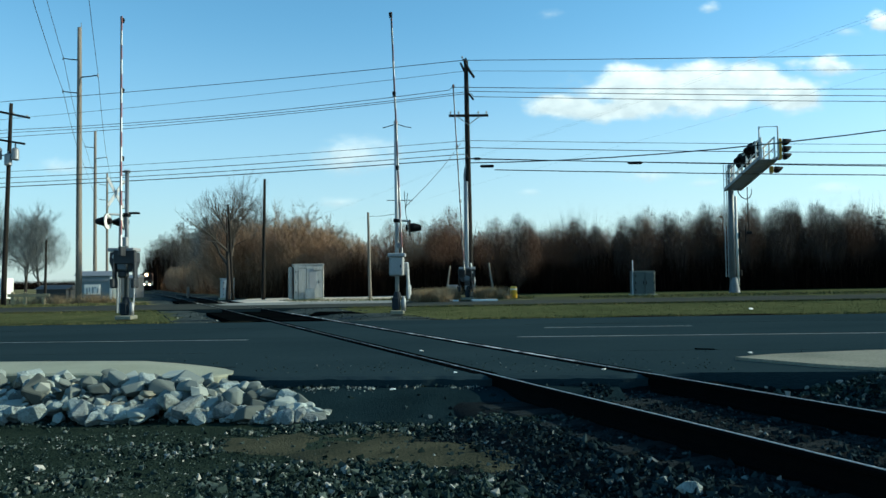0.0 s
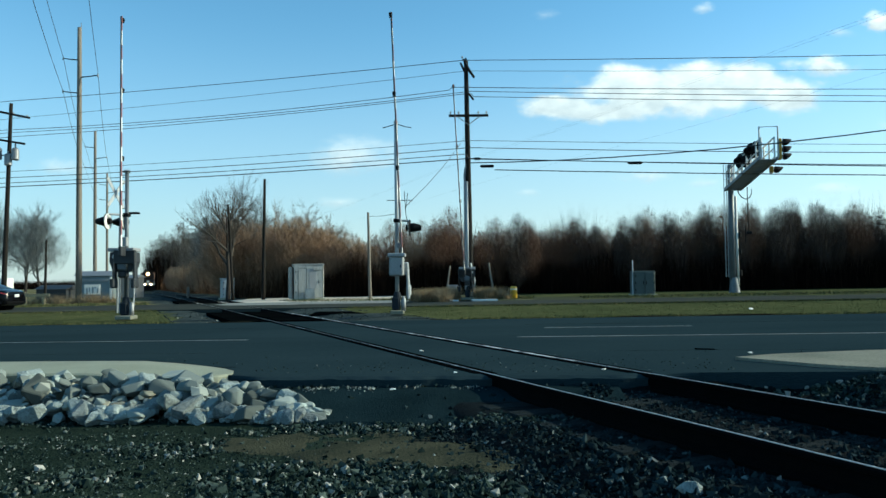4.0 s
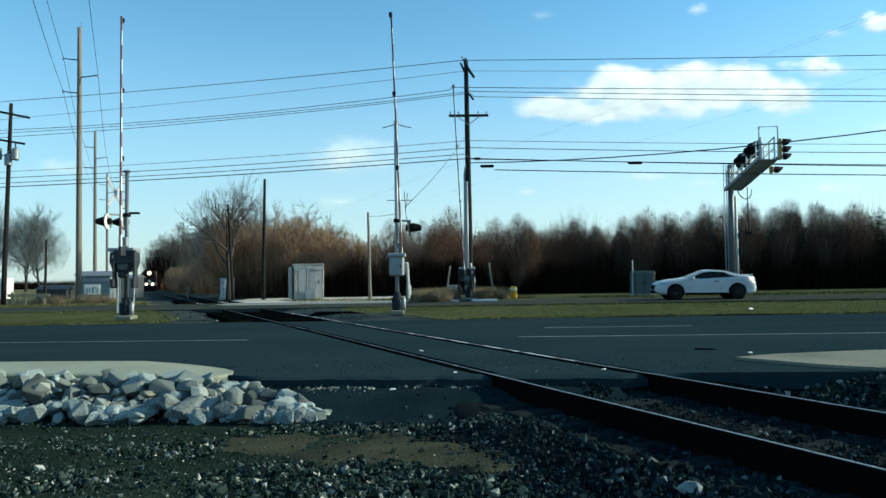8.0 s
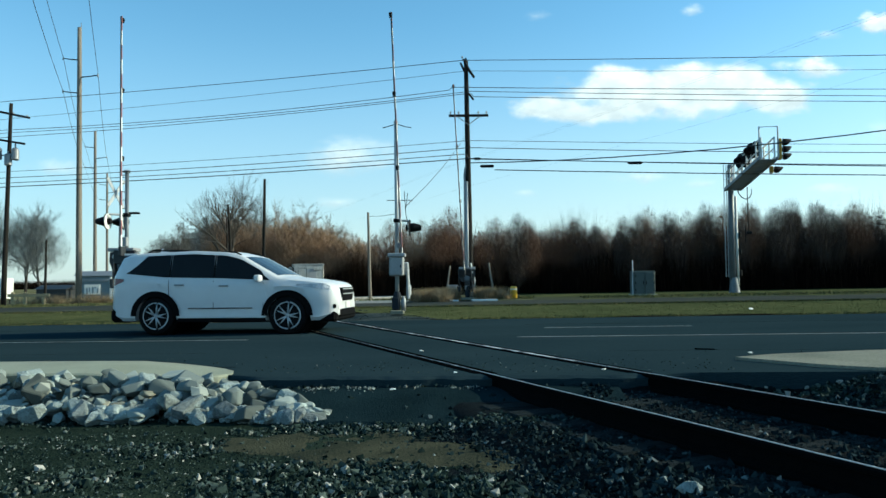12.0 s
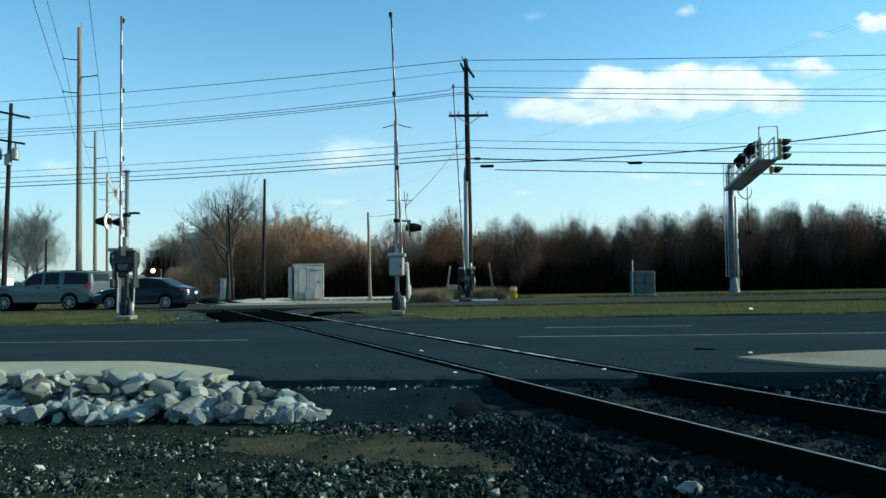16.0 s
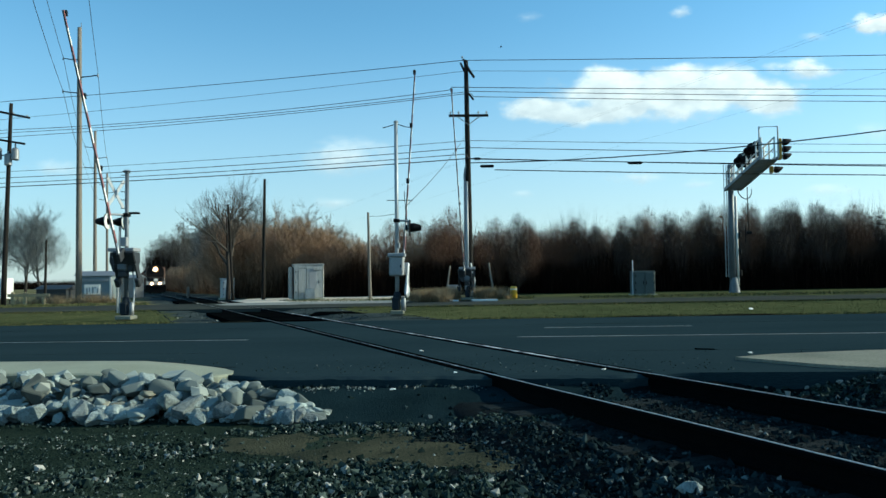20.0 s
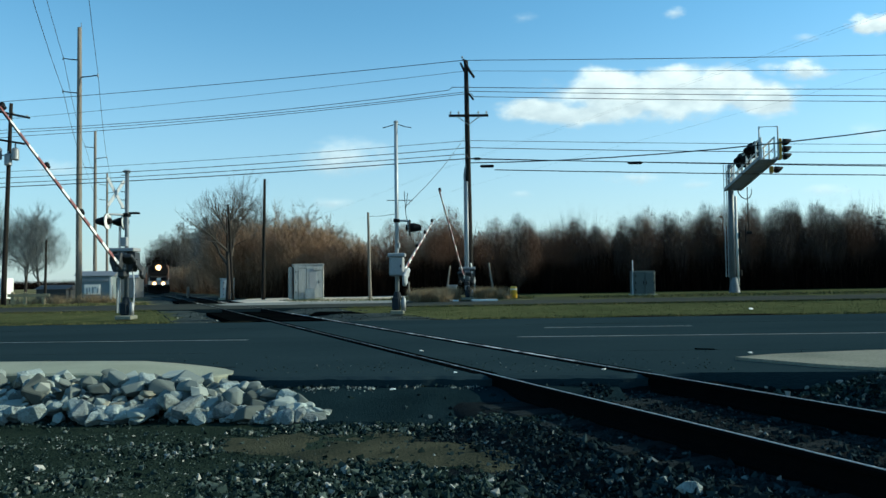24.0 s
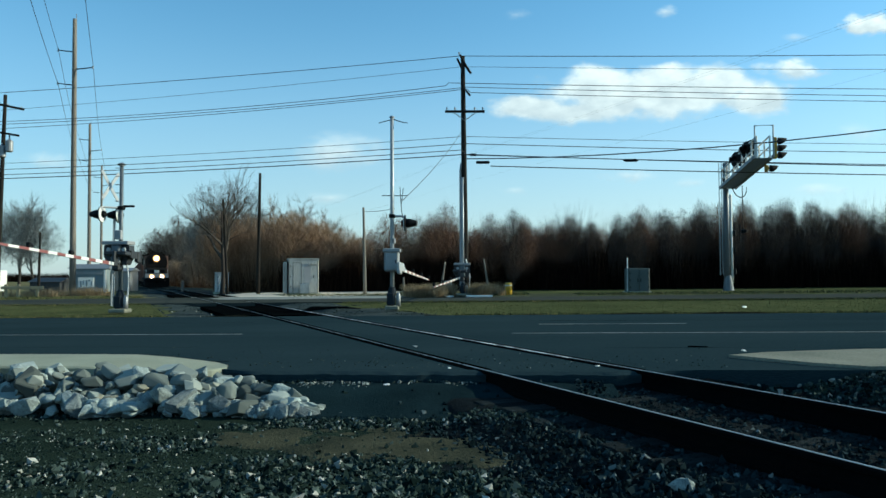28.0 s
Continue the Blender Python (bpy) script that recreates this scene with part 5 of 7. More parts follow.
# a heavier service cable that rises towards the viewer on the right
wire([on(ux, uy - .2, 7.5), on(34.0, 24.0, 8.65)], 1.0, 0.026, "black service cable rising over the far road")
tagged(part("cable_splice", Geo().tube([on(10.0, 39.3, 7.15), on(10.15, 39.3, 7.15), on(10.7, 39.25, 7.14), on(10.8, 39.25, 7.14)], [0.03, 0.08, 0.08, 0.03], 8), BLACK), "black splice case hanging on a cable", "cable splice")
wire([on(ux - 0.2, uy - .1, 9.0), on(-1.15, 23.7, 3.5)], 0.18, 0.010, "thin drop cable from pole to crossing signal")
wire([on(-4.7, 46.5, 5.2), on(-1.4, 23.7, 3.25)], 0.05, 0.009, "thin drop cable to the crossing signal")


def line_wire(off, z):
    """Along the railway poles, and on over the viewer."""
    base = [(-25.9, 52.3), (-40.0, 84.5), (-53.0, 116.0)]
    first = (-25.9 + 14.1 * 1.35, 52.3 - 32.2 * 1.35)
    pts = [on(first[0] + off, first[1], z + 0.4)] + [on(x + off, y, z) for x, y in base]
    wire(pts, 0.7, 0.014, "thin transmission wire along the railway")


line_wire(-1.25, 17.55)
line_wire(-1.25, 15.15)
line_wire(1.25, 16.3)


# a second line on the far side of the track, out of which three wires cross the sky
for x, y, z in ((22.8, 57.6, 18.0), (23.3, 57.2, 17.9), (27.5, 54.0, 15.0)):
    wire([Vector((x, y, z)) + TD * q for q in (-60, 60, 180, 300)], 0.4, 0.0045, "thin transmission wire high over the wood")


# ---- cabinets, boxes and the far buildings ----
def cabinet(name, m, w, d, h, mt, label, doors=2, roof=True, category="cabinet"):
    th = thing(name, m, label, category)
    part("body", Geo().box((0, 0, h / 2), (w, d, h), None, 0.03), mt, th)
    if roof:
        part("roof", Geo().box((0, 0, h + 0.03), (w + 0.1, d + 0.1, 0.07), None, 0.02), mt, th)
    for i in range(doors):
        dw = (w - 0.1) / doors
        x = -w / 2 + 0.05 + dw * (i + 0.5)
        dr = part("door", Geo().box((x, -d / 2 - 0.015, h / 2), (dw - 0.05, 0.04, h - 0.2), None, 0.012), mt, th)
        part("handle", Geo().box((x + dw * 0.35 * (1 if i % 2 == 0 else -1), -d / 2 - 0.05, h * 0.5), (0.04, 0.04, 0.2), None, 0.01), PLASTIC, dr)
        for z in (0.2, 0.5, 0.8):
            part("hinge", Geo().tube([(x - dw * 0.45 * (1 if i % 2 == 0 else -1), -d / 2 - 0.04, h * z - .06), (x - dw * 0.45 * (1 if i % 2 == 0 else -1), -d / 2 - 0.04, h * z + .06)], 0.02, 6), PLASTIC, dr)
    part("plinth", Geo().box((0, 0, -0.05), (w + 0.2, d + 0.2, 0.2), None, 0.02), CONCRETE, th, "concrete plinth")
    return th


bun = cabinet("signal_bungalow", Matrix.Translation(on(-8.75, 47.6)) @ Matrix.Rotation(radians(14), 4, "Z"), 1.9, 1.7, 2.2, BUNGALOW, "weathered aluminium railway signal bungalow on a plinth", 1, True, "equipment hut")
for x, z, w, h in ((-0.66, 1.1, 0.025, 1.9), (-0.14, 1.1, 0.02, 1.8), (-0.40, 1.98, 0.5, 0.02), (0.90, 1.1, 0.025, 2.0)):
    part("door_seam", Geo().box((x, -0.885, z), (w, 0.02, h)), PLASTIC, bun, "dark door seam")
part("vent_panel", Geo().box((0.25, -0.885, 1.3), (0.42, 0.02, 1.2), None, 0.01), GREYBOX, bun, "pale tall vent panel")
part("side_gap", Geo().box((-0.965, -0.6, 1.05), (0.07, 0.5, 2.0), None, 0.01), PLASTIC, bun, "dark gap beside the case")
part("side_case", Geo().box((-1.12, -0.3, 1.05), (0.25, 0.7, 2.0), None, 0.03), BUNGALOW, bun)
part("battery_box", Geo().box((0.05, -1.15, 0.35), (0.6, 0.4, 0.6), None, 0.02), BUNGALOW, bun, "low battery box in front")
part("vent_hood", Geo().box((0.55, -0.9, 1.95), (0.5, 0.1, 0.18), None, 0.02), BUNGALOW, bun)
cabinet("relay_case", Matrix.Translation(on(-16.2, 55.2)) @ Matrix.Rotation(radians(30), 4, "Z"), 0.9, 0.7, 1.45, ALU, "pale grey relay case beside the railway", 1, True)
cabinet("utility_box", Matrix.Translation(on(11.34, 41.8)), 1.2, 0.9, 1.35, GREENBOX, "dark green utility cabinet beside the far road", 2, False)
wood_pole("marker_post", on(10.75, 41.6), on(10.75, 41.6, 1.95), 0.035, WHITEP, "thin white marker post beside a green cabinet", "marker post")
bo = thing("bollard", Matrix.Translation(on(3.95, 41.2)), "short fat yellow steel bollard beside the road", "bollard")
part("post", Geo().tube([(0, 0, -0.1), (0, 0, 0.55), (0, 0, 0.61), (0, 0, 0.63)], [0.2, 0.2, 0.17, 0.08], 16), YELLOWP, bo, "", True)
part("band", Geo().tube([(0, 0, 0.44), (0, 0, 0.5)], 0.204, 16), WHITEP, bo)
bo = thing("marker_post", Matrix.Translation(on(-23.4, 67.5)), "short tan marker post at the railway edge", "marker post")
part("post", Geo().tube([(0, 0, -0.1), (0, 0, 0.8), (0, 0, 0.88)], [0.14, 0.14, 0.08], 12), POLEWOOD, bo)
cabinet("small_box", Matrix.Translation(on(0.55, 42.3)), 0.5, 0.4, 0.7, GREYBOX, "small grey pedestal box in dry grass", 1, True, "pedestal")


def shed(name, x, y, w, d, h, turn, label, mt, doors=True):
    th = thing(name, Matrix.Translation(on(x, y)) @ Matrix.Rotation(radians(turn), 4, "Z"), label, "building")
    part("wall", Geo().box((0, 0, h / 2), (w, d, h), None, 0.02), mt, th)
    g = Geo()
    g.add([(-w / 2 - .2, -d / 2 - .2, h), (w / 2 + .2, -d / 2 - .2, h), (w / 2 + .2, d / 2 + .2, h), (-w / 2 - .2, d / 2 + .2, h), (-w / 2 - .2, 0, h + d * .16), (w / 2 + .2, 0, h + d * .16)],
          [(0, 1, 5, 4), (2, 3, 4, 5), (0, 4, 3), (1, 2, 5), (3, 2, 1, 0)])
    part("roof", g, GALV if mt != DARKCASE else DARKCASE, th, "metal roof")
    if doors:
        win = part("window", Geo().box((-w * 0.05, -d / 2 - 0.03, h * 0.42), (w * 0.44, 0.08, h * 0.42), None, 0.02), WHITEP, th, "white framed window group")
        for xx, zz, pw, ph in ((-0.19, 0.36, 0.035, 0.26), (-0.125, 0.42, 0.03, 0.2), (-0.03, 0.40, 0.045, 0.24), (0.035, 0.50, 0.05, 0.06), (0.10, 0.38, 0.03, 0.2)):
            part("pane", Geo().box((w * xx, -d / 2 - 0.075, h * zz), (w * pw, 0.02, h * ph)), SHEDGREY, win, "grey pane")
        part("corner_post", Geo().box((w / 2 - 0.12, -d / 2 - 0.03, h * 0.48), (0.22, 0.08, h * 0.95), None, 0.02), WHITEP, th, "white corner board")
        part("fascia_board", Geo().box((0, -d / 2 - 0.05, h * 0.82), (w * 0.8, 0.06, h * 0.12), None, 0.01), GREYBOX, th)
    return th


shed("grey_shed", -34.2, 73.0, 3.3, 3.0, 2.3, 10, "small blue-grey shed with a metal roof and white window frames", SHEDGREY)
shed("low_shed", -44.5, 85.0, 3.4, 3.0, 1.15, 0, "low dark shed behind the transmission pole", DARKCASE, False)
shed("low_shed", -31.5, 74.5, 1.6, 2.0, 2.0, 0, "small grey lean-to beside the shed", GALV, False)
sg = thing("sign_box", Matrix.Translation(on(-35.6, 60.0)) @ Matrix.Rotation(radians(68), 4, "Z"), "bright white boxed sign on two posts", "sign")
part("panel", Geo().box((0, 0, 1.25), (1.0, 0.35, 1.7), None, 0.04), WHITEP, sg, "blank white panel")
for q in (-0.3, 0.3):
    part("leg", Geo().box((q, 0, 0.2), (0.1, 0.1, 0.6), None, 0.01), POLEDARK, sg)
FENCE = mat("yellowed_timber", (0.42, 0.345, 0.20), (0.24, 0.195, 0.115), 0.9, scale=2, fine=14, bump=0.4)
fen = thing("rail_fence", Matrix.Translation(on(-28.6, 50.5)), "low yellowed timber barrier rail on posts", "fence")
part("rail", Geo().box((0.2, -0.08, 0.62), (2.9, 0.08, 0.2), None, 0.015), FENCE, fen)
for q in (-0.95, -0.1, 1.2):
    part("post", Geo().box((q, 0, 0.3), (0.18, 0.16, 1.1 if q < 0 else 0.8), None, 0.02), FENCE, fen)


# ---- trees ----
def limb(g, p, d, length, r, rr, segs, bend, up):
    """A crooked tapering limb; returns points along it."""
    pts, rad = [p.copy()], [r]
    d = d.normalized()
    for i in range(segs):
        d = (d + Vector((rr.gauss(0, bend), rr.gauss(0, bend), rr.gauss(0, bend) + up))).normalized()
        p = p + d * (length / segs)
        pts.append(p.copy())
        rad.append(max(r * (1 - 0.85 * (i + 1) / segs), r * 0.1))
    g.tube(pts, rad, 3 if r < 0.05 else 7, cap=False)
    return pts, rad, d


def bare_tree(seed, h, spread, trunk_h, r0, n1, n2, n3, twig, lift=0.1, tilt0=(0.55, 1.0), cloud=None, limb_k=0.4, lead=0.9, fine=1.0):
    """A leafless tree: trunk geometry, and a crown of limbs, branches and fine twigs."""
    rr = random.Random(seed)
    tg, cg = Geo(), Geo()
    pts, rad, _ = limb(tg, Vector((0, 0, -0.2)), Vector((rr.gauss(0, .03), rr.gauss(0, .03), 1)), h * lead, r0, rr, 8, 0.05, 0.05)
    for i in range(n1):
        u = trunk_h + (0.98 - trunk_h) * (i + rr.random()) / n1
        k = min(int(u * 8), 7)
        p = pts[k].lerp(pts[k + 1], u * 8 - k)
        a = i * 2.4 + rr.uniform(-.5, .5)
        tilt = rr.uniform(*tilt0) * (1.15 - 0.5 * u)
        d = Vector((math.cos(a) * math.sin(tilt), math.sin(a) * math.sin(tilt), math.cos(tilt)))
        ln = h * spread * (1.05 - 0.5 * u) * rr.uniform(0.75, 1.2)
        q, qr, _ = limb(cg, p, d, ln, max(rad[k] * limb_k, twig * 2.2), rr, 4, 0.13, lift)
        for j in range(n2):
            w = rr.uniform(0.2, 1.0) * 3.99
            kk = int(w)
            p2 = q[kk].lerp(q[kk + 1], w - kk)
            d2 = (q[kk + 1] - q[kk]).normalized() + Vector((rr.gauss(0, .55), rr.gauss(0, .55), rr.gauss(0.15 + lift, .35)))
            q2, _, _ = limb(cg, p2, d2, ln * rr.uniform(0.3, 0.6), max(qr[kk] * 0.45, twig * 1.3), rr, 2, 0.18, lift)
            for _ in range(n3):
                w2 = rr.uniform(0.1, 1.0) * 1.99
                k3 = int(w2)
                p3 = q2[k3].lerp(q2[k3 + 1], w2 - k3)
                d3 = ((q2[k3 + 1] - q2[k3]).normalized() + Vector((rr.gauss(0, .55), rr.gauss(0, .55), rr.gauss(0.15 + lift, .45)))).normalized()
                tip = p3 + d3 * ln * fine * rr.uniform(0.18, 0.48)
                s1 = d3.cross(Vector((rr.gauss(0, 1), rr.gauss(0, 1), rr.gauss(0, 1)))).normalized() * twig
                s2 = d3.cross(s1) * 0.9
                n = len(cg.v)
                cg.v += [tuple(p3 + s1), tuple(p3 - s1 * .5 + s2), tuple(p3 - s1 * .5 - s2), tuple(tip)]
                cg.f += [(n, n + 1, n + 3), (n + 1, n + 2, n + 3), (n + 2, n, n + 3)]
    if cloud:
        # the haze of fine shoots that rounds off the crown
        count, zc, rz, rx = cloud
        for _ in range(count):
            u = Vector((rr.gauss(0, 1), rr.gauss(0, 1), rr.gauss(0, 1))).normalized() * rr.random() ** 0.42
            p3 = Vector((u.x * rx * h, u.y * rx * h, (zc + u.z * rz) * h))
            d3 = Vector((u.x * 0.5 + rr.gauss(0, .35), u.y * 0.5 + rr.gauss(0, .35), 0.75 + rr.gauss(0, .3))).normalized()
            ln = rr.uniform(0.3, 0.75) * (h / 7) ** 0.5
            s1 = d3.cross(Vector((rr.gauss(0, 1), rr.gauss(0, 1), rr.gauss(0, 1)))).normalized() * twig
            n = len(cg.v)
            cg.v += [tuple(p3 + s1), tuple(p3 - s1), tuple(p3 + d3 * ln)]
            cg.f.append((n, n + 1, n + 2))
    return tg, cg


def plant_kind(seed, bark, twigs, **kw):
    tg, cg = bare_tree(seed, **kw)
    return mesh_of("trunk", tg, bark, True), mesh_of("crown", cg, twigs)


def plant(kind, x, y, turn, size, label, group="", zs=1.0):
    th = thing("tree", Matrix.Translation(on(x, y, -0.05)) @ Matrix.Rotation(turn, 4, "Z") @ Matrix.Diagonal((size, size, size * zs, 1)), label, "tree", group)
    part("trunk", kind[0], None, th)
    part("crown", kind[1], None, th)
    return th


YOUNG = [plant_kind(40 + i, BARK, TWIG, h=6.9, spread=0.17, trunk_h=0.1, r0=0.05, n1=22, n2=5, n3=6, twig=0.0055, lift=0.10, tilt0=(0.4, 0.9), cloud=(6500, 0.53, 0.47, 0.15)) for i in range(6)]
YOUNG_BROWN = [plant_kind(50 + i, BARK, TWIG_BROWN, h=6.9, spread=0.19, trunk_h=0.1, r0=0.05, n1=22, n2=5, n3=6, twig=0.0055, lift=0.10, tilt0=(0.4, 0.9), cloud=(6500, 0.53, 0.47, 0.17)) for i in range(3)]
BUSHY = [plant_kind(60 + i, BARK, BRUSH, h=4.8, spread=0.30, trunk_h=0.03, r0=0.05, n1=20, n2=6, n3=8, twig=0.0062, lift=0.08, cloud=(9500, 0.50, 0.50, 0.30)) for i in range(4)]
BUSHY_GREY = [plant_kind(66 + i, BARK, TWIG_GREY, h=4.8, spread=0.30, trunk_h=0.03, r0=0.05, n1=20, n2=6, n3=8, twig=0.006, lift=0.08, cloud=(5000, 0.48, 0.5, 0.30)) for i in range(2)]
BIG = [plant_kind(80 + i, BARK, TWIG_GREY, h=10.3, spread=0.44, trunk_h=0.27, r0=0.27, n1=20, n2=11, n3=14, twig=0.0075, lift=0.07, tilt0=(0.55, 1.15), cloud=(4500, 0.66, 0.33, 0.33), limb_k=0.62) for i in range(4)]

PALE = [plant_kind(84 + i, BARK, TWIG_HAZED, h=10.3, spread=0.46, trunk_h=0.22, r0=0.2, n1=20, n2=11, n3=14, twig=0.0095, lift=0.07, tilt0=(0.5, 1.05), cloud=(7000, 0.60, 0.36, 0.36), limb_k=0.62) for i in range(3)]
SPREADING = plant_kind(103, BARK, TWIG_OAK, h=10.0, spread=0.56, trunk_h=0.36, r0=0.23, n1=12, n2=15, n3=17, twig=0.0056, lift=0.03, tilt0=(0.4, 1.05), cloud=(5500, 0.70, 0.25, 0.33), limb_k=0.85, lead=0.76, fine=0.45)
# the dark copy of the trees, with shade in the twig colour
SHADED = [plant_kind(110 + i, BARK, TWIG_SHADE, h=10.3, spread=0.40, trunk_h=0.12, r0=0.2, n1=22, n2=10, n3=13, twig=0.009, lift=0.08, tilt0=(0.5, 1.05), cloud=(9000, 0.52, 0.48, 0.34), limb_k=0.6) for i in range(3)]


def build_woods():
    rr = random.Random(77)
    # the dark young wood behind the far road, thinning to lower growth towards the lot
    for row in range(3):
        y0 = 54 + row * 3.6
        x = -1.0 + rr.uniform(0, 1)
        while x < 62:
            u = x / (y0 / 56.0)
            top = 5.55 + 0.62 * smoothstep(14, 19, u) - 0.15 * smoothstep(24, 30, u)
            top *= 0.94 + 0.12 * noise.noise(Vector((u * 0.55, row * 3.0, 1)))
            plant(rr.choice(YOUNG_BROWN if rr.random() < 0.85 - 0.75 * smoothstep(9, 15, u) else YOUNG), x + rr.uniform(-.4, .4), y0 + rr.uniform(-1.6, 1.6) - 0.11 * x, rr.uniform(0, 6.28), top / 7.0 * rr.uniform(0.82, 1.12), "slim leafless young tree in a dense brown wood", "young trees of the wood")
            x += rr.uniform(0.8, 1.6)
    # brown thicket behind the lot
    for row in range(3):
        y0 = 57 + row * 4.5
        x = -17.0
        while x < 1.5:
            u = x * 57.0 / y0
            top = 5.85 - 1.5 * smoothstep(-11, -6, u)
            plant(rr.choice(YOUNG_BROWN if u > -6.5 and rr.random() < 0.6 else BUSHY), x + rr.uniform(-.4, .4), y0 + rr.uniform(-1.8, 1.8), rr.uniform(0, 6.28), top / 5.0 * rr.uniform(0.85, 1.15), "leafless reddish brown bushy tree in a thicket", "thicket trees")
            x += rr.uniform(1.0, 1.8)
    plant(SPREADING, -15.5, 53.0, 0.4, 0.84, "large bare spreading tree beside the railway")
    plant(BIG[1], -15.0, 65.0, 2.4, 0.67, "large bare tree beside the railway")
    plant(BIG[2], -12.6, 66.0, 4.4, 0.68, "bare tree behind the thicket")
    plant(BIG[3], -10.2, 68.0, 1.4, 0.62, "bare tree behind the thicket")
    # along the railway into the distance, right-hand side
    for i in range(26):
        s = 72 + i * 5.2 + rr.uniform(-1.5, 1.5)
        p = tp(s, rr.uniform(4.6, 9.0) + 0.012 * i * i * 0.3)
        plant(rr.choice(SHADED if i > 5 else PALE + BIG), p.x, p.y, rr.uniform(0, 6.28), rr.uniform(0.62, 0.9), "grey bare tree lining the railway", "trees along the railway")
    for i in range(26):
        s = 70 + i * 5.2 + rr.uniform(-1.5, 1.5)
        p = tp(s, rr.uniform(4.2, 7.0))
        plant(rr.choice(BUSHY_GREY), p.x, p.y, rr.uniform(0, 6.28), rr.uniform(0.8, 1.15), "bare grey-brown bush lining the railway", "trees along the railway")
    # tall far trees where the railway vanishes
    for i in range(16):
        p = tp(250 + i * 9, 5.0 + rr.uniform(0, 22))
        plant(rr.choice(SHADED), p.x, p.y, rr.uniform(0, 6.28), rr.uniform(1.75, 2.15), "tall bare tree far along the railway, coloured dark for shade", "trees along the railway")
    # distant trees on the left
    for x, y, s in ((-92, 150, 1.75), (-87.5, 154, 1.62), (-81, 148, 1.45), (-97, 148, 1.6), (-101, 152, 1.5)):
        plant(rr.choice(PALE), x, y, rr.uniform(0, 6.28), s, "tall bare tree in the distance beyond the shed, tinted for haze", "distant trees")


build_woods()


def twig_mass(name, spots, material, label, h0, h1, r, seed, wide=0.16):
    """Dense upright twigs that fill a thicket: far too many to count."""
    rr = random.Random(seed)
    g = Geo()
    for x, y, k in spots:
        z = level(x)
        h = rr.uniform(h0, h1) * k
        lx2, ly2 = rr.gauss(0, wide) * h, rr.gauss(0, wide) * h
        a = rr.uniform(0, 3.14)
        dx, dy = math.cos(a) * r, math.sin(a) * r
        p, q, t = Vector((x, y, z)), Vector((x + lx2 * .4, y + ly2 * .4, z + h * .55)), Vector((x + lx2, y + ly2, z + h))
        n = len(g.v)
        g.v += [(p.x - dx, p.y - dy, p.z), (p.x + dx, p.y + dy, p.z), (p.x + dy, p.y - dx, p.z)]
        g.v += [(q.x - dx * .7, q.y - dy * .7, q.z), (q.x + dx * .7, q.y + dy * .7, q.z), (q.x + dy * .7, q.y - dx * .7, q.z), tuple(t)]
        g.f += [(n, n + 1, n + 4, n + 3), (n + 1, n + 2, n + 5, n + 4), (n + 2, n, n + 3, n + 5), (n + 3, n + 4, n + 6), (n + 4, n + 5, n + 6), (n + 5, n + 3, n + 6)]
    me = bpy.data.meshes.new(name)
    me.from_pydata(g.v, [], g.f)
    me.materials.append(material)
    return tagged(part(name, me, None), label, "undergrowth", kind="stuff")


def mass_spots(n, seed, x0, x1, y0, y1, slope=0.0):
    rr = random.Random(seed)
    return [(x, rr.uniform(y0, y1) - slope * x, 0.7 + 0.5 * noise.noise(Vector((x * 0.4, 0, 5)))) for x in (rr.uniform(x0, x1) for _ in range(n))]


# near-black tones: the shade inside the wood is put into the twig colour
UNDER = island_mat("undergrowth_shade_mixed", [(0.0, (0.0026, 0.0020, 0.0017)), (0.7, (0.0068, 0.0050, 0.0041)), (1.0, (0.025, 0.017, 0.012))])
UNDER_BROWN = island_mat("brown_undergrowth_shade", [(0.0, (0.0036, 0.0025, 0.0019)), (0.6, (0.011, 0.0070, 0.0050)), (1.0, (0.038, 0.0235, 0.0155))])
UNDER2 = island_mat("thicket_mixed", [(0.0, (0.026, 0.0155, 0.0105)), (0.6, (0.076, 0.045, 0.028)), (1.0, (0.185, 0.11, 0.065))])
twig_mass("undergrowth", mass_spots(60000, 5, -1, 72, 58, 84, 0.11), UNDER, "dense leafless undergrowth of the wood, near-black for its inner shade", 3.0, 8.2, 0.014, 6, 0.1)
twig_mass("undergrowth", mass_spots(20000, 7, -17, 3, 55.5, 78), UNDER2, "dense reddish brown leafless thicket", 1.8, 4.6, 0.016, 8)
twig_mass("undergrowth", [(tp(s, o).x, tp(s, o).y, 1.0) for s, o in ((72 + 150 * (i / 9000) + (i % 7) * 0.4, 4.0 + (i * 0.618 % 1) * 7) for i in range(9000))], UNDER2, "dense brown undergrowth along the railway", 1.2, 5.0, 0.02, 9)
# two front bands whose dark colour draws the shaded foot of the growth
twig_mass("undergrowth", mass_spots(20000, 15, 7, 66, 50.5, 56, 0.11), UNDER, "bare brush along the front of the wood, coloured near-black for shade", 1.2, 4.0, 0.012, 16, 0.12)
twig_mass("undergrowth", mass_spots(24000, 17, -11.5, 10, 52.5, 56.5, 0.03), UNDER_BROWN, "low brush at the foot of the thicket, coloured dark for its shade", 1.1, 3.8, 0.013, 18, 0.12)
rr1 = random.Random(55)
twig_mass("undergrowth", [(tp(s, o).x, tp(s, o).y, 1.0) for s, o in ((rr1.uniform(235, 420), rr1.uniform(3.5, 30)) for _ in range(12000))], UNDER, "distant woods along the railway, coloured dark for shade", 4.0, 16.0, 0.05, 10)
rr0 = random.Random(31)
tufts = []
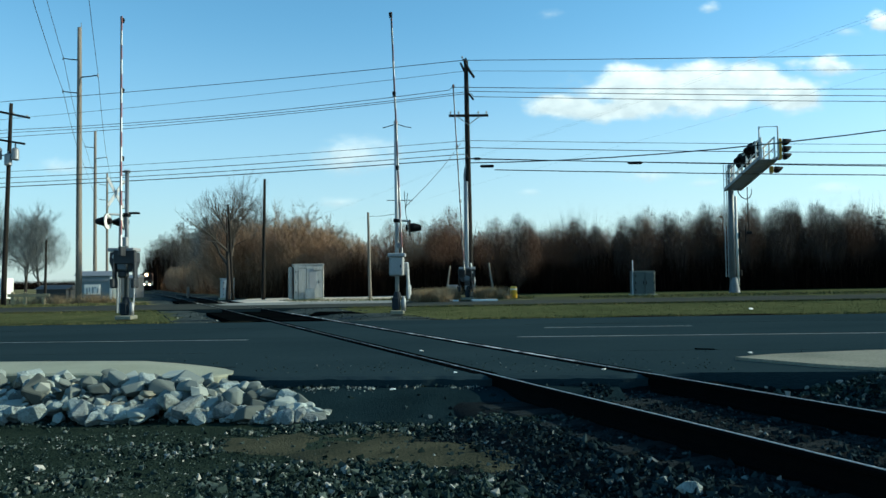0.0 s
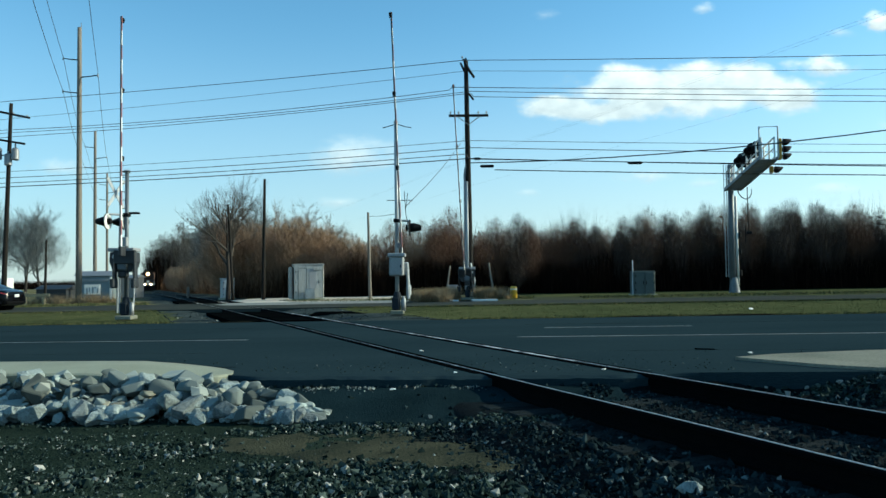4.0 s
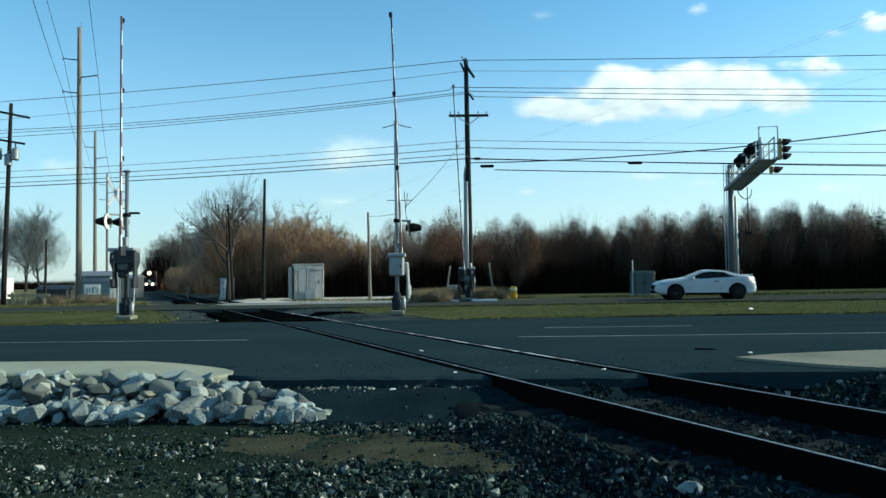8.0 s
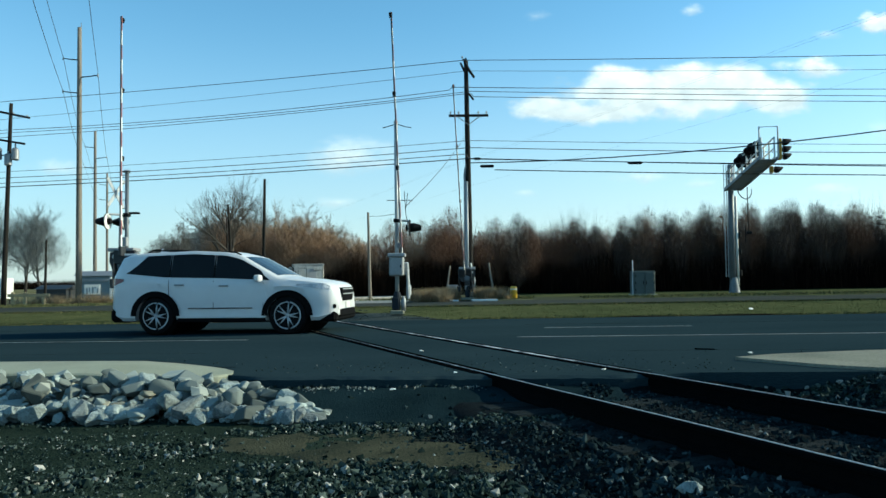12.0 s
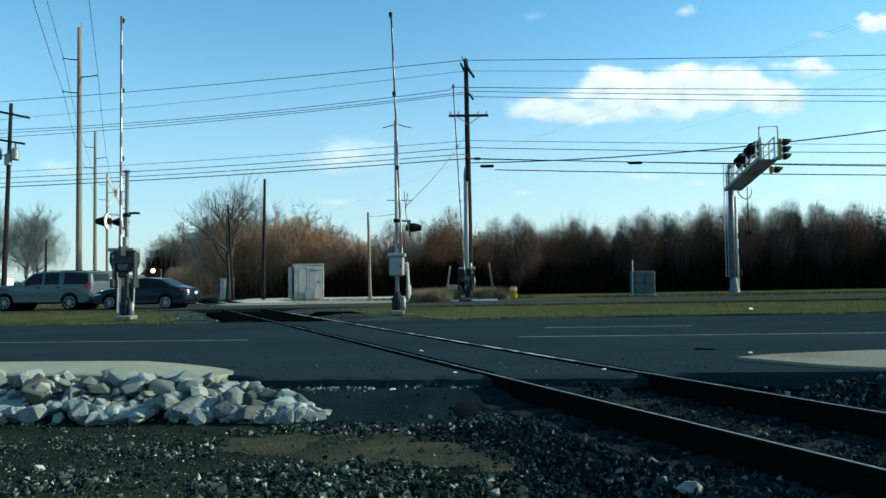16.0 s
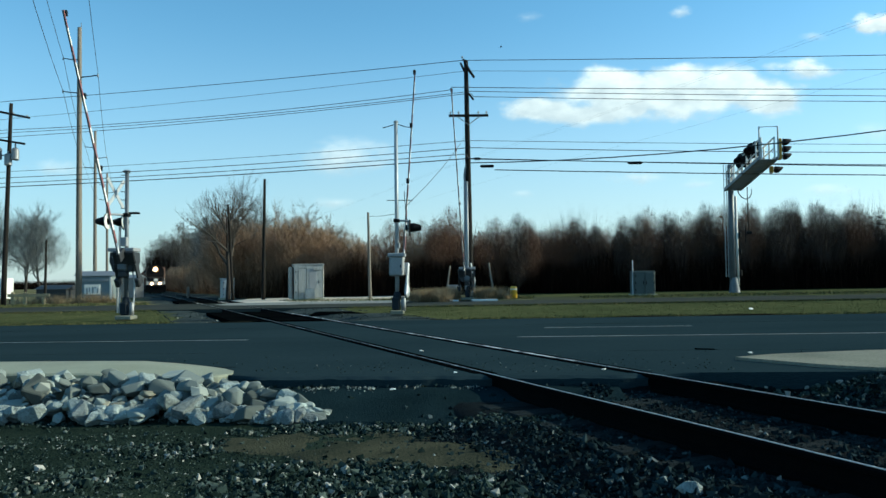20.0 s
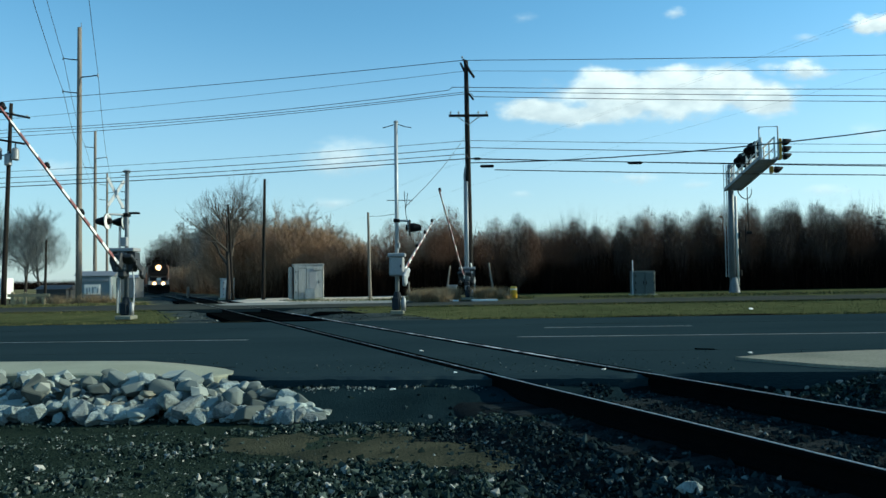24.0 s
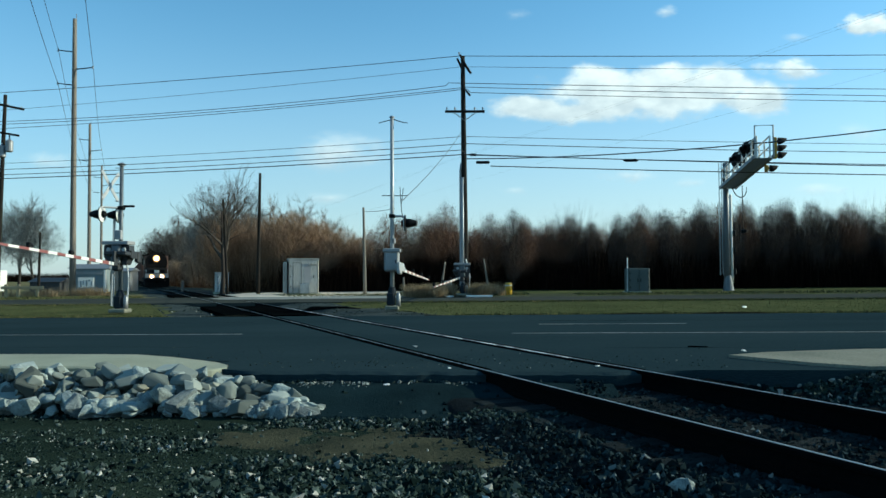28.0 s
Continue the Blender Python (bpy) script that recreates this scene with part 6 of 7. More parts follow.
for cx, cy, w, n in ((-0.75, 36.5, 0.9, 4200), (-0.3, 37.2, 0.7, 2600), (0.5, 39.2, 0.8, 2600), (2.15, 38.6, 0.6, 3000), (1.75, 38.4, 0.5, 900), (2.9, 40.4, 0.7, 900), (-24.5, 50.5, 2.6, 1500), (-28, 52, 3, 900)):
    for _ in range(7):
        qx, qy = rr0.gauss(cx, w * 0.42), rr0.gauss(cy, 0.3)
        tufts += [(rr0.gauss(qx, w * 0.14), rr0.gauss(qy, 0.16)) for _ in range(n // 7)]
blades("dry_grass", tufts, STRAW_MAT, "tufts of tall dry straw-coloured grass round the poles", 0.2, 0.8, 0.012, 0.42, 12)
far_spots = [(rr0.uniform(-520, 420), rr0.uniform(380, 420), rr0.uniform(0.8, 1.1)) for _ in range(40000)]
twig_mass("far_woods", [(x, y, k) for x, y, k in far_spots if x < -140 or x > -120], UNDER, "distant line of bare woods on the horizon", 3.6, 5.2, 0.10, 14, 0.3)


# ---- vehicles ----
def interp(tab, x):
    for (x0, y0), (x1, y1) in zip(tab, tab[1:]):
        if x <= x1:
            return y0 + (y1 - y0) * max(0.0, (x - x0) / (x1 - x0))
    return tab[-1][1]


def paint(name, col, rough=0.28, metal=0.35):
    return mat(name, col, tuple(c * 0.85 for c in col), rough, metal, scale=1.2, fine=6, contrast=0.8, spec=0.4 if max(col) > 0.05 else 0.14)


DARKRED = mat("tail_lens", (0.14, 0.012, 0.014), (0.09, 0.008, 0.01), 0.25, scale=4, fine=20)


def vehicle(name, label, category, spec):
    """A road vehicle heading along +x, standing on z = 0. spec gives its side profile and sizes."""
    L, W = spec["L"], spec["W"]
    top, belt = spec["top"], spec["belt"]
    wr, xw = spec["wheel_r"], spec["axles"]
    z0 = spec.get("sill", 0.24)
    body_m = spec["paint"]
    th = thing(name, Matrix.Identity(4), label, category)

    def half(x):
        u = abs(x) / (L / 2)
        end = max(0.0, 1 - (L / 2 - abs(x)) / 0.16)
        return W / 2 * (1 - 0.15 * max(0.0, (u - 0.72) / 0.28) ** 2.2) * (1 - 0.14 * end * end)

    def bottom(x):
        z = z0 + 0.10 * max(0.0, (abs(x) / (L / 2) - 0.86) / 0.14)
        for a in xw:
            q = (wr * 1.16) ** 2 - (x - a) ** 2
            if q > 0:
                z = max(z, wr + math.sqrt(q) * 0.97)
        return z

    def section(x):
        zb, zl, zt, h = bottom(x), interp(belt, x), interp(top, x), half(x)
        zl = min(zl, zt - 0.015)
        hr = max(h * 0.5, h * 0.985 - spec.get("tumble", 0.34) * max(0.0, zt - zl - 0.02) - 0.03)
        zm = zb + (zl - zb) * 0.70
        return [(h * 0.92, zb), (h * 0.985, zb + min(0.07, (zl - zb) * .15)), (h * 0.972, zb + (zl - zb) * 0.42), (h, zm), (h * 0.955, zl), (hr, zt - min(0.07, (zt - zl) * 0.5)), (hr * 0.93, zt - 0.018), (hr * 0.55, zt), (0.0, zt + 0.008)], zb

    cuts = sorted(set([-L / 2 + L * i / 56 for i in range(57)] + [e * (L / 2 - q) for e in (-1, 1) for q in (0.015, 0.035, 0.055, 0.11, 0.14)] + [a + wr * 1.16 * q for a in xw for q in (-1, -.97, -.85, -.6, -.3, 0, .3, .6, .85, .97, 1)]))
    g = Geo()
    rings = []
    for x in cuts:
        s, zb = section(x)
        ring = [(x, y, z) for y, z in s] + [(x, -y, z) for y, z in s[-2::-1]]
        rings.append(ring)
    n = len(rings[0])
    for r in rings:
        g.v += r
    for i in range(len(rings) - 1):
        for k in range(n):
            g.f.append((i * n + k, i * n + (k + 1) % n, (i + 1) * n + (k + 1) % n, (i + 1) * n + k))
    g.f += [tuple(range(n)), tuple(range((len(rings) - 1) * n, len(rings) * n))[::-1]]
    me = mesh_of("body", g, body_m, True)
    bm = bmesh.new()
    bm.from_mesh(me)
    for e in bm.edges:
        e.smooth = len(e.link_faces) == 2 and e.calc_face_angle(0) < radians(38)
    bm.to_mesh(me)
    bm.free()
    part("body", me, None, th, spec["body_label"])

    def side_y(x, z):
        s, _ = section(x)
        for (y0, za), (y1, zb2) in zip(s[3:], s[4:]):
            if za <= z <= zb2 + 1e-6:
                return y0 + (y1 - y0) * (z - za) / max(zb2 - za, 1e-6)
        return s[5][0]

    # side windows, one a pane
    for x0, x1, front, back in spec["windows"]:
        for sd in (-1, 1):
            wg = Geo()
            xs2 = sorted({x0, x0 + front, x1 - back, x1} | {x0 + (x1 - x0) * i / 10 for i in range(1, 10)})
            m = len(xs2) - 1
            for x in xs2:
                lo, hi = interp(belt, x) + 0.03, interp(top, x) - 0.085
                cutq = min(1.0, (x - x0) / max(front, 1e-3), (x1 - x) / max(back, 1e-3))
                hi = lo + max(0.01, (hi - lo)) * max(0.04, cutq)
                for z in (lo, hi):
                    wg.v.append((x, sd * (side_y(x, z) + 0.006), z))
            wg.f = [(2 * i, 2 * i + 2, 2 * i + 3, 2 * i + 1) for i in range(m)]
            part("side_window", wg, GLASS, th, "dark tinted side window")
    for x0, x1 in spec.get("pillars", ()):
        for sd in (-1, 1):
            pg = Geo()
            for x in (x0, x1):
                for z in (interp(belt, x) + 0.03, interp(top, x) - 0.085):
                    pg.v.append((x, sd * (side_y(x, z) + 0.007), z))
            pg.f = [(0, 2, 3, 1)]
            part("pillar_trim", pg, PLASTIC, th, "black pillar trim")
    # windscreen and rear window
    for nm, (x0, x1) in (("windscreen", spec["screen"]), ("rear_window", spec["rear"])):
        wg = Geo()
        m = 6
        for i in range(m + 1):
            x = x0 + (x1 - x0) * i / m
            s, _ = section(x)
            for k in (-1, -0.6, 0, 0.6, 1):
                y = s[6][0] * 0.94 * k
                z = interp([(0, s[8][1]), (s[7][0], s[7][1]), (s[6][0], s[6][1])], abs(y))
                wg.v.append((x, y, z + 0.007))
        wg.f = [(5 * i + k, 5 * i + 5 + k, 5 * i + 6 + k, 5 * i + 1 + k) for i in range(m) for k in range(4)]
        part(nm, wg, GLASS, th, "dark glass")
    # doors: seams, handles, sills, mirrors
    for x in spec["seams"]:
        for sd in (-1, 1):
            sg2 = Geo()
            zs = [bottom(x) + 0.06, bottom(x) + 0.3, interp(belt, x) - 0.03]
            for z in zs:
                hh = interp([(q[1], q[0]) for q in section(x)[0][:5]], z) + 0.003
                sg2.v += [(x - 0.006, sd * hh, z), (x + 0.006, sd * hh, z)]
            sg2.f = [(0, 1, 3, 2), (2, 3, 5, 4)]
            part("door_seam", sg2, PLASTIC, th)
    for x in spec["handles"]:
        for sd in (-1, 1):
            part("door_handle", Geo().box((x, sd * (half(x) + 0.008), interp(belt, x) - 0.12), (0.2, 0.035, 0.035), None, 0.012), spec.get("trim", PLASTIC), th)
    for sd in (-1, 1):
        xm = spec["mirror"]
        part("mirror", Geo().box((xm, sd * (half(xm) + 0.09), interp(belt, xm) + 0.06), (0.12, 0.22, 0.14), None, 0.04), spec.get("mirror_mat", body_m), th)
        part("sill", Geo().box(((xw[0] + xw[1]) / 2, sd * (W / 2 * 0.955), z0 + 0.02), (xw[1] - xw[0] - wr * 2.4, 0.05, 0.09), None, 0.02), PLASTIC, th, "black sill trim")
        # lamps lie in the skin of the body and wrap round its corners
        for nm, xa, xb, zc, hh2, mt2, lb in (("headlight", L / 2 - spec.get("lamp_l", 0.55), L / 2 - 0.02, spec["lamp_z"], 0.075, LENS_CLEAR, "clear headlight"),
                                             ("tail_lamp", -L / 2 + 0.02, -L / 2 + 0.36, spec["tail_z"], spec.get("tail_h", 0.15) / 2, DARKRED, "dark red tail lamp")):
            lg = Geo()
            for i in range(7):
                x = xa + (xb - xa) * i / 6
                s, _ = section(x)
                tipq = (1 - i / 6) if xa > 0 else i / 6
                grow = 1 - 0.75 * tipq
                for z in (zc - hh2 * grow + 0.05 * tipq, zc + hh2 * grow + 0.05 * tipq):
                    z = min(z, s[5][1] - 0.005)
                    lg.v.append((x, sd * (interp([(q[1], q[0]) for q in s[:6]], z) + 0.008), z))
            lg.f = [(2 * i, 2 * i + 2, 2 * i + 3, 2 * i + 1) for i in range(6)]
            part(nm, lg, mt2, th, lb)
    hw = half(L / 2 - 0.02)
    if spec.get("big_face"):
        gr = Geo()
        for x in (L / 2 - 0.06, L / 2 + 0.012):
            gr.v += [(x, -0.40, 0.66), (x, 0.40, 0.66), (x, 0.52, 0.84), (x, 0.47, 0.93), (x, -0.47, 0.93), (x, -0.52, 0.84)]
        gr.f = [tuple(range(6))[::-1], tuple(range(6, 12))] + [(i, (i + 1) % 6, 6 + (i + 1) % 6, 6 + i) for i in range(6)]
        grille = part("grille", gr, PLASTIC, th, "large black grille")
        for z in (0.90, 0.80):
            part("grille_bar", Geo().box((L / 2 + 0.016, 0, z), (0.02, 0.86, 0.022), None, 0.006), ALU, grille, "chrome grille bar")
        part("intake", Geo().box((L / 2 - 0.02, 0, 0.42), (0.08, 1.25, 0.15), None, 0.03), PLASTIC, th, "black lower intake")
        part("front_plate", Geo().box((L / 2 + 0.012, 0, 0.57), (0.02, 0.31, 0.13), None, 0.004), PLATE, th, "blank plate")
        for sd in (-1, 1):
            part("fog_lamp", Geo().box((L / 2 - 0.075, sd * 0.74, 0.56), (0.07, 0.16, 0.09), None, 0.02), PLASTIC, th, "dark fog lamp recess")
    else:
        part("grille", Geo().box((L / 2 - 0.005, 0, spec["lamp_z"] - 0.12), (0.03, hw * 1.1, 0.2), None, 0.01), PLASTIC, th, "black grille")
    for sd in (() if spec.get("big_face") else (-1, 1)):
        part("front_lamp", Geo().box((L / 2 - 0.005, sd * hw * 0.74, spec["lamp_z"] - 0.06), (0.03, hw * 0.36, 0.1), None, 0.01), LENS_CLEAR, th, "clear headlight")
    part("front_bumper", Geo().box((L / 2 - 0.05, 0, z0 + 0.12), (0.12, hw * 1.7, 0.14), None, 0.04), PLASTIC, th, "lower bumper trim")
    part("rear_bumper", Geo().box((-L / 2 + 0.05, 0, z0 + 0.16), (0.14, W * 0.76, 0.14), None, 0.04), PLASTIC, th)
    if spec.get("arches"):
        part("rear_valance", Geo().box((-L / 2 + 0.27, 0, z0 + 0.12), (0.5, W * 0.9, 0.3), None, 0.08), PLASTIC, th, "black lower rear bumper")
        part("front_valance", Geo().box((L / 2 - 0.27, 0, z0 + 0.07), (0.5, W * 0.9, 0.2), None, 0.07), PLASTIC, th, "black lower front bumper")
        part("spoiler", Geo().box((-L / 2 + 0.34, 0, interp(top, -L / 2 + 0.42) + 0.01), (0.3, W * 0.64, 0.045), None, 0.015), body_m, th, "roof spoiler")
        part("aerial", Geo().add([(-1.75, -0.03, 1.70), (-1.75, 0.03, 1.70), (-1.5, 0, 1.72), (-1.72, 0, 1.82)], [(0, 1, 3), (1, 2, 3), (2, 0, 3), (0, 2, 1)]), body_m, th)
    part("plate", Geo().box((-L / 2 - 0.02, 0, z0 + 0.5), (0.02, 0.32, 0.14), None, 0.004), PLATE, th, "blank plate")
    part("underbody", Geo().box((0, 0, z0 + 0.07), (L * 0.86, W * 0.62, 0.16), None, 0.02), PLASTIC, th, "dark underbody")
    if spec.get("rack"):
        for sd in (-1, 1):
            x0, x1 = spec["rack"]
            part("roof_rail", Geo().tube([(x0, sd * W * 0.33, interp(top, x0) - 0.01), (x0 + .12, sd * W * 0.33, interp(top, x0) + 0.05), (x1 - .12, sd * W * 0.33, interp(top, x1) + 0.05), (x1, sd * W * 0.33, interp(top, x1) - 0.01)], 0.018, 6), spec.get("rack_mat", GALV), th, "roof rail")
    # flat black rings draw the shade of the wheel arches on the body
    if spec.get("arches"):
        for a in xw:
            for sd in (-1, 1):
                ag = Geo()
                for i in range(17):
                    q = math.pi * i / 16
                    for rad2 in (1.06, 1.38):
                        x, z = a + wr * rad2 * math.cos(q), wr + wr * rad2 * 0.97 * math.sin(q)
                        ag.v.append((x, sd * (half(x) + 0.014), max(z, z0 + 0.02)))
                ag.f = [(2 * i, 2 * i + 1, 2 * i + 3, 2 * i + 2) for i in range(16)]
                part("arch_trim", ag, PLASTIC, th, "black ring drawing the shade in the wheel arch")
    for a in xw:
        part("wheel_well", Geo().tube([(a, -W * 0.42, wr), (a, W * 0.42, wr)], wr * 1.13, 20), PLASTIC, th, "dark wheel well")
    if spec.get("wing"):
        part("rear_wing", Geo().box((-L / 2 + 0.2, 0, 1.05), (0.16, W * 0.74, 0.035), Matrix.Rotation(radians(8), 3, "Y"), 0.012), body_m, th, "white rear wing")
        for sd in (-1, 1):
            part("wing_end", Geo().box((-L / 2 + 0.21, sd * W * 0.36, 1.02), (0.12, 0.03, 0.08), None, 0.01), body_m, th)
    if spec.get("moulding"):
        for sd in (-1, 1):
            part("side_moulding", Geo().box((0.02, sd * (W / 2 - 0.012), 0.54), (1.35, 0.03, 0.018), None, 0.006), PLASTIC, th, "thin dark door moulding")
    # wheels
    tg = Geo().tube([(0, -0.10, 0), (0, -0.11, 0), (0, -0.075, 0), (0, 0.075, 0), (0, 0.11, 0), (0, 0.10, 0)], [wr * 0.72, wr * 0.92, wr, wr, wr * 0.92, wr * 0.72], 28, cap=False)
    tm = mesh_of("tyre", tg, TYRE, True)
    rg = Geo().tube([(0, -0.09, 0), (0, -0.075, 0), (0, 0.02, 0)], [wr * 0.74, wr * 0.68, wr * 0.6], 28, cap=False).disc((0, -0.085, 0), (0, -1, 0), wr * 0.16, 0.04, 12)
    ring = [(wr * 0.70 * math.cos(2 * math.pi * k / 24), -0.092, wr * 0.70 * math.sin(2 * math.pi * k / 24)) for k in range(25)]
    rg.tube(ring, 0.024, 5, cap=False)
    pairs, spread = spec.get("spokes", (7, 0.13))
    for k in range(pairs):
        for da in (-spread, spread):
            a = 2 * math.pi * k / pairs
            c, s2 = math.cos(a + da), math.sin(a + da)
            rg.tube([(wr * 0.1 * math.cos(a), -0.09, wr * 0.1 * math.sin(a)), (wr * 0.4 * c, -0.094, wr * 0.4 * s2), (wr * 0.7 * c, -0.084, wr * 0.7 * s2)], [0.026, 0.02, 0.024], 6)
    rm = mesh_of("rim", rg, spec.get("rim", RIM), True)
    bm_ = mesh_of("brake_disc", Geo().disc((0, -0.01, 0), (0, -1, 0), wr * 0.66, 0.03, 20), PLASTIC)
    for a in xw:
        for sd in (-1, 1):
            wh = part("wheel", tm, None, th, "", at=Matrix.Translation((a, sd * (W / 2 - 0.125), wr)) @ Matrix.Rotation(0 if sd < 0 else math.pi, 4, "Z"))
            part("rim", rm, None, wh, "alloy wheel")
            part("brake_disc", bm_, None, wh)
    return th


SEDAN_BLACK = dict(L=4.85, W=1.82, wheel_r=0.33, axles=(-1.42, 1.38), lamp_z=0.68, tail_z=0.86, paint=paint("black_car_paint", (0.0022, 0.0025, 0.0034), 0.2, 0.0), body_label="glossy black body",
                   top=[(-2.43, 0.62), (-2.40, 0.92), (-2.05, 1.02), (-1.75, 1.08), (-0.9, 1.38), (-0.3, 1.44), (0.1, 1.41), (1.05, 1.02), (1.6, 0.95), (2.15, 0.84), (2.36, 0.72), (2.43, 0.5)],
                   belt=[(-2.43, 0.60), (-2.1, 0.96), (0.0, 0.93), (1.1, 0.90), (2.42, 0.54)], windows=[(-1.6, -0.62, 0.2, 0.02), (-0.56, 0.85, 0.02, 0.2)], screen=(0.12, 1.0), rear=(-1.75, -0.95),
                   seams=(-0.58, 0.78, -1.35), handles=(-0.85, 0.3 - 0.5), mirror=0.72)
COUPE_WHITE = dict(L=4.24, W=1.78, wheel_r=0.325, axles=(-1.28, 1.29), lamp_z=0.66, tail_z=0.84, paint=paint("white_car_paint", (0.46, 0.48, 0.50), 0.3, 0.0), body_label="glossy white body", rim=RIMDARK, wing=True,
                   top=[(-2.12, 0.6), (-2.08, 0.98), (-1.85, 1.02), (-1.5, 1.06), (-0.75, 1.26), (-0.2, 1.29), (0.1, 1.26), (0.85, 0.95), (1.5, 0.88), (1.9, 0.80), (2.06, 0.68), (2.12, 0.46)],
                   belt=[(-2.12, 0.58), (-1.7, 0.97), (0.0, 0.88), (0.9, 0.86), (1.9, 0.74), (2.12, 0.44)], windows=[(-1.3, 0.72, 0.55, 0.3)], screen=(0.12, 0.82), rear=(-1.5, -0.8),
                   seams=(-0.6, 0.72), handles=(-0.4,), mirror=0.6)
SUV_WHITE = dict(L=4.86, W=1.93, wheel_r=0.385, axles=(-1.36, 1.43), lamp_z=0.95, tail_z=1.08, tail_h=0.2, sill=0.28, paint=paint("pearl_car_paint", (0.60, 0.61, 0.62), 0.25, 0.0), body_label="glossy white body", arches=True, rack=(-1.7, 0.35), rack_mat=PLASTIC, tumble=0.24, big_face=True, lamp_l=0.82, trim=GREYBOX, moulding=True, spokes=(5, 0.2),
                 top=[(-2.43, 0.6), (-2.42, 1.0), (-2.37, 1.22), (-2.17, 1.61), (-1.95, 1.68), (-1.6, 1.71), (-0.6, 1.74), (0.1, 1.70), (0.42, 1.62), (1.24, 1.17), (1.9, 1.10), (2.22, 1.05), (2.36, 0.98), (2.42, 0.86), (2.43, 0.6)],
                 belt=[(-2.43, 0.58), (-2.36, 1.18), (-2.1, 1.24), (-1.2, 1.15), (0.0, 1.12), (1.2, 1.06), (2.2, 0.99), (2.40, 0.82), (2.43, 0.58)], windows=[(-2.02, -1.09, 0.42, 0.01), (-1.06, -0.14, 0.01, 0.01), (-0.11, 1.05, 0.01, 0.2)], pillars=[(-1.09, -1.06), (-0.14, -0.11)], screen=(0.48, 1.18), rear=(-2.34, -2.2),
                 seams=(-0.13, 0.92, -1.08), handles=(-0.85, 0.1), mirror=0.86)
SUV_GREY = dict(L=5.34, W=1.98, wheel_r=0.385, axles=(-1.6, 1.68), lamp_z=0.98, tail_z=1.12, tail_h=0.4, sill=0.34, paint=paint("silver_car_paint", (0.075, 0.108, 0.122), 0.3, 0.25), body_label="silver grey body with dark lower trim", rack=(-2.2, 0.0), rack_mat=PLASTIC, tumble=0.17, arches=False,
                top=[(-2.67, 0.62), (-2.66, 1.2), (-2.56, 1.74), (-2.45, 1.82), (-1.5, 1.86), (-0.2, 1.85), (0.3, 1.80), (0.98, 1.30), (1.3, 1.24), (2.42, 1.15), (2.59, 1.06), (2.66, 0.9), (2.67, 0.6)],
                belt=[(-2.67, 0.6), (-2.62, 1.2), (0.0, 1.2), (1.0, 1.17), (2.42, 1.06), (2.64, 0.86), (2.67, 0.58)], windows=[(-2.5, -1.28, 0.08, 0.03), (-1.05, -0.3, 0.03, 0.03), (-0.2, 0.85, 0.02, 0.35)], screen=(0.34, 0.94), rear=(-2.63, -2.5),
                seams=(-0.3, 0.82, -1.3), handles=(-1.05, -0.05), mirror=0.66)
SEDAN_BLUE = dict(L=4.75, W=1.8, wheel_r=0.32, axles=(-1.33, 1.38), lamp_z=0.66, tail_z=0.86, paint=paint("slate_car_paint", (0.010, 0.018, 0.032), 0.18, 0.0), body_label="dark slate blue body",
                  top=[(-2.38, 0.6), (-2.35, 0.95), (-1.8, 1.04), (-1.62, 1.08), (-0.95, 1.40), (-0.3, 1.46), (0.05, 1.43), (0.95, 1.02), (1.5, 0.94), (2.1, 0.82), (2.32, 0.70), (2.38, 0.48)],
                  belt=[(-2.38, 0.58), (-2.0, 0.95), (0.0, 0.92), (1.0, 0.90), (2.37, 0.5)], windows=[(-1.55, -0.62, 0.2, 0.02), (-0.56, 0.8, 0.02, 0.2)], screen=(0.08, 0.9), rear=(-1.62, -1.0),
                  seams=(-0.58, 0.72, -1.28), handles=(-0.82, 0.1), mirror=0.66)
VAN_DARK = dict(L=5.1, W=1.95, wheel_r=0.34, axles=(-1.42, 1.55), lamp_z=0.8, tail_z=1.1, tail_h=0.35, paint=paint("navy_car_paint", (0.002, 0.0032, 0.008), 0.2, 0.0), body_label="dark navy body", rack=(-2.0, -0.3), rack_mat=PLASTIC, tumble=0.24,
                top=[(-2.55, 0.6), (-2.54, 1.05), (-2.47, 1.38), (-2.3, 1.69), (-1.7, 1.75), (-0.2, 1.77), (0.35, 1.70), (0.75, 1.52), (1.65, 1.06), (2.2, 0.88), (2.5, 0.72), (2.55, 0.5)],
                belt=[(-2.55, 0.58), (-2.4, 1.08), (0.0, 1.06), (1.6, 0.98), (2.55, 0.48)], windows=[(-2.3, -1.16, 0.3, 0.02), (-1.12, -0.1, 0.03, 0.03), (-0.02, 1.45, 0.02, 0.25)], screen=(0.68, 1.62), rear=(-2.5, -2.26),
                seams=(-0.06, 1.2, -1.16), handles=(-0.9, 0.15), mirror=1.12)

car_a = vehicle("sedan", "glossy black sedan driving on the far carriageway", "car", SEDAN_BLACK)
car_b = vehicle("coupe", "white sports coupe driving on the far carriageway", "car", COUPE_WHITE)
car_c = vehicle("suv", "white sport utility vehicle driving on the near carriageway", "car", SUV_WHITE)
car_d = vehicle("suv", "silver grey full-size utility wagon on the far carriageway", "car", SUV_GREY)
car_e = vehicle("sedan", "dark slate blue sedan driving on the far carriageway", "car", SEDAN_BLUE)
car_f = vehicle("minivan", "dark navy minivan driving on the far carriageway", "car", VAN_DARK)


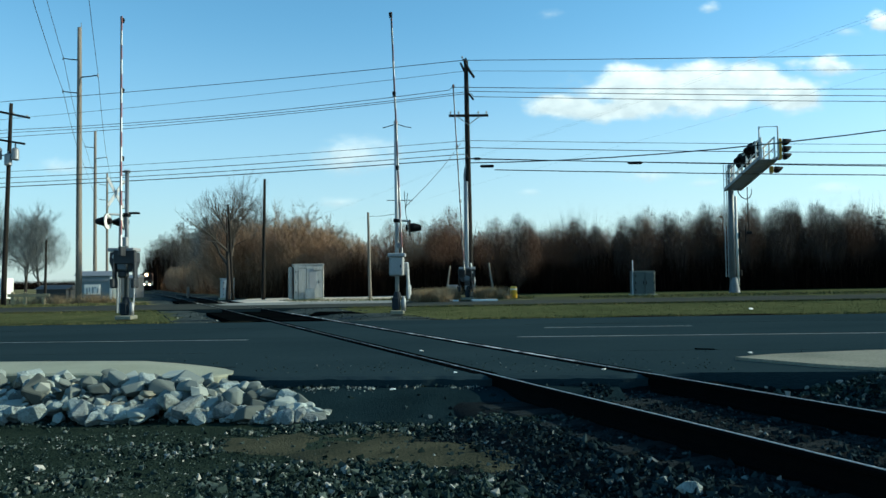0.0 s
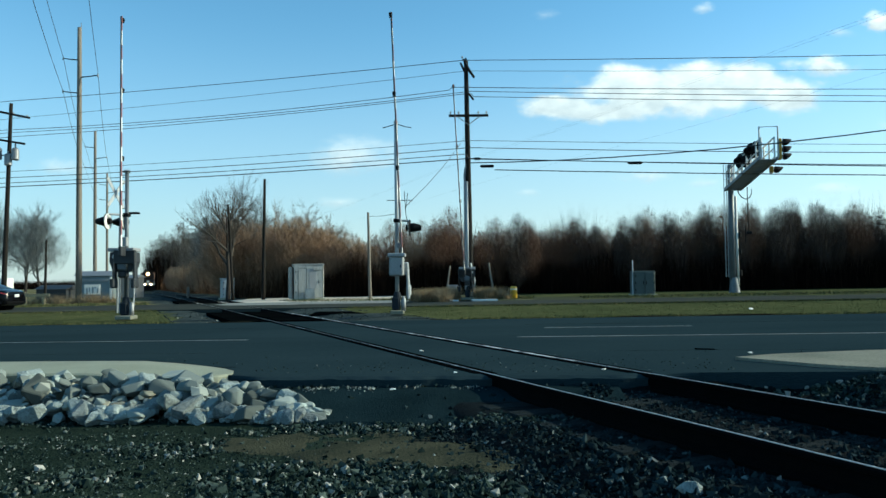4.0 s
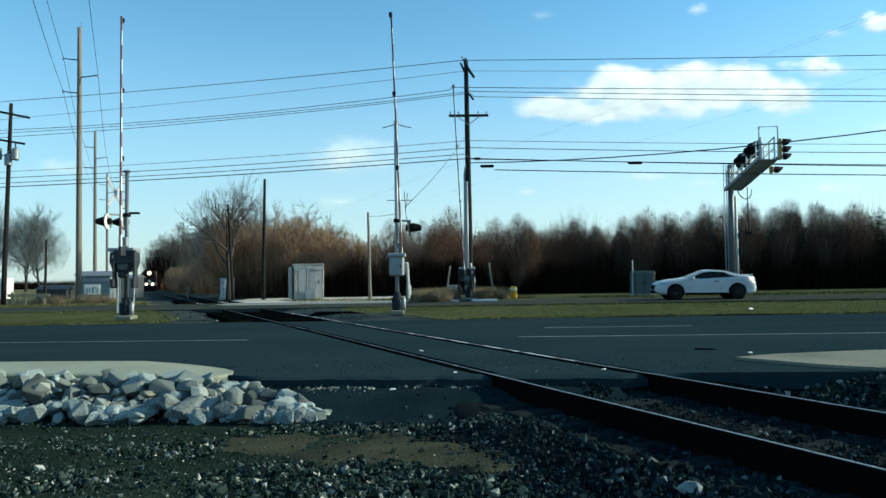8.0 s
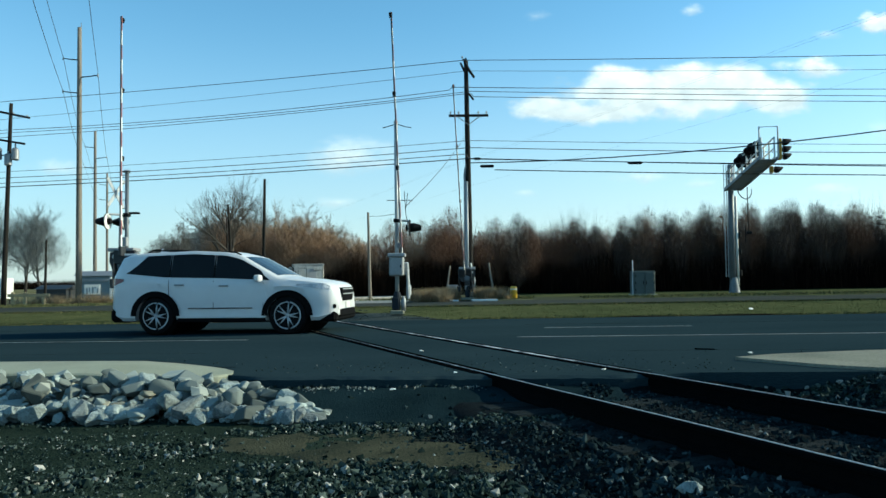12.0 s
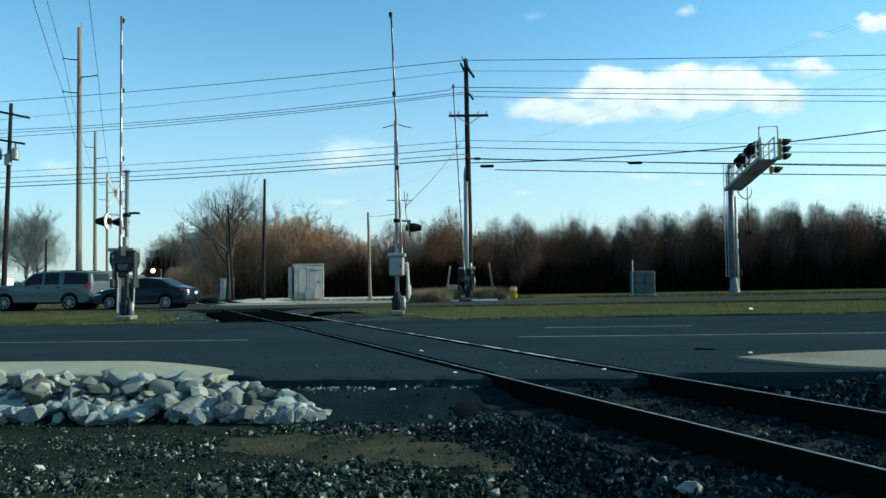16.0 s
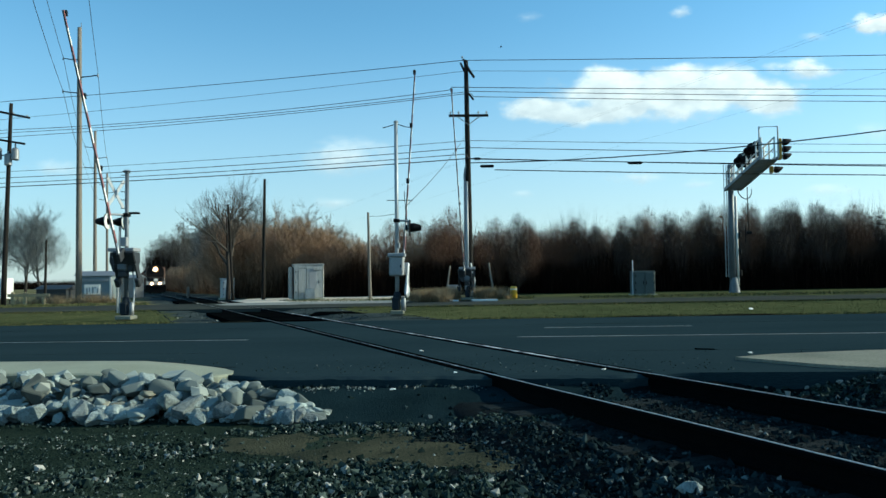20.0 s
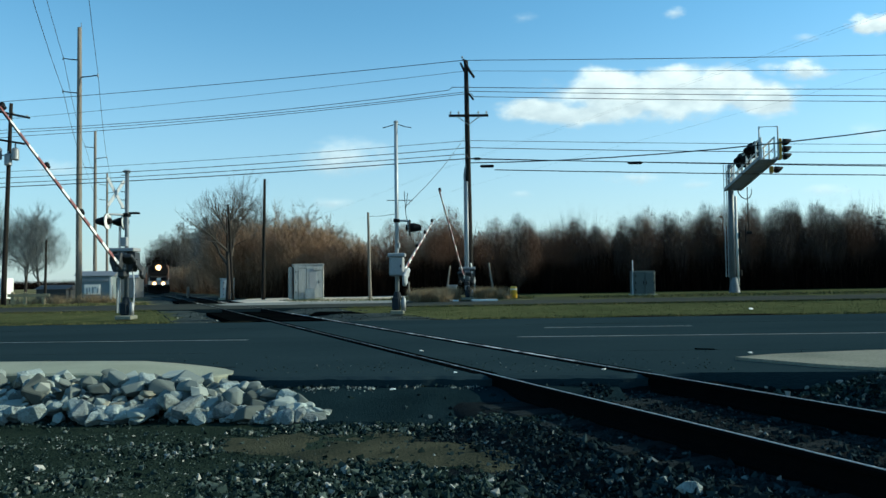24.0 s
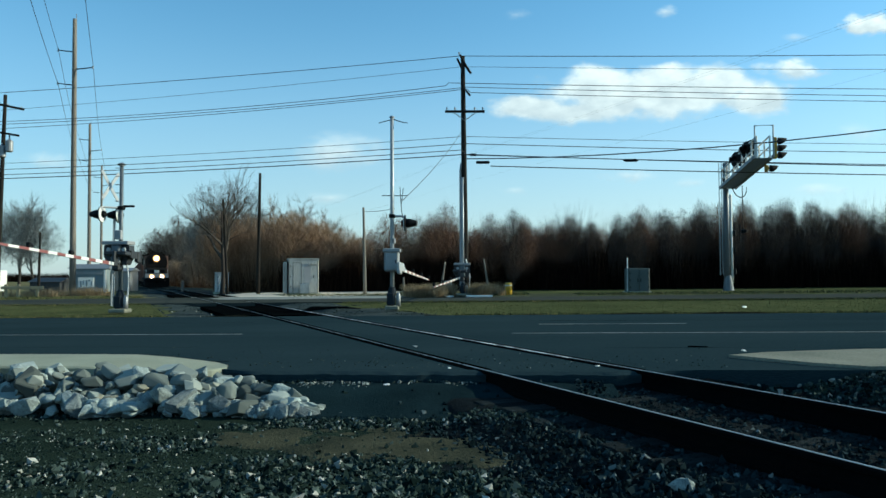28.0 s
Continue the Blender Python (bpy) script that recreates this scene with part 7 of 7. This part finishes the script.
# ---- the train ----
LOCO = mat("locomotive_black", (0.010, 0.009, 0.009), (0.005, 0.005, 0.0055), 0.7, scale=1.0, fine=8, spec=0.1)
# brown tint: the headlights' warm glow is put into the cab colour
LOCO_GLOW_TINT = mat("cab_glow_tint", (0.10, 0.045, 0.025), (0.05, 0.024, 0.015), 0.6, scale=1, fine=8)
NOSEW = mat("dull_white", (0.45, 0.42, 0.38), (0.3, 0.28, 0.25), 0.7, scale=2, fine=15)
BEAM = glow("headlamp_glow", (1.0, 0.86, 0.66), 14.0)
# amber glow of the discs added to draw each lamp's orange halo
HALO = glow("lamp_halo", (1.0, 0.46, 0.16), 0.9)
loco = thing("locomotive", Matrix.Identity(4), "black diesel locomotive with white nose band and lit headlights", "locomotive", "train")
# its nose looks along +x; z = 0 at the rail head
part("frame", Geo().box((-9.5, 0, 1.3), (20.5, 3.0, 0.36), None, 0.05), LOCO, loco, "black frame and walkway")
part("nose", Geo().add([(-1.9, -1.35, 1.45), (-1.9, 1.35, 1.45), (-1.9, 1.35, 2.9), (-1.9, -1.35, 2.9), (0.1, -1.05, 1.45), (0.1, 1.05, 1.45), (-0.25, 0.98, 2.55), (-0.25, -0.98, 2.55)],
                       [(0, 1, 2, 3), (4, 7, 6, 5), (0, 4, 5, 1), (1, 5, 6, 2), (2, 6, 7, 3), (3, 7, 4, 0)]), LOCO, loco, "black short nose")
part("nose_band", Geo().box((0.42, 0, 1.72), (0.06, 2.95, 0.62), None, 0.02), NOSEW, loco, "white band across the front platform")
part("nose_emblem", Geo().box((-0.05, 0, 2.3), (0.06, 0.6, 0.4), None, 0.02), WHITEP, loco, "plain white emblem shape")
part("cab", Geo().box((-3.2, 0, 3.0), (2.7, 3.1, 2.95), None, 0.12), LOCO_GLOW_TINT, loco, "dark cab tinted brown for the lamps' glow")
part("cab_roof", Geo().tube([(-4.6, 0, 3.55), (-1.75, 0, 3.55)], 1.42, 24), LOCO, loco, "rounded cab roof")
for q in (-0.85, 0.85):
    part("windscreen", Geo().box((-1.82, q, 3.55), (0.06, 0.85, 0.6), None, 0.03), GLASS, loco, "dark cab window")
    part("side_window", Geo().box((-3.2, 1.56 * (1 if q > 0 else -1), 3.45), (1.1, 0.05, 0.65), None, 0.03), GLASS, loco)
    part("number_board", Geo().box((-1.8, q * 0.9, 4.25), (0.08, 0.55, 0.26), None, 0.03), BLACK, loco, "dark blank number board")
    part("handrail", Geo().tube([(0.5, q * 1.6, 1.4), (0.5, q * 1.6, 2.5), (-1.6, q * 1.72, 2.5)], 0.025, 6), WHITEP, loco)
    part("step", Geo().box((0.2, q * 1.6, 0.75), (0.5, 0.45, 1.0), None, 0.03), LOCO, loco)
    part("ditch_light", Geo().tube([(0.3, q * 0.75, 1.62), (0.5, q * 0.75, 1.62)], [0.2, 0.22], 16), BLACK, loco)
    part("ditch_halo", Geo().disc((0.505, q * 0.75, 1.62), (1, 0, 0), 0.34, 0.03, 18), HALO, loco, "glowing amber disc drawing the lamp's halo")
    part("ditch_light_lens", Geo().disc((0.52, q * 0.75, 1.62), (1, 0, 0), 0.18, 0.05, 18), BEAM, loco, "glowing ditch light")
part("headlight", Geo().box((-1.7, 0, 4.12), (0.3, 0.9, 0.7), None, 0.08), BLACK, loco)
for q in (0.0,):
    part("headlight_halo", Geo().disc((-1.54, q, 4.12), (1, 0, 0), 0.46, 0.03, 20), HALO, loco, "glowing amber disc drawing the lamp's halo")
    part("headlight_lens", Geo().disc((-1.52, q, 4.12), (1, 0, 0), 0.27, 0.05, 18), BEAM, loco, "glowing headlight")
part("hood", Geo().box((-12.0, 0, 2.85), (15.0, 1.9, 2.9), None, 0.15), LOCO, loco, "long black hood")
part("radiator", Geo().box((-18.0, 0, 3.9), (3.2, 3.0, 0.9), None, 0.2), LOCO, loco)
part("pilot", Geo().box((0.35, 0, 0.62), (0.16, 2.9, 0.9), None, 0.04), LOCO, loco, "black snowplough pilot")
part("coupler", Geo().box((0.75, 0, 0.88), (0.8, 0.3, 0.32), None, 0.08), SHADED_IRON, loco)
part("fuel_tank", Geo().box((-9.5, 0, 0.72), (5.5, 2.7, 0.85), None, 0.2), LOCO, loco)
for xc in (-3.6, -15.4):
    part("bogie", Geo().box((xc, 0, 0.62), (4.4, 2.4, 0.5), None, 0.08), LOCO, loco, "six-wheel bogie")
    for dx in (-1.65, 0, 1.65):
        part("wheelset", Geo().disc((xc + dx, 0.75, 0.5), (0, 1, 0), 0.5, 0.13, 20).disc((xc + dx, -0.75, 0.5), (0, -1, 0), 0.5, 0.13, 20).tube([(xc + dx, -0.75, 0.5), (xc + dx, 0.75, 0.5)], 0.09, 8), SHADED_IRON, loco)


def wagon(label, length, h, mt):
    th = thing("freight_wagon", Matrix.Identity(4), label, "freight wagon", "train")
    part("body", Geo().box((0, 0, 1.1 + (h - 1.1) / 2), (length, 3.0, h - 1.1), None, 0.08), mt, th)
    nr = int(length / 1.2)
    for i in range(nr + 1):
        for sd in (-1, 1):
            part("rib", Geo().box((-length / 2 + 0.1 + (length - 0.2) * i / nr, sd * 1.54, 1.1 + (h - 1.1) / 2), (0.12, 0.1, h - 1.2), None, 0.02), mt, th)
    part("underframe", Geo().box((0, 0, 1.0), (length + 0.6, 1.0, 0.3), None, 0.05), LOCO, th)
    for xc in (-length / 2 + 1.8, length / 2 - 1.8):
        part("bogie", Geo().box((xc, 0, 0.55), (2.4, 2.2, 0.35), None, 0.06), LOCO, th)
        for dx in (-0.85, 0.85):
            part("wheelset", Geo().disc((xc + dx, 0.75, 0.42), (0, 1, 0), 0.42, 0.13, 18).disc((xc + dx, -0.75, 0.42), (0, -1, 0), 0.42, 0.13, 18).tube([(xc + dx, -0.75, 0.42), (xc + dx, 0.75, 0.42)], 0.08, 8), SHADED_IRON, th)
    return th


WAGON_BROWN = mat("wagon_brown", (0.13, 0.06, 0.04), (0.08, 0.04, 0.028), 0.8, scale=0.8, fine=8)
wagons = [wagon("dark brown freight wagon behind the locomotive", 15.0, 4.3, WAGON_BROWN) for _ in range(4)]


# ---- clouds ----
def cloud_mat(name, soft, seed, lump, dense, lobes=()):
    m = bpy.data.materials.new(name)
    m.use_nodes = True
    nt = m.node_tree
    nt.nodes.clear()
    N = nt.nodes.new
    tc = N("ShaderNodeTexCoord")
    mp = N("ShaderNodeMapping")
    mp.inputs["Location"].default_value = (seed, seed * 0.7, 0)
    mp.inputs["Scale"].default_value = (lump, lump * 1.7, 1)
    nt.links.new(tc.outputs["Object"], mp.inputs[0])
    n1 = N("ShaderNodeTexNoise")
    n1.inputs["Scale"].default_value, n1.inputs["Detail"].default_value, n1.inputs["Roughness"].default_value = 1.0, 7, 0.55
    nt.links.new(mp.outputs[0], n1.inputs["Vector"])
    sep = N("ShaderNodeVectorMath")
    sep.operation = "SUBTRACT"
    sep.inputs[1].default_value = (0.5, 0.5, 0.5)
    nt.links.new(tc.outputs["Generated"], sep.inputs[0])
    sc = N("ShaderNodeVectorMath")
    sc.operation = "MULTIPLY"
    sc.inputs[1].default_value = (2.0, 2.0, 0.0)
    nt.links.new(sep.outputs[0], sc.inputs[0])
    ln = N("ShaderNodeVectorMath")
    ln.operation = "LENGTH"
    nt.links.new(sc.outputs[0], ln.inputs[0])
    reach = ln.outputs["Value"]
    for k, (cx, cy, lrx, lry) in enumerate(lobes):
        # each lobe: distance from its middle in its own radii; the nearest lobe counts
        off_n, mul_n, len_n = N("ShaderNodeVectorMath"), N("ShaderNodeVectorMath"), N("ShaderNodeVectorMath")
        off_n.operation, mul_n.operation, len_n.operation = "SUBTRACT", "MULTIPLY", "LENGTH"
        off_n.inputs[1].default_value, mul_n.inputs[1].default_value = (cx, cy, 0), (1 / lrx, 1 / lry, 0)
        nt.links.new(tc.outputs["Object"], off_n.inputs[0])
        nt.links.new(off_n.outputs[0], mul_n.inputs[0])
        nt.links.new(mul_n.outputs[0], len_n.inputs[0])
        if k == 0:
            reach = len_n.outputs["Value"]
        else:
            low = N("ShaderNodeMath")
            low.operation, low.inputs[2].default_value = "SMOOTH_MIN", 0.25
            nt.links.new(reach, low.inputs[0])
            nt.links.new(len_n.outputs["Value"], low.inputs[1])
            reach = low.outputs[0]
    fall = N("ShaderNodeMath")
    fall.operation, fall.inputs[1].default_value, fall.inputs[2].default_value = "MULTIPLY_ADD", -0.62, 0.57 if lobes else 0.34
    nt.links.new(reach, fall.inputs[0])
    ad = N("ShaderNodeMath")
    ad.operation = "ADD"
    nt.links.new(fall.outputs[0], ad.inputs[0])
    nt.links.new(n1.outputs[0], ad.inputs[1])
    mr = N("ShaderNodeMapRange")
    mr.interpolation_type = "SMOOTHSTEP"
    mr.inputs["From Min"].default_value, mr.inputs["From Max"].default_value = 0.38, 0.38 + soft
    nt.links.new(ad.outputs[0], mr.inputs[0])
    mr.inputs["To Max"].default_value = dense
    # white crowns over a greyer base, with slow billows
    billow = N("ShaderNodeTexNoise")
    billow.inputs["Scale"].default_value, billow.inputs["Detail"].default_value = 1.6, 4
    nt.links.new(mp.outputs[0], billow.inputs["Vector"])
    gen = N("ShaderNodeSeparateXYZ")
    nt.links.new(tc.outputs["Generated"], gen.inputs[0])
    lift = N("ShaderNodeMath")
    lift.operation, lift.inputs[1].default_value = "MULTIPLY_ADD", 1.1
    nt.links.new(gen.outputs["Y"], lift.inputs[0])
    nt.links.new(billow.outputs[0], lift.inputs[2])
    tone = N("ShaderNodeMapRange")
    tone.inputs["From Min"].default_value, tone.inputs["From Max"].default_value = 0.82, 1.3
    nt.links.new(lift.outputs[0], tone.inputs[0])
    cm = N("ShaderNodeMix")
    cm.data_type = "RGBA"
    cm.inputs[6].default_value, cm.inputs[7].default_value = (0.55, 0.575, 0.605, 1), (0.83, 0.825, 0.815, 1)
    nt.links.new(tone.outputs[0], cm.inputs[0])
    em = N("ShaderNodeEmission")
    em.inputs[1].default_value = 1.0
    nt.links.new(cm.outputs[2], em.inputs[0])
    tr = N("ShaderNodeBsdfTransparent")
    ms = N("ShaderNodeMixShader")
    nt.links.new(mr.outputs[0], ms.inputs[0])
    nt.links.new(tr.outputs[0], ms.inputs[1])
    nt.links.new(em.outputs[0], ms.inputs[2])
    out = N("ShaderNodeOutputMaterial")
    nt.links.new(ms.outputs[0], out.inputs[0])
    return m


CLOUDS = []
CLOUD_D = 3000.0


def cloud(x, y, w, h, soft, seed, vx, vy, label, lump=0.006, dense=1.0, lobes=()):
    """A far sheet of cloud; x, y: its bearing and rise in thousandths of its distance; w, h in the same; v: drift a second."""
    far = CLOUD_D + 15.0 * len(CLOUDS)
    k = far / 1000
    g = Geo().add([(-w / 2 * k, -h / 2 * k, 0), (w / 2 * k, -h / 2 * k, 0), (w / 2 * k, h / 2 * k, 0), (-w / 2 * k, h / 2 * k, 0)], [(0, 1, 2, 3)])
    ob = part("cloud", g, cloud_mat("cloud_vapour", soft, seed, lump, dense, [tuple(q * k for q in lb) for lb in lobes]), None)
    tagged(ob, label, "cloud", "clouds", "structure")
    ob.visible_shadow = False
    CLOUDS.append((ob, far, x * k, y * k, vx * k, vy * k))


cloud(332, 256, 640, 240, 0.36, 3.0, -1.5, -0.22, "bright white fair-weather cloud bank with a flat grey base", 0.0058, 0.96,
      lobes=[(4, -4, 173, 34), (-56, 14, 62, 28), (24, 16, 69, 25), (93, 14, 69, 28), (154, -10, 48, 25), (-161, -19, 69, 19), (-96, -26, 73, 18)])
cloud(526, 288, 150, 46, 0.4, 17.0, -1.5, -0.22, "thin white cloud wisp", 0.009, 0.9)
cloud(-110, 172, 220, 90, 0.6, 21.0, -0.6, -0.1, "thin pale cloud veil", 0.006, 0.75)
cloud(-140, 108, 100, 28, 0.6, 25.0, -0.3, -0.05, "small pale low cloud", 0.009, 0.55)
cloud(278, 138, 125, 30, 0.6, 29.0, -0.6, -0.1, "small pale low cloud", 0.009, 0.7)
cloud(120, 118, 60, 20, 0.7, 33.0, -0.5, -0.1, "small pale low cloud", 0.009, 0.4)
cloud(365, 128, 90, 24, 0.7, 37.0, -0.5, -0.1, "small pale low cloud", 0.009, 0.5)
cloud(372, 372, 50, 26, 0.6, 41.0, -2.0, -0.3, "small white cloud wisp", 0.009, 0.7)
cloud(628, 350, 130, 46, 0.3, 45.0, -1.0, -0.2, "white cloud patch", 0.008)
cloud(560, 335, 60, 20, 0.6, 47.0, -2.4, -0.3, "thin white cloud wisp", 0.008, 0.6)
cloud(-525, 160, 120, 44, 0.7, 49.0, -0.3, -0.1, "thin pale cloud veil", 0.007, 0.6)
cloud(540, 118, 120, 30, 0.7, 53.0, -0.5, -0.1, "small pale low cloud", 0.008, 0.5)
cloud(640, 200, 110, 60, 0.7, 57.0, -2.0, -0.2, "thin pale cloud veil", 0.007, 0.4)
cloud(150, 365, 60, 22, 0.7, 61.0, -1.5, -0.2, "faint cloud wisp", 0.009, 0.35)

# ---- a bird ----
bird = thing("bird", pose(0, 0, 60), "small dark bird that leaves a pole top and crosses the sky", "bird")
part("body", Geo().tube([(-0.18, 0, 0), (-0.08, 0, 0.01), (0.06, 0, 0.02), (0.16, 0, 0.02), (0.2, 0, 0.015)], [0.01, 0.05, 0.06, 0.035, 0.008], 8), BLACK, bird)
for sd in (-1, 1):
    part("wing", Geo().add([(0.08, sd * 0.03, 0.03), (-0.08, sd * 0.03, 0.03), (0.04, sd * 0.3, 0.09), (-0.06, sd * 0.26, 0.085), (-0.02, sd * 0.52, 0.06), (0.08, sd * 0.03, 0.045), (-0.08, sd * 0.03, 0.04), (0.04, sd * 0.3, 0.1), (-0.06, sd * 0.26, 0.093), (-0.02, sd * 0.52, 0.065)],
                           [(0, 1, 3, 2), (2, 3, 4), (5, 7, 8, 6), (7, 9, 8)]), BLACK, bird)
part("tail", Geo().add([(-0.15, -0.02, 0), (-0.15, 0.02, 0), (-0.3, 0.06, 0), (-0.3, -0.06, 0), (-0.15, 0, 0.012), (-0.3, 0, 0.008)], [(0, 1, 2, 3), (0, 4, 5, 3), (4, 1, 2, 5)]), BLACK, bird)


# ---- what moves ----
def motions():
    # road traffic: place along the road at a moment, speed, lane (across the road), heading
    def drive(th, t0, x0, v, lane, scale=1.0):
        th.scale = (scale,) * 3
        rows = []
        for t in range(29):
            a = (x0 + v * (t - t0) - RG.x * lane) / RE.x
            p = RE * a + RG * lane
            rows.append((t, Matrix.Translation((p.x, p.y, level(p.x) - 0.008)) @ Matrix.Rotation(radians(ROAD_TURN + (180 if v < 0 else 0)), 4, "Z") ))
        walk(th, rows)

    drive(car_a, 3.0, -1.94, -21.74, 34.1)
    drive(car_b, 8.6, -1.80, -22.03, 33.5)
    drive(car_c, 12.25, 1.07, 23.0, 16.1, 1.05)
    drive(car_d, 15.2, -4.76, -17.82, 33.3)
    drive(car_e, 15.2, 2.58, -20.69, 33.0)
    drive(car_f, 17.0, 4.88, -17.5, 32.0)

    # the train rolls slowly towards the crossing
    head = math.degrees(math.atan2(-TD.y, -TD.x))
    for k, th in enumerate([loco] + wagons):
        rows = []
        back = 0.0 if k == 0 else 29.0 + 16.4 * (k - 1)
        for t in range(29):
            s = (187.0 - 3.11 * t - 1.77) / TD.y + back
            p = tp(s, 0)
            rows.append((t, Matrix.Translation((p.x, p.y, level(p.x))) @ Matrix.Rotation(radians(head), 4, "Z")))
        walk(th, rows)

    # the gates: heading of each arm, then moments and rise in degrees
    def gate(arm, pivot, az, keys):
        walk(arm, [(t, arm_pose(pivot, az, a)) for t, a in keys])

    gate(arm_left, (0.08, -0.30, 1.88), -88.4, [(0, 89.5), (17.8, 89.5), (18.5, 79), (19, 71.5), (19.5, 65), (20, 60), (20.5, 56), (21, 51), (21.5, 47), (22.5, 39), (23.5, 31), (24, 27.5), (25, 21.8), (26, 15.0), (27, 8.2), (28, 3.2)])
    gate(arm_mid, (0.17, 0.10, 1.32), 83.6, [(0, 102), (17.8, 102), (18.5, 93), (19, 81), (19.5, 73.5), (20, 67), (20.5, 60), (21, 53), (21.5, 46.5), (22.5, 33), (23.5, 21), (24, 16), (24.5, 10.5), (25, 5), (25.5, 0.5), (26, -3), (28, -3)])
    gate(arm_far, (-0.15, -0.25, 1.29), -97.8, [(0, 66), (18, 66), (19, 64.5), (20, 61.5), (20.5, 59), (21, 56), (21.5, 52), (22.5, 40), (23.5, 27), (24, 21.5), (24.5, 16), (25, 11), (25.5, 5.5), (26, 2), (26.5, -1), (28, -2)])

    for ob, far, x, y, vx, vy in CLOUDS:
        # the sheets face the viewer from far away
        rows = [(t, Matrix.Translation((x + vx * t, far, 1.07 + y + vy * t)) @ Matrix.Rotation(radians(90), 4, "X")) for t in range(29)]
        walk(ob, rows)

    # the bird sits on the pole top, then flies off to the right
    perch = on(ux - 0.1, uy, 13.36)
    rows = [(0, Matrix.Translation(perch)), (19.35, Matrix.Translation(perch))]
    for t, x, z in ((19.5, 1.6, 13.62), (19.8, 2.6, 13.98), (20.1, 3.85, 14.06), (20.5, 6.2, 14.1), (20.9, 8.8, 13.95), (21.4, 12.75, 13.9), (22.5, 22.5, 14.4), (24.0, 37.0, 15.5), (28.0, 76.0, 18.0)):
        rows.append((t, Matrix.Translation((x, uy, z))))
    bird.scale = (0.45, 0.45, 0.45)
    walk(bird, rows)


motions()
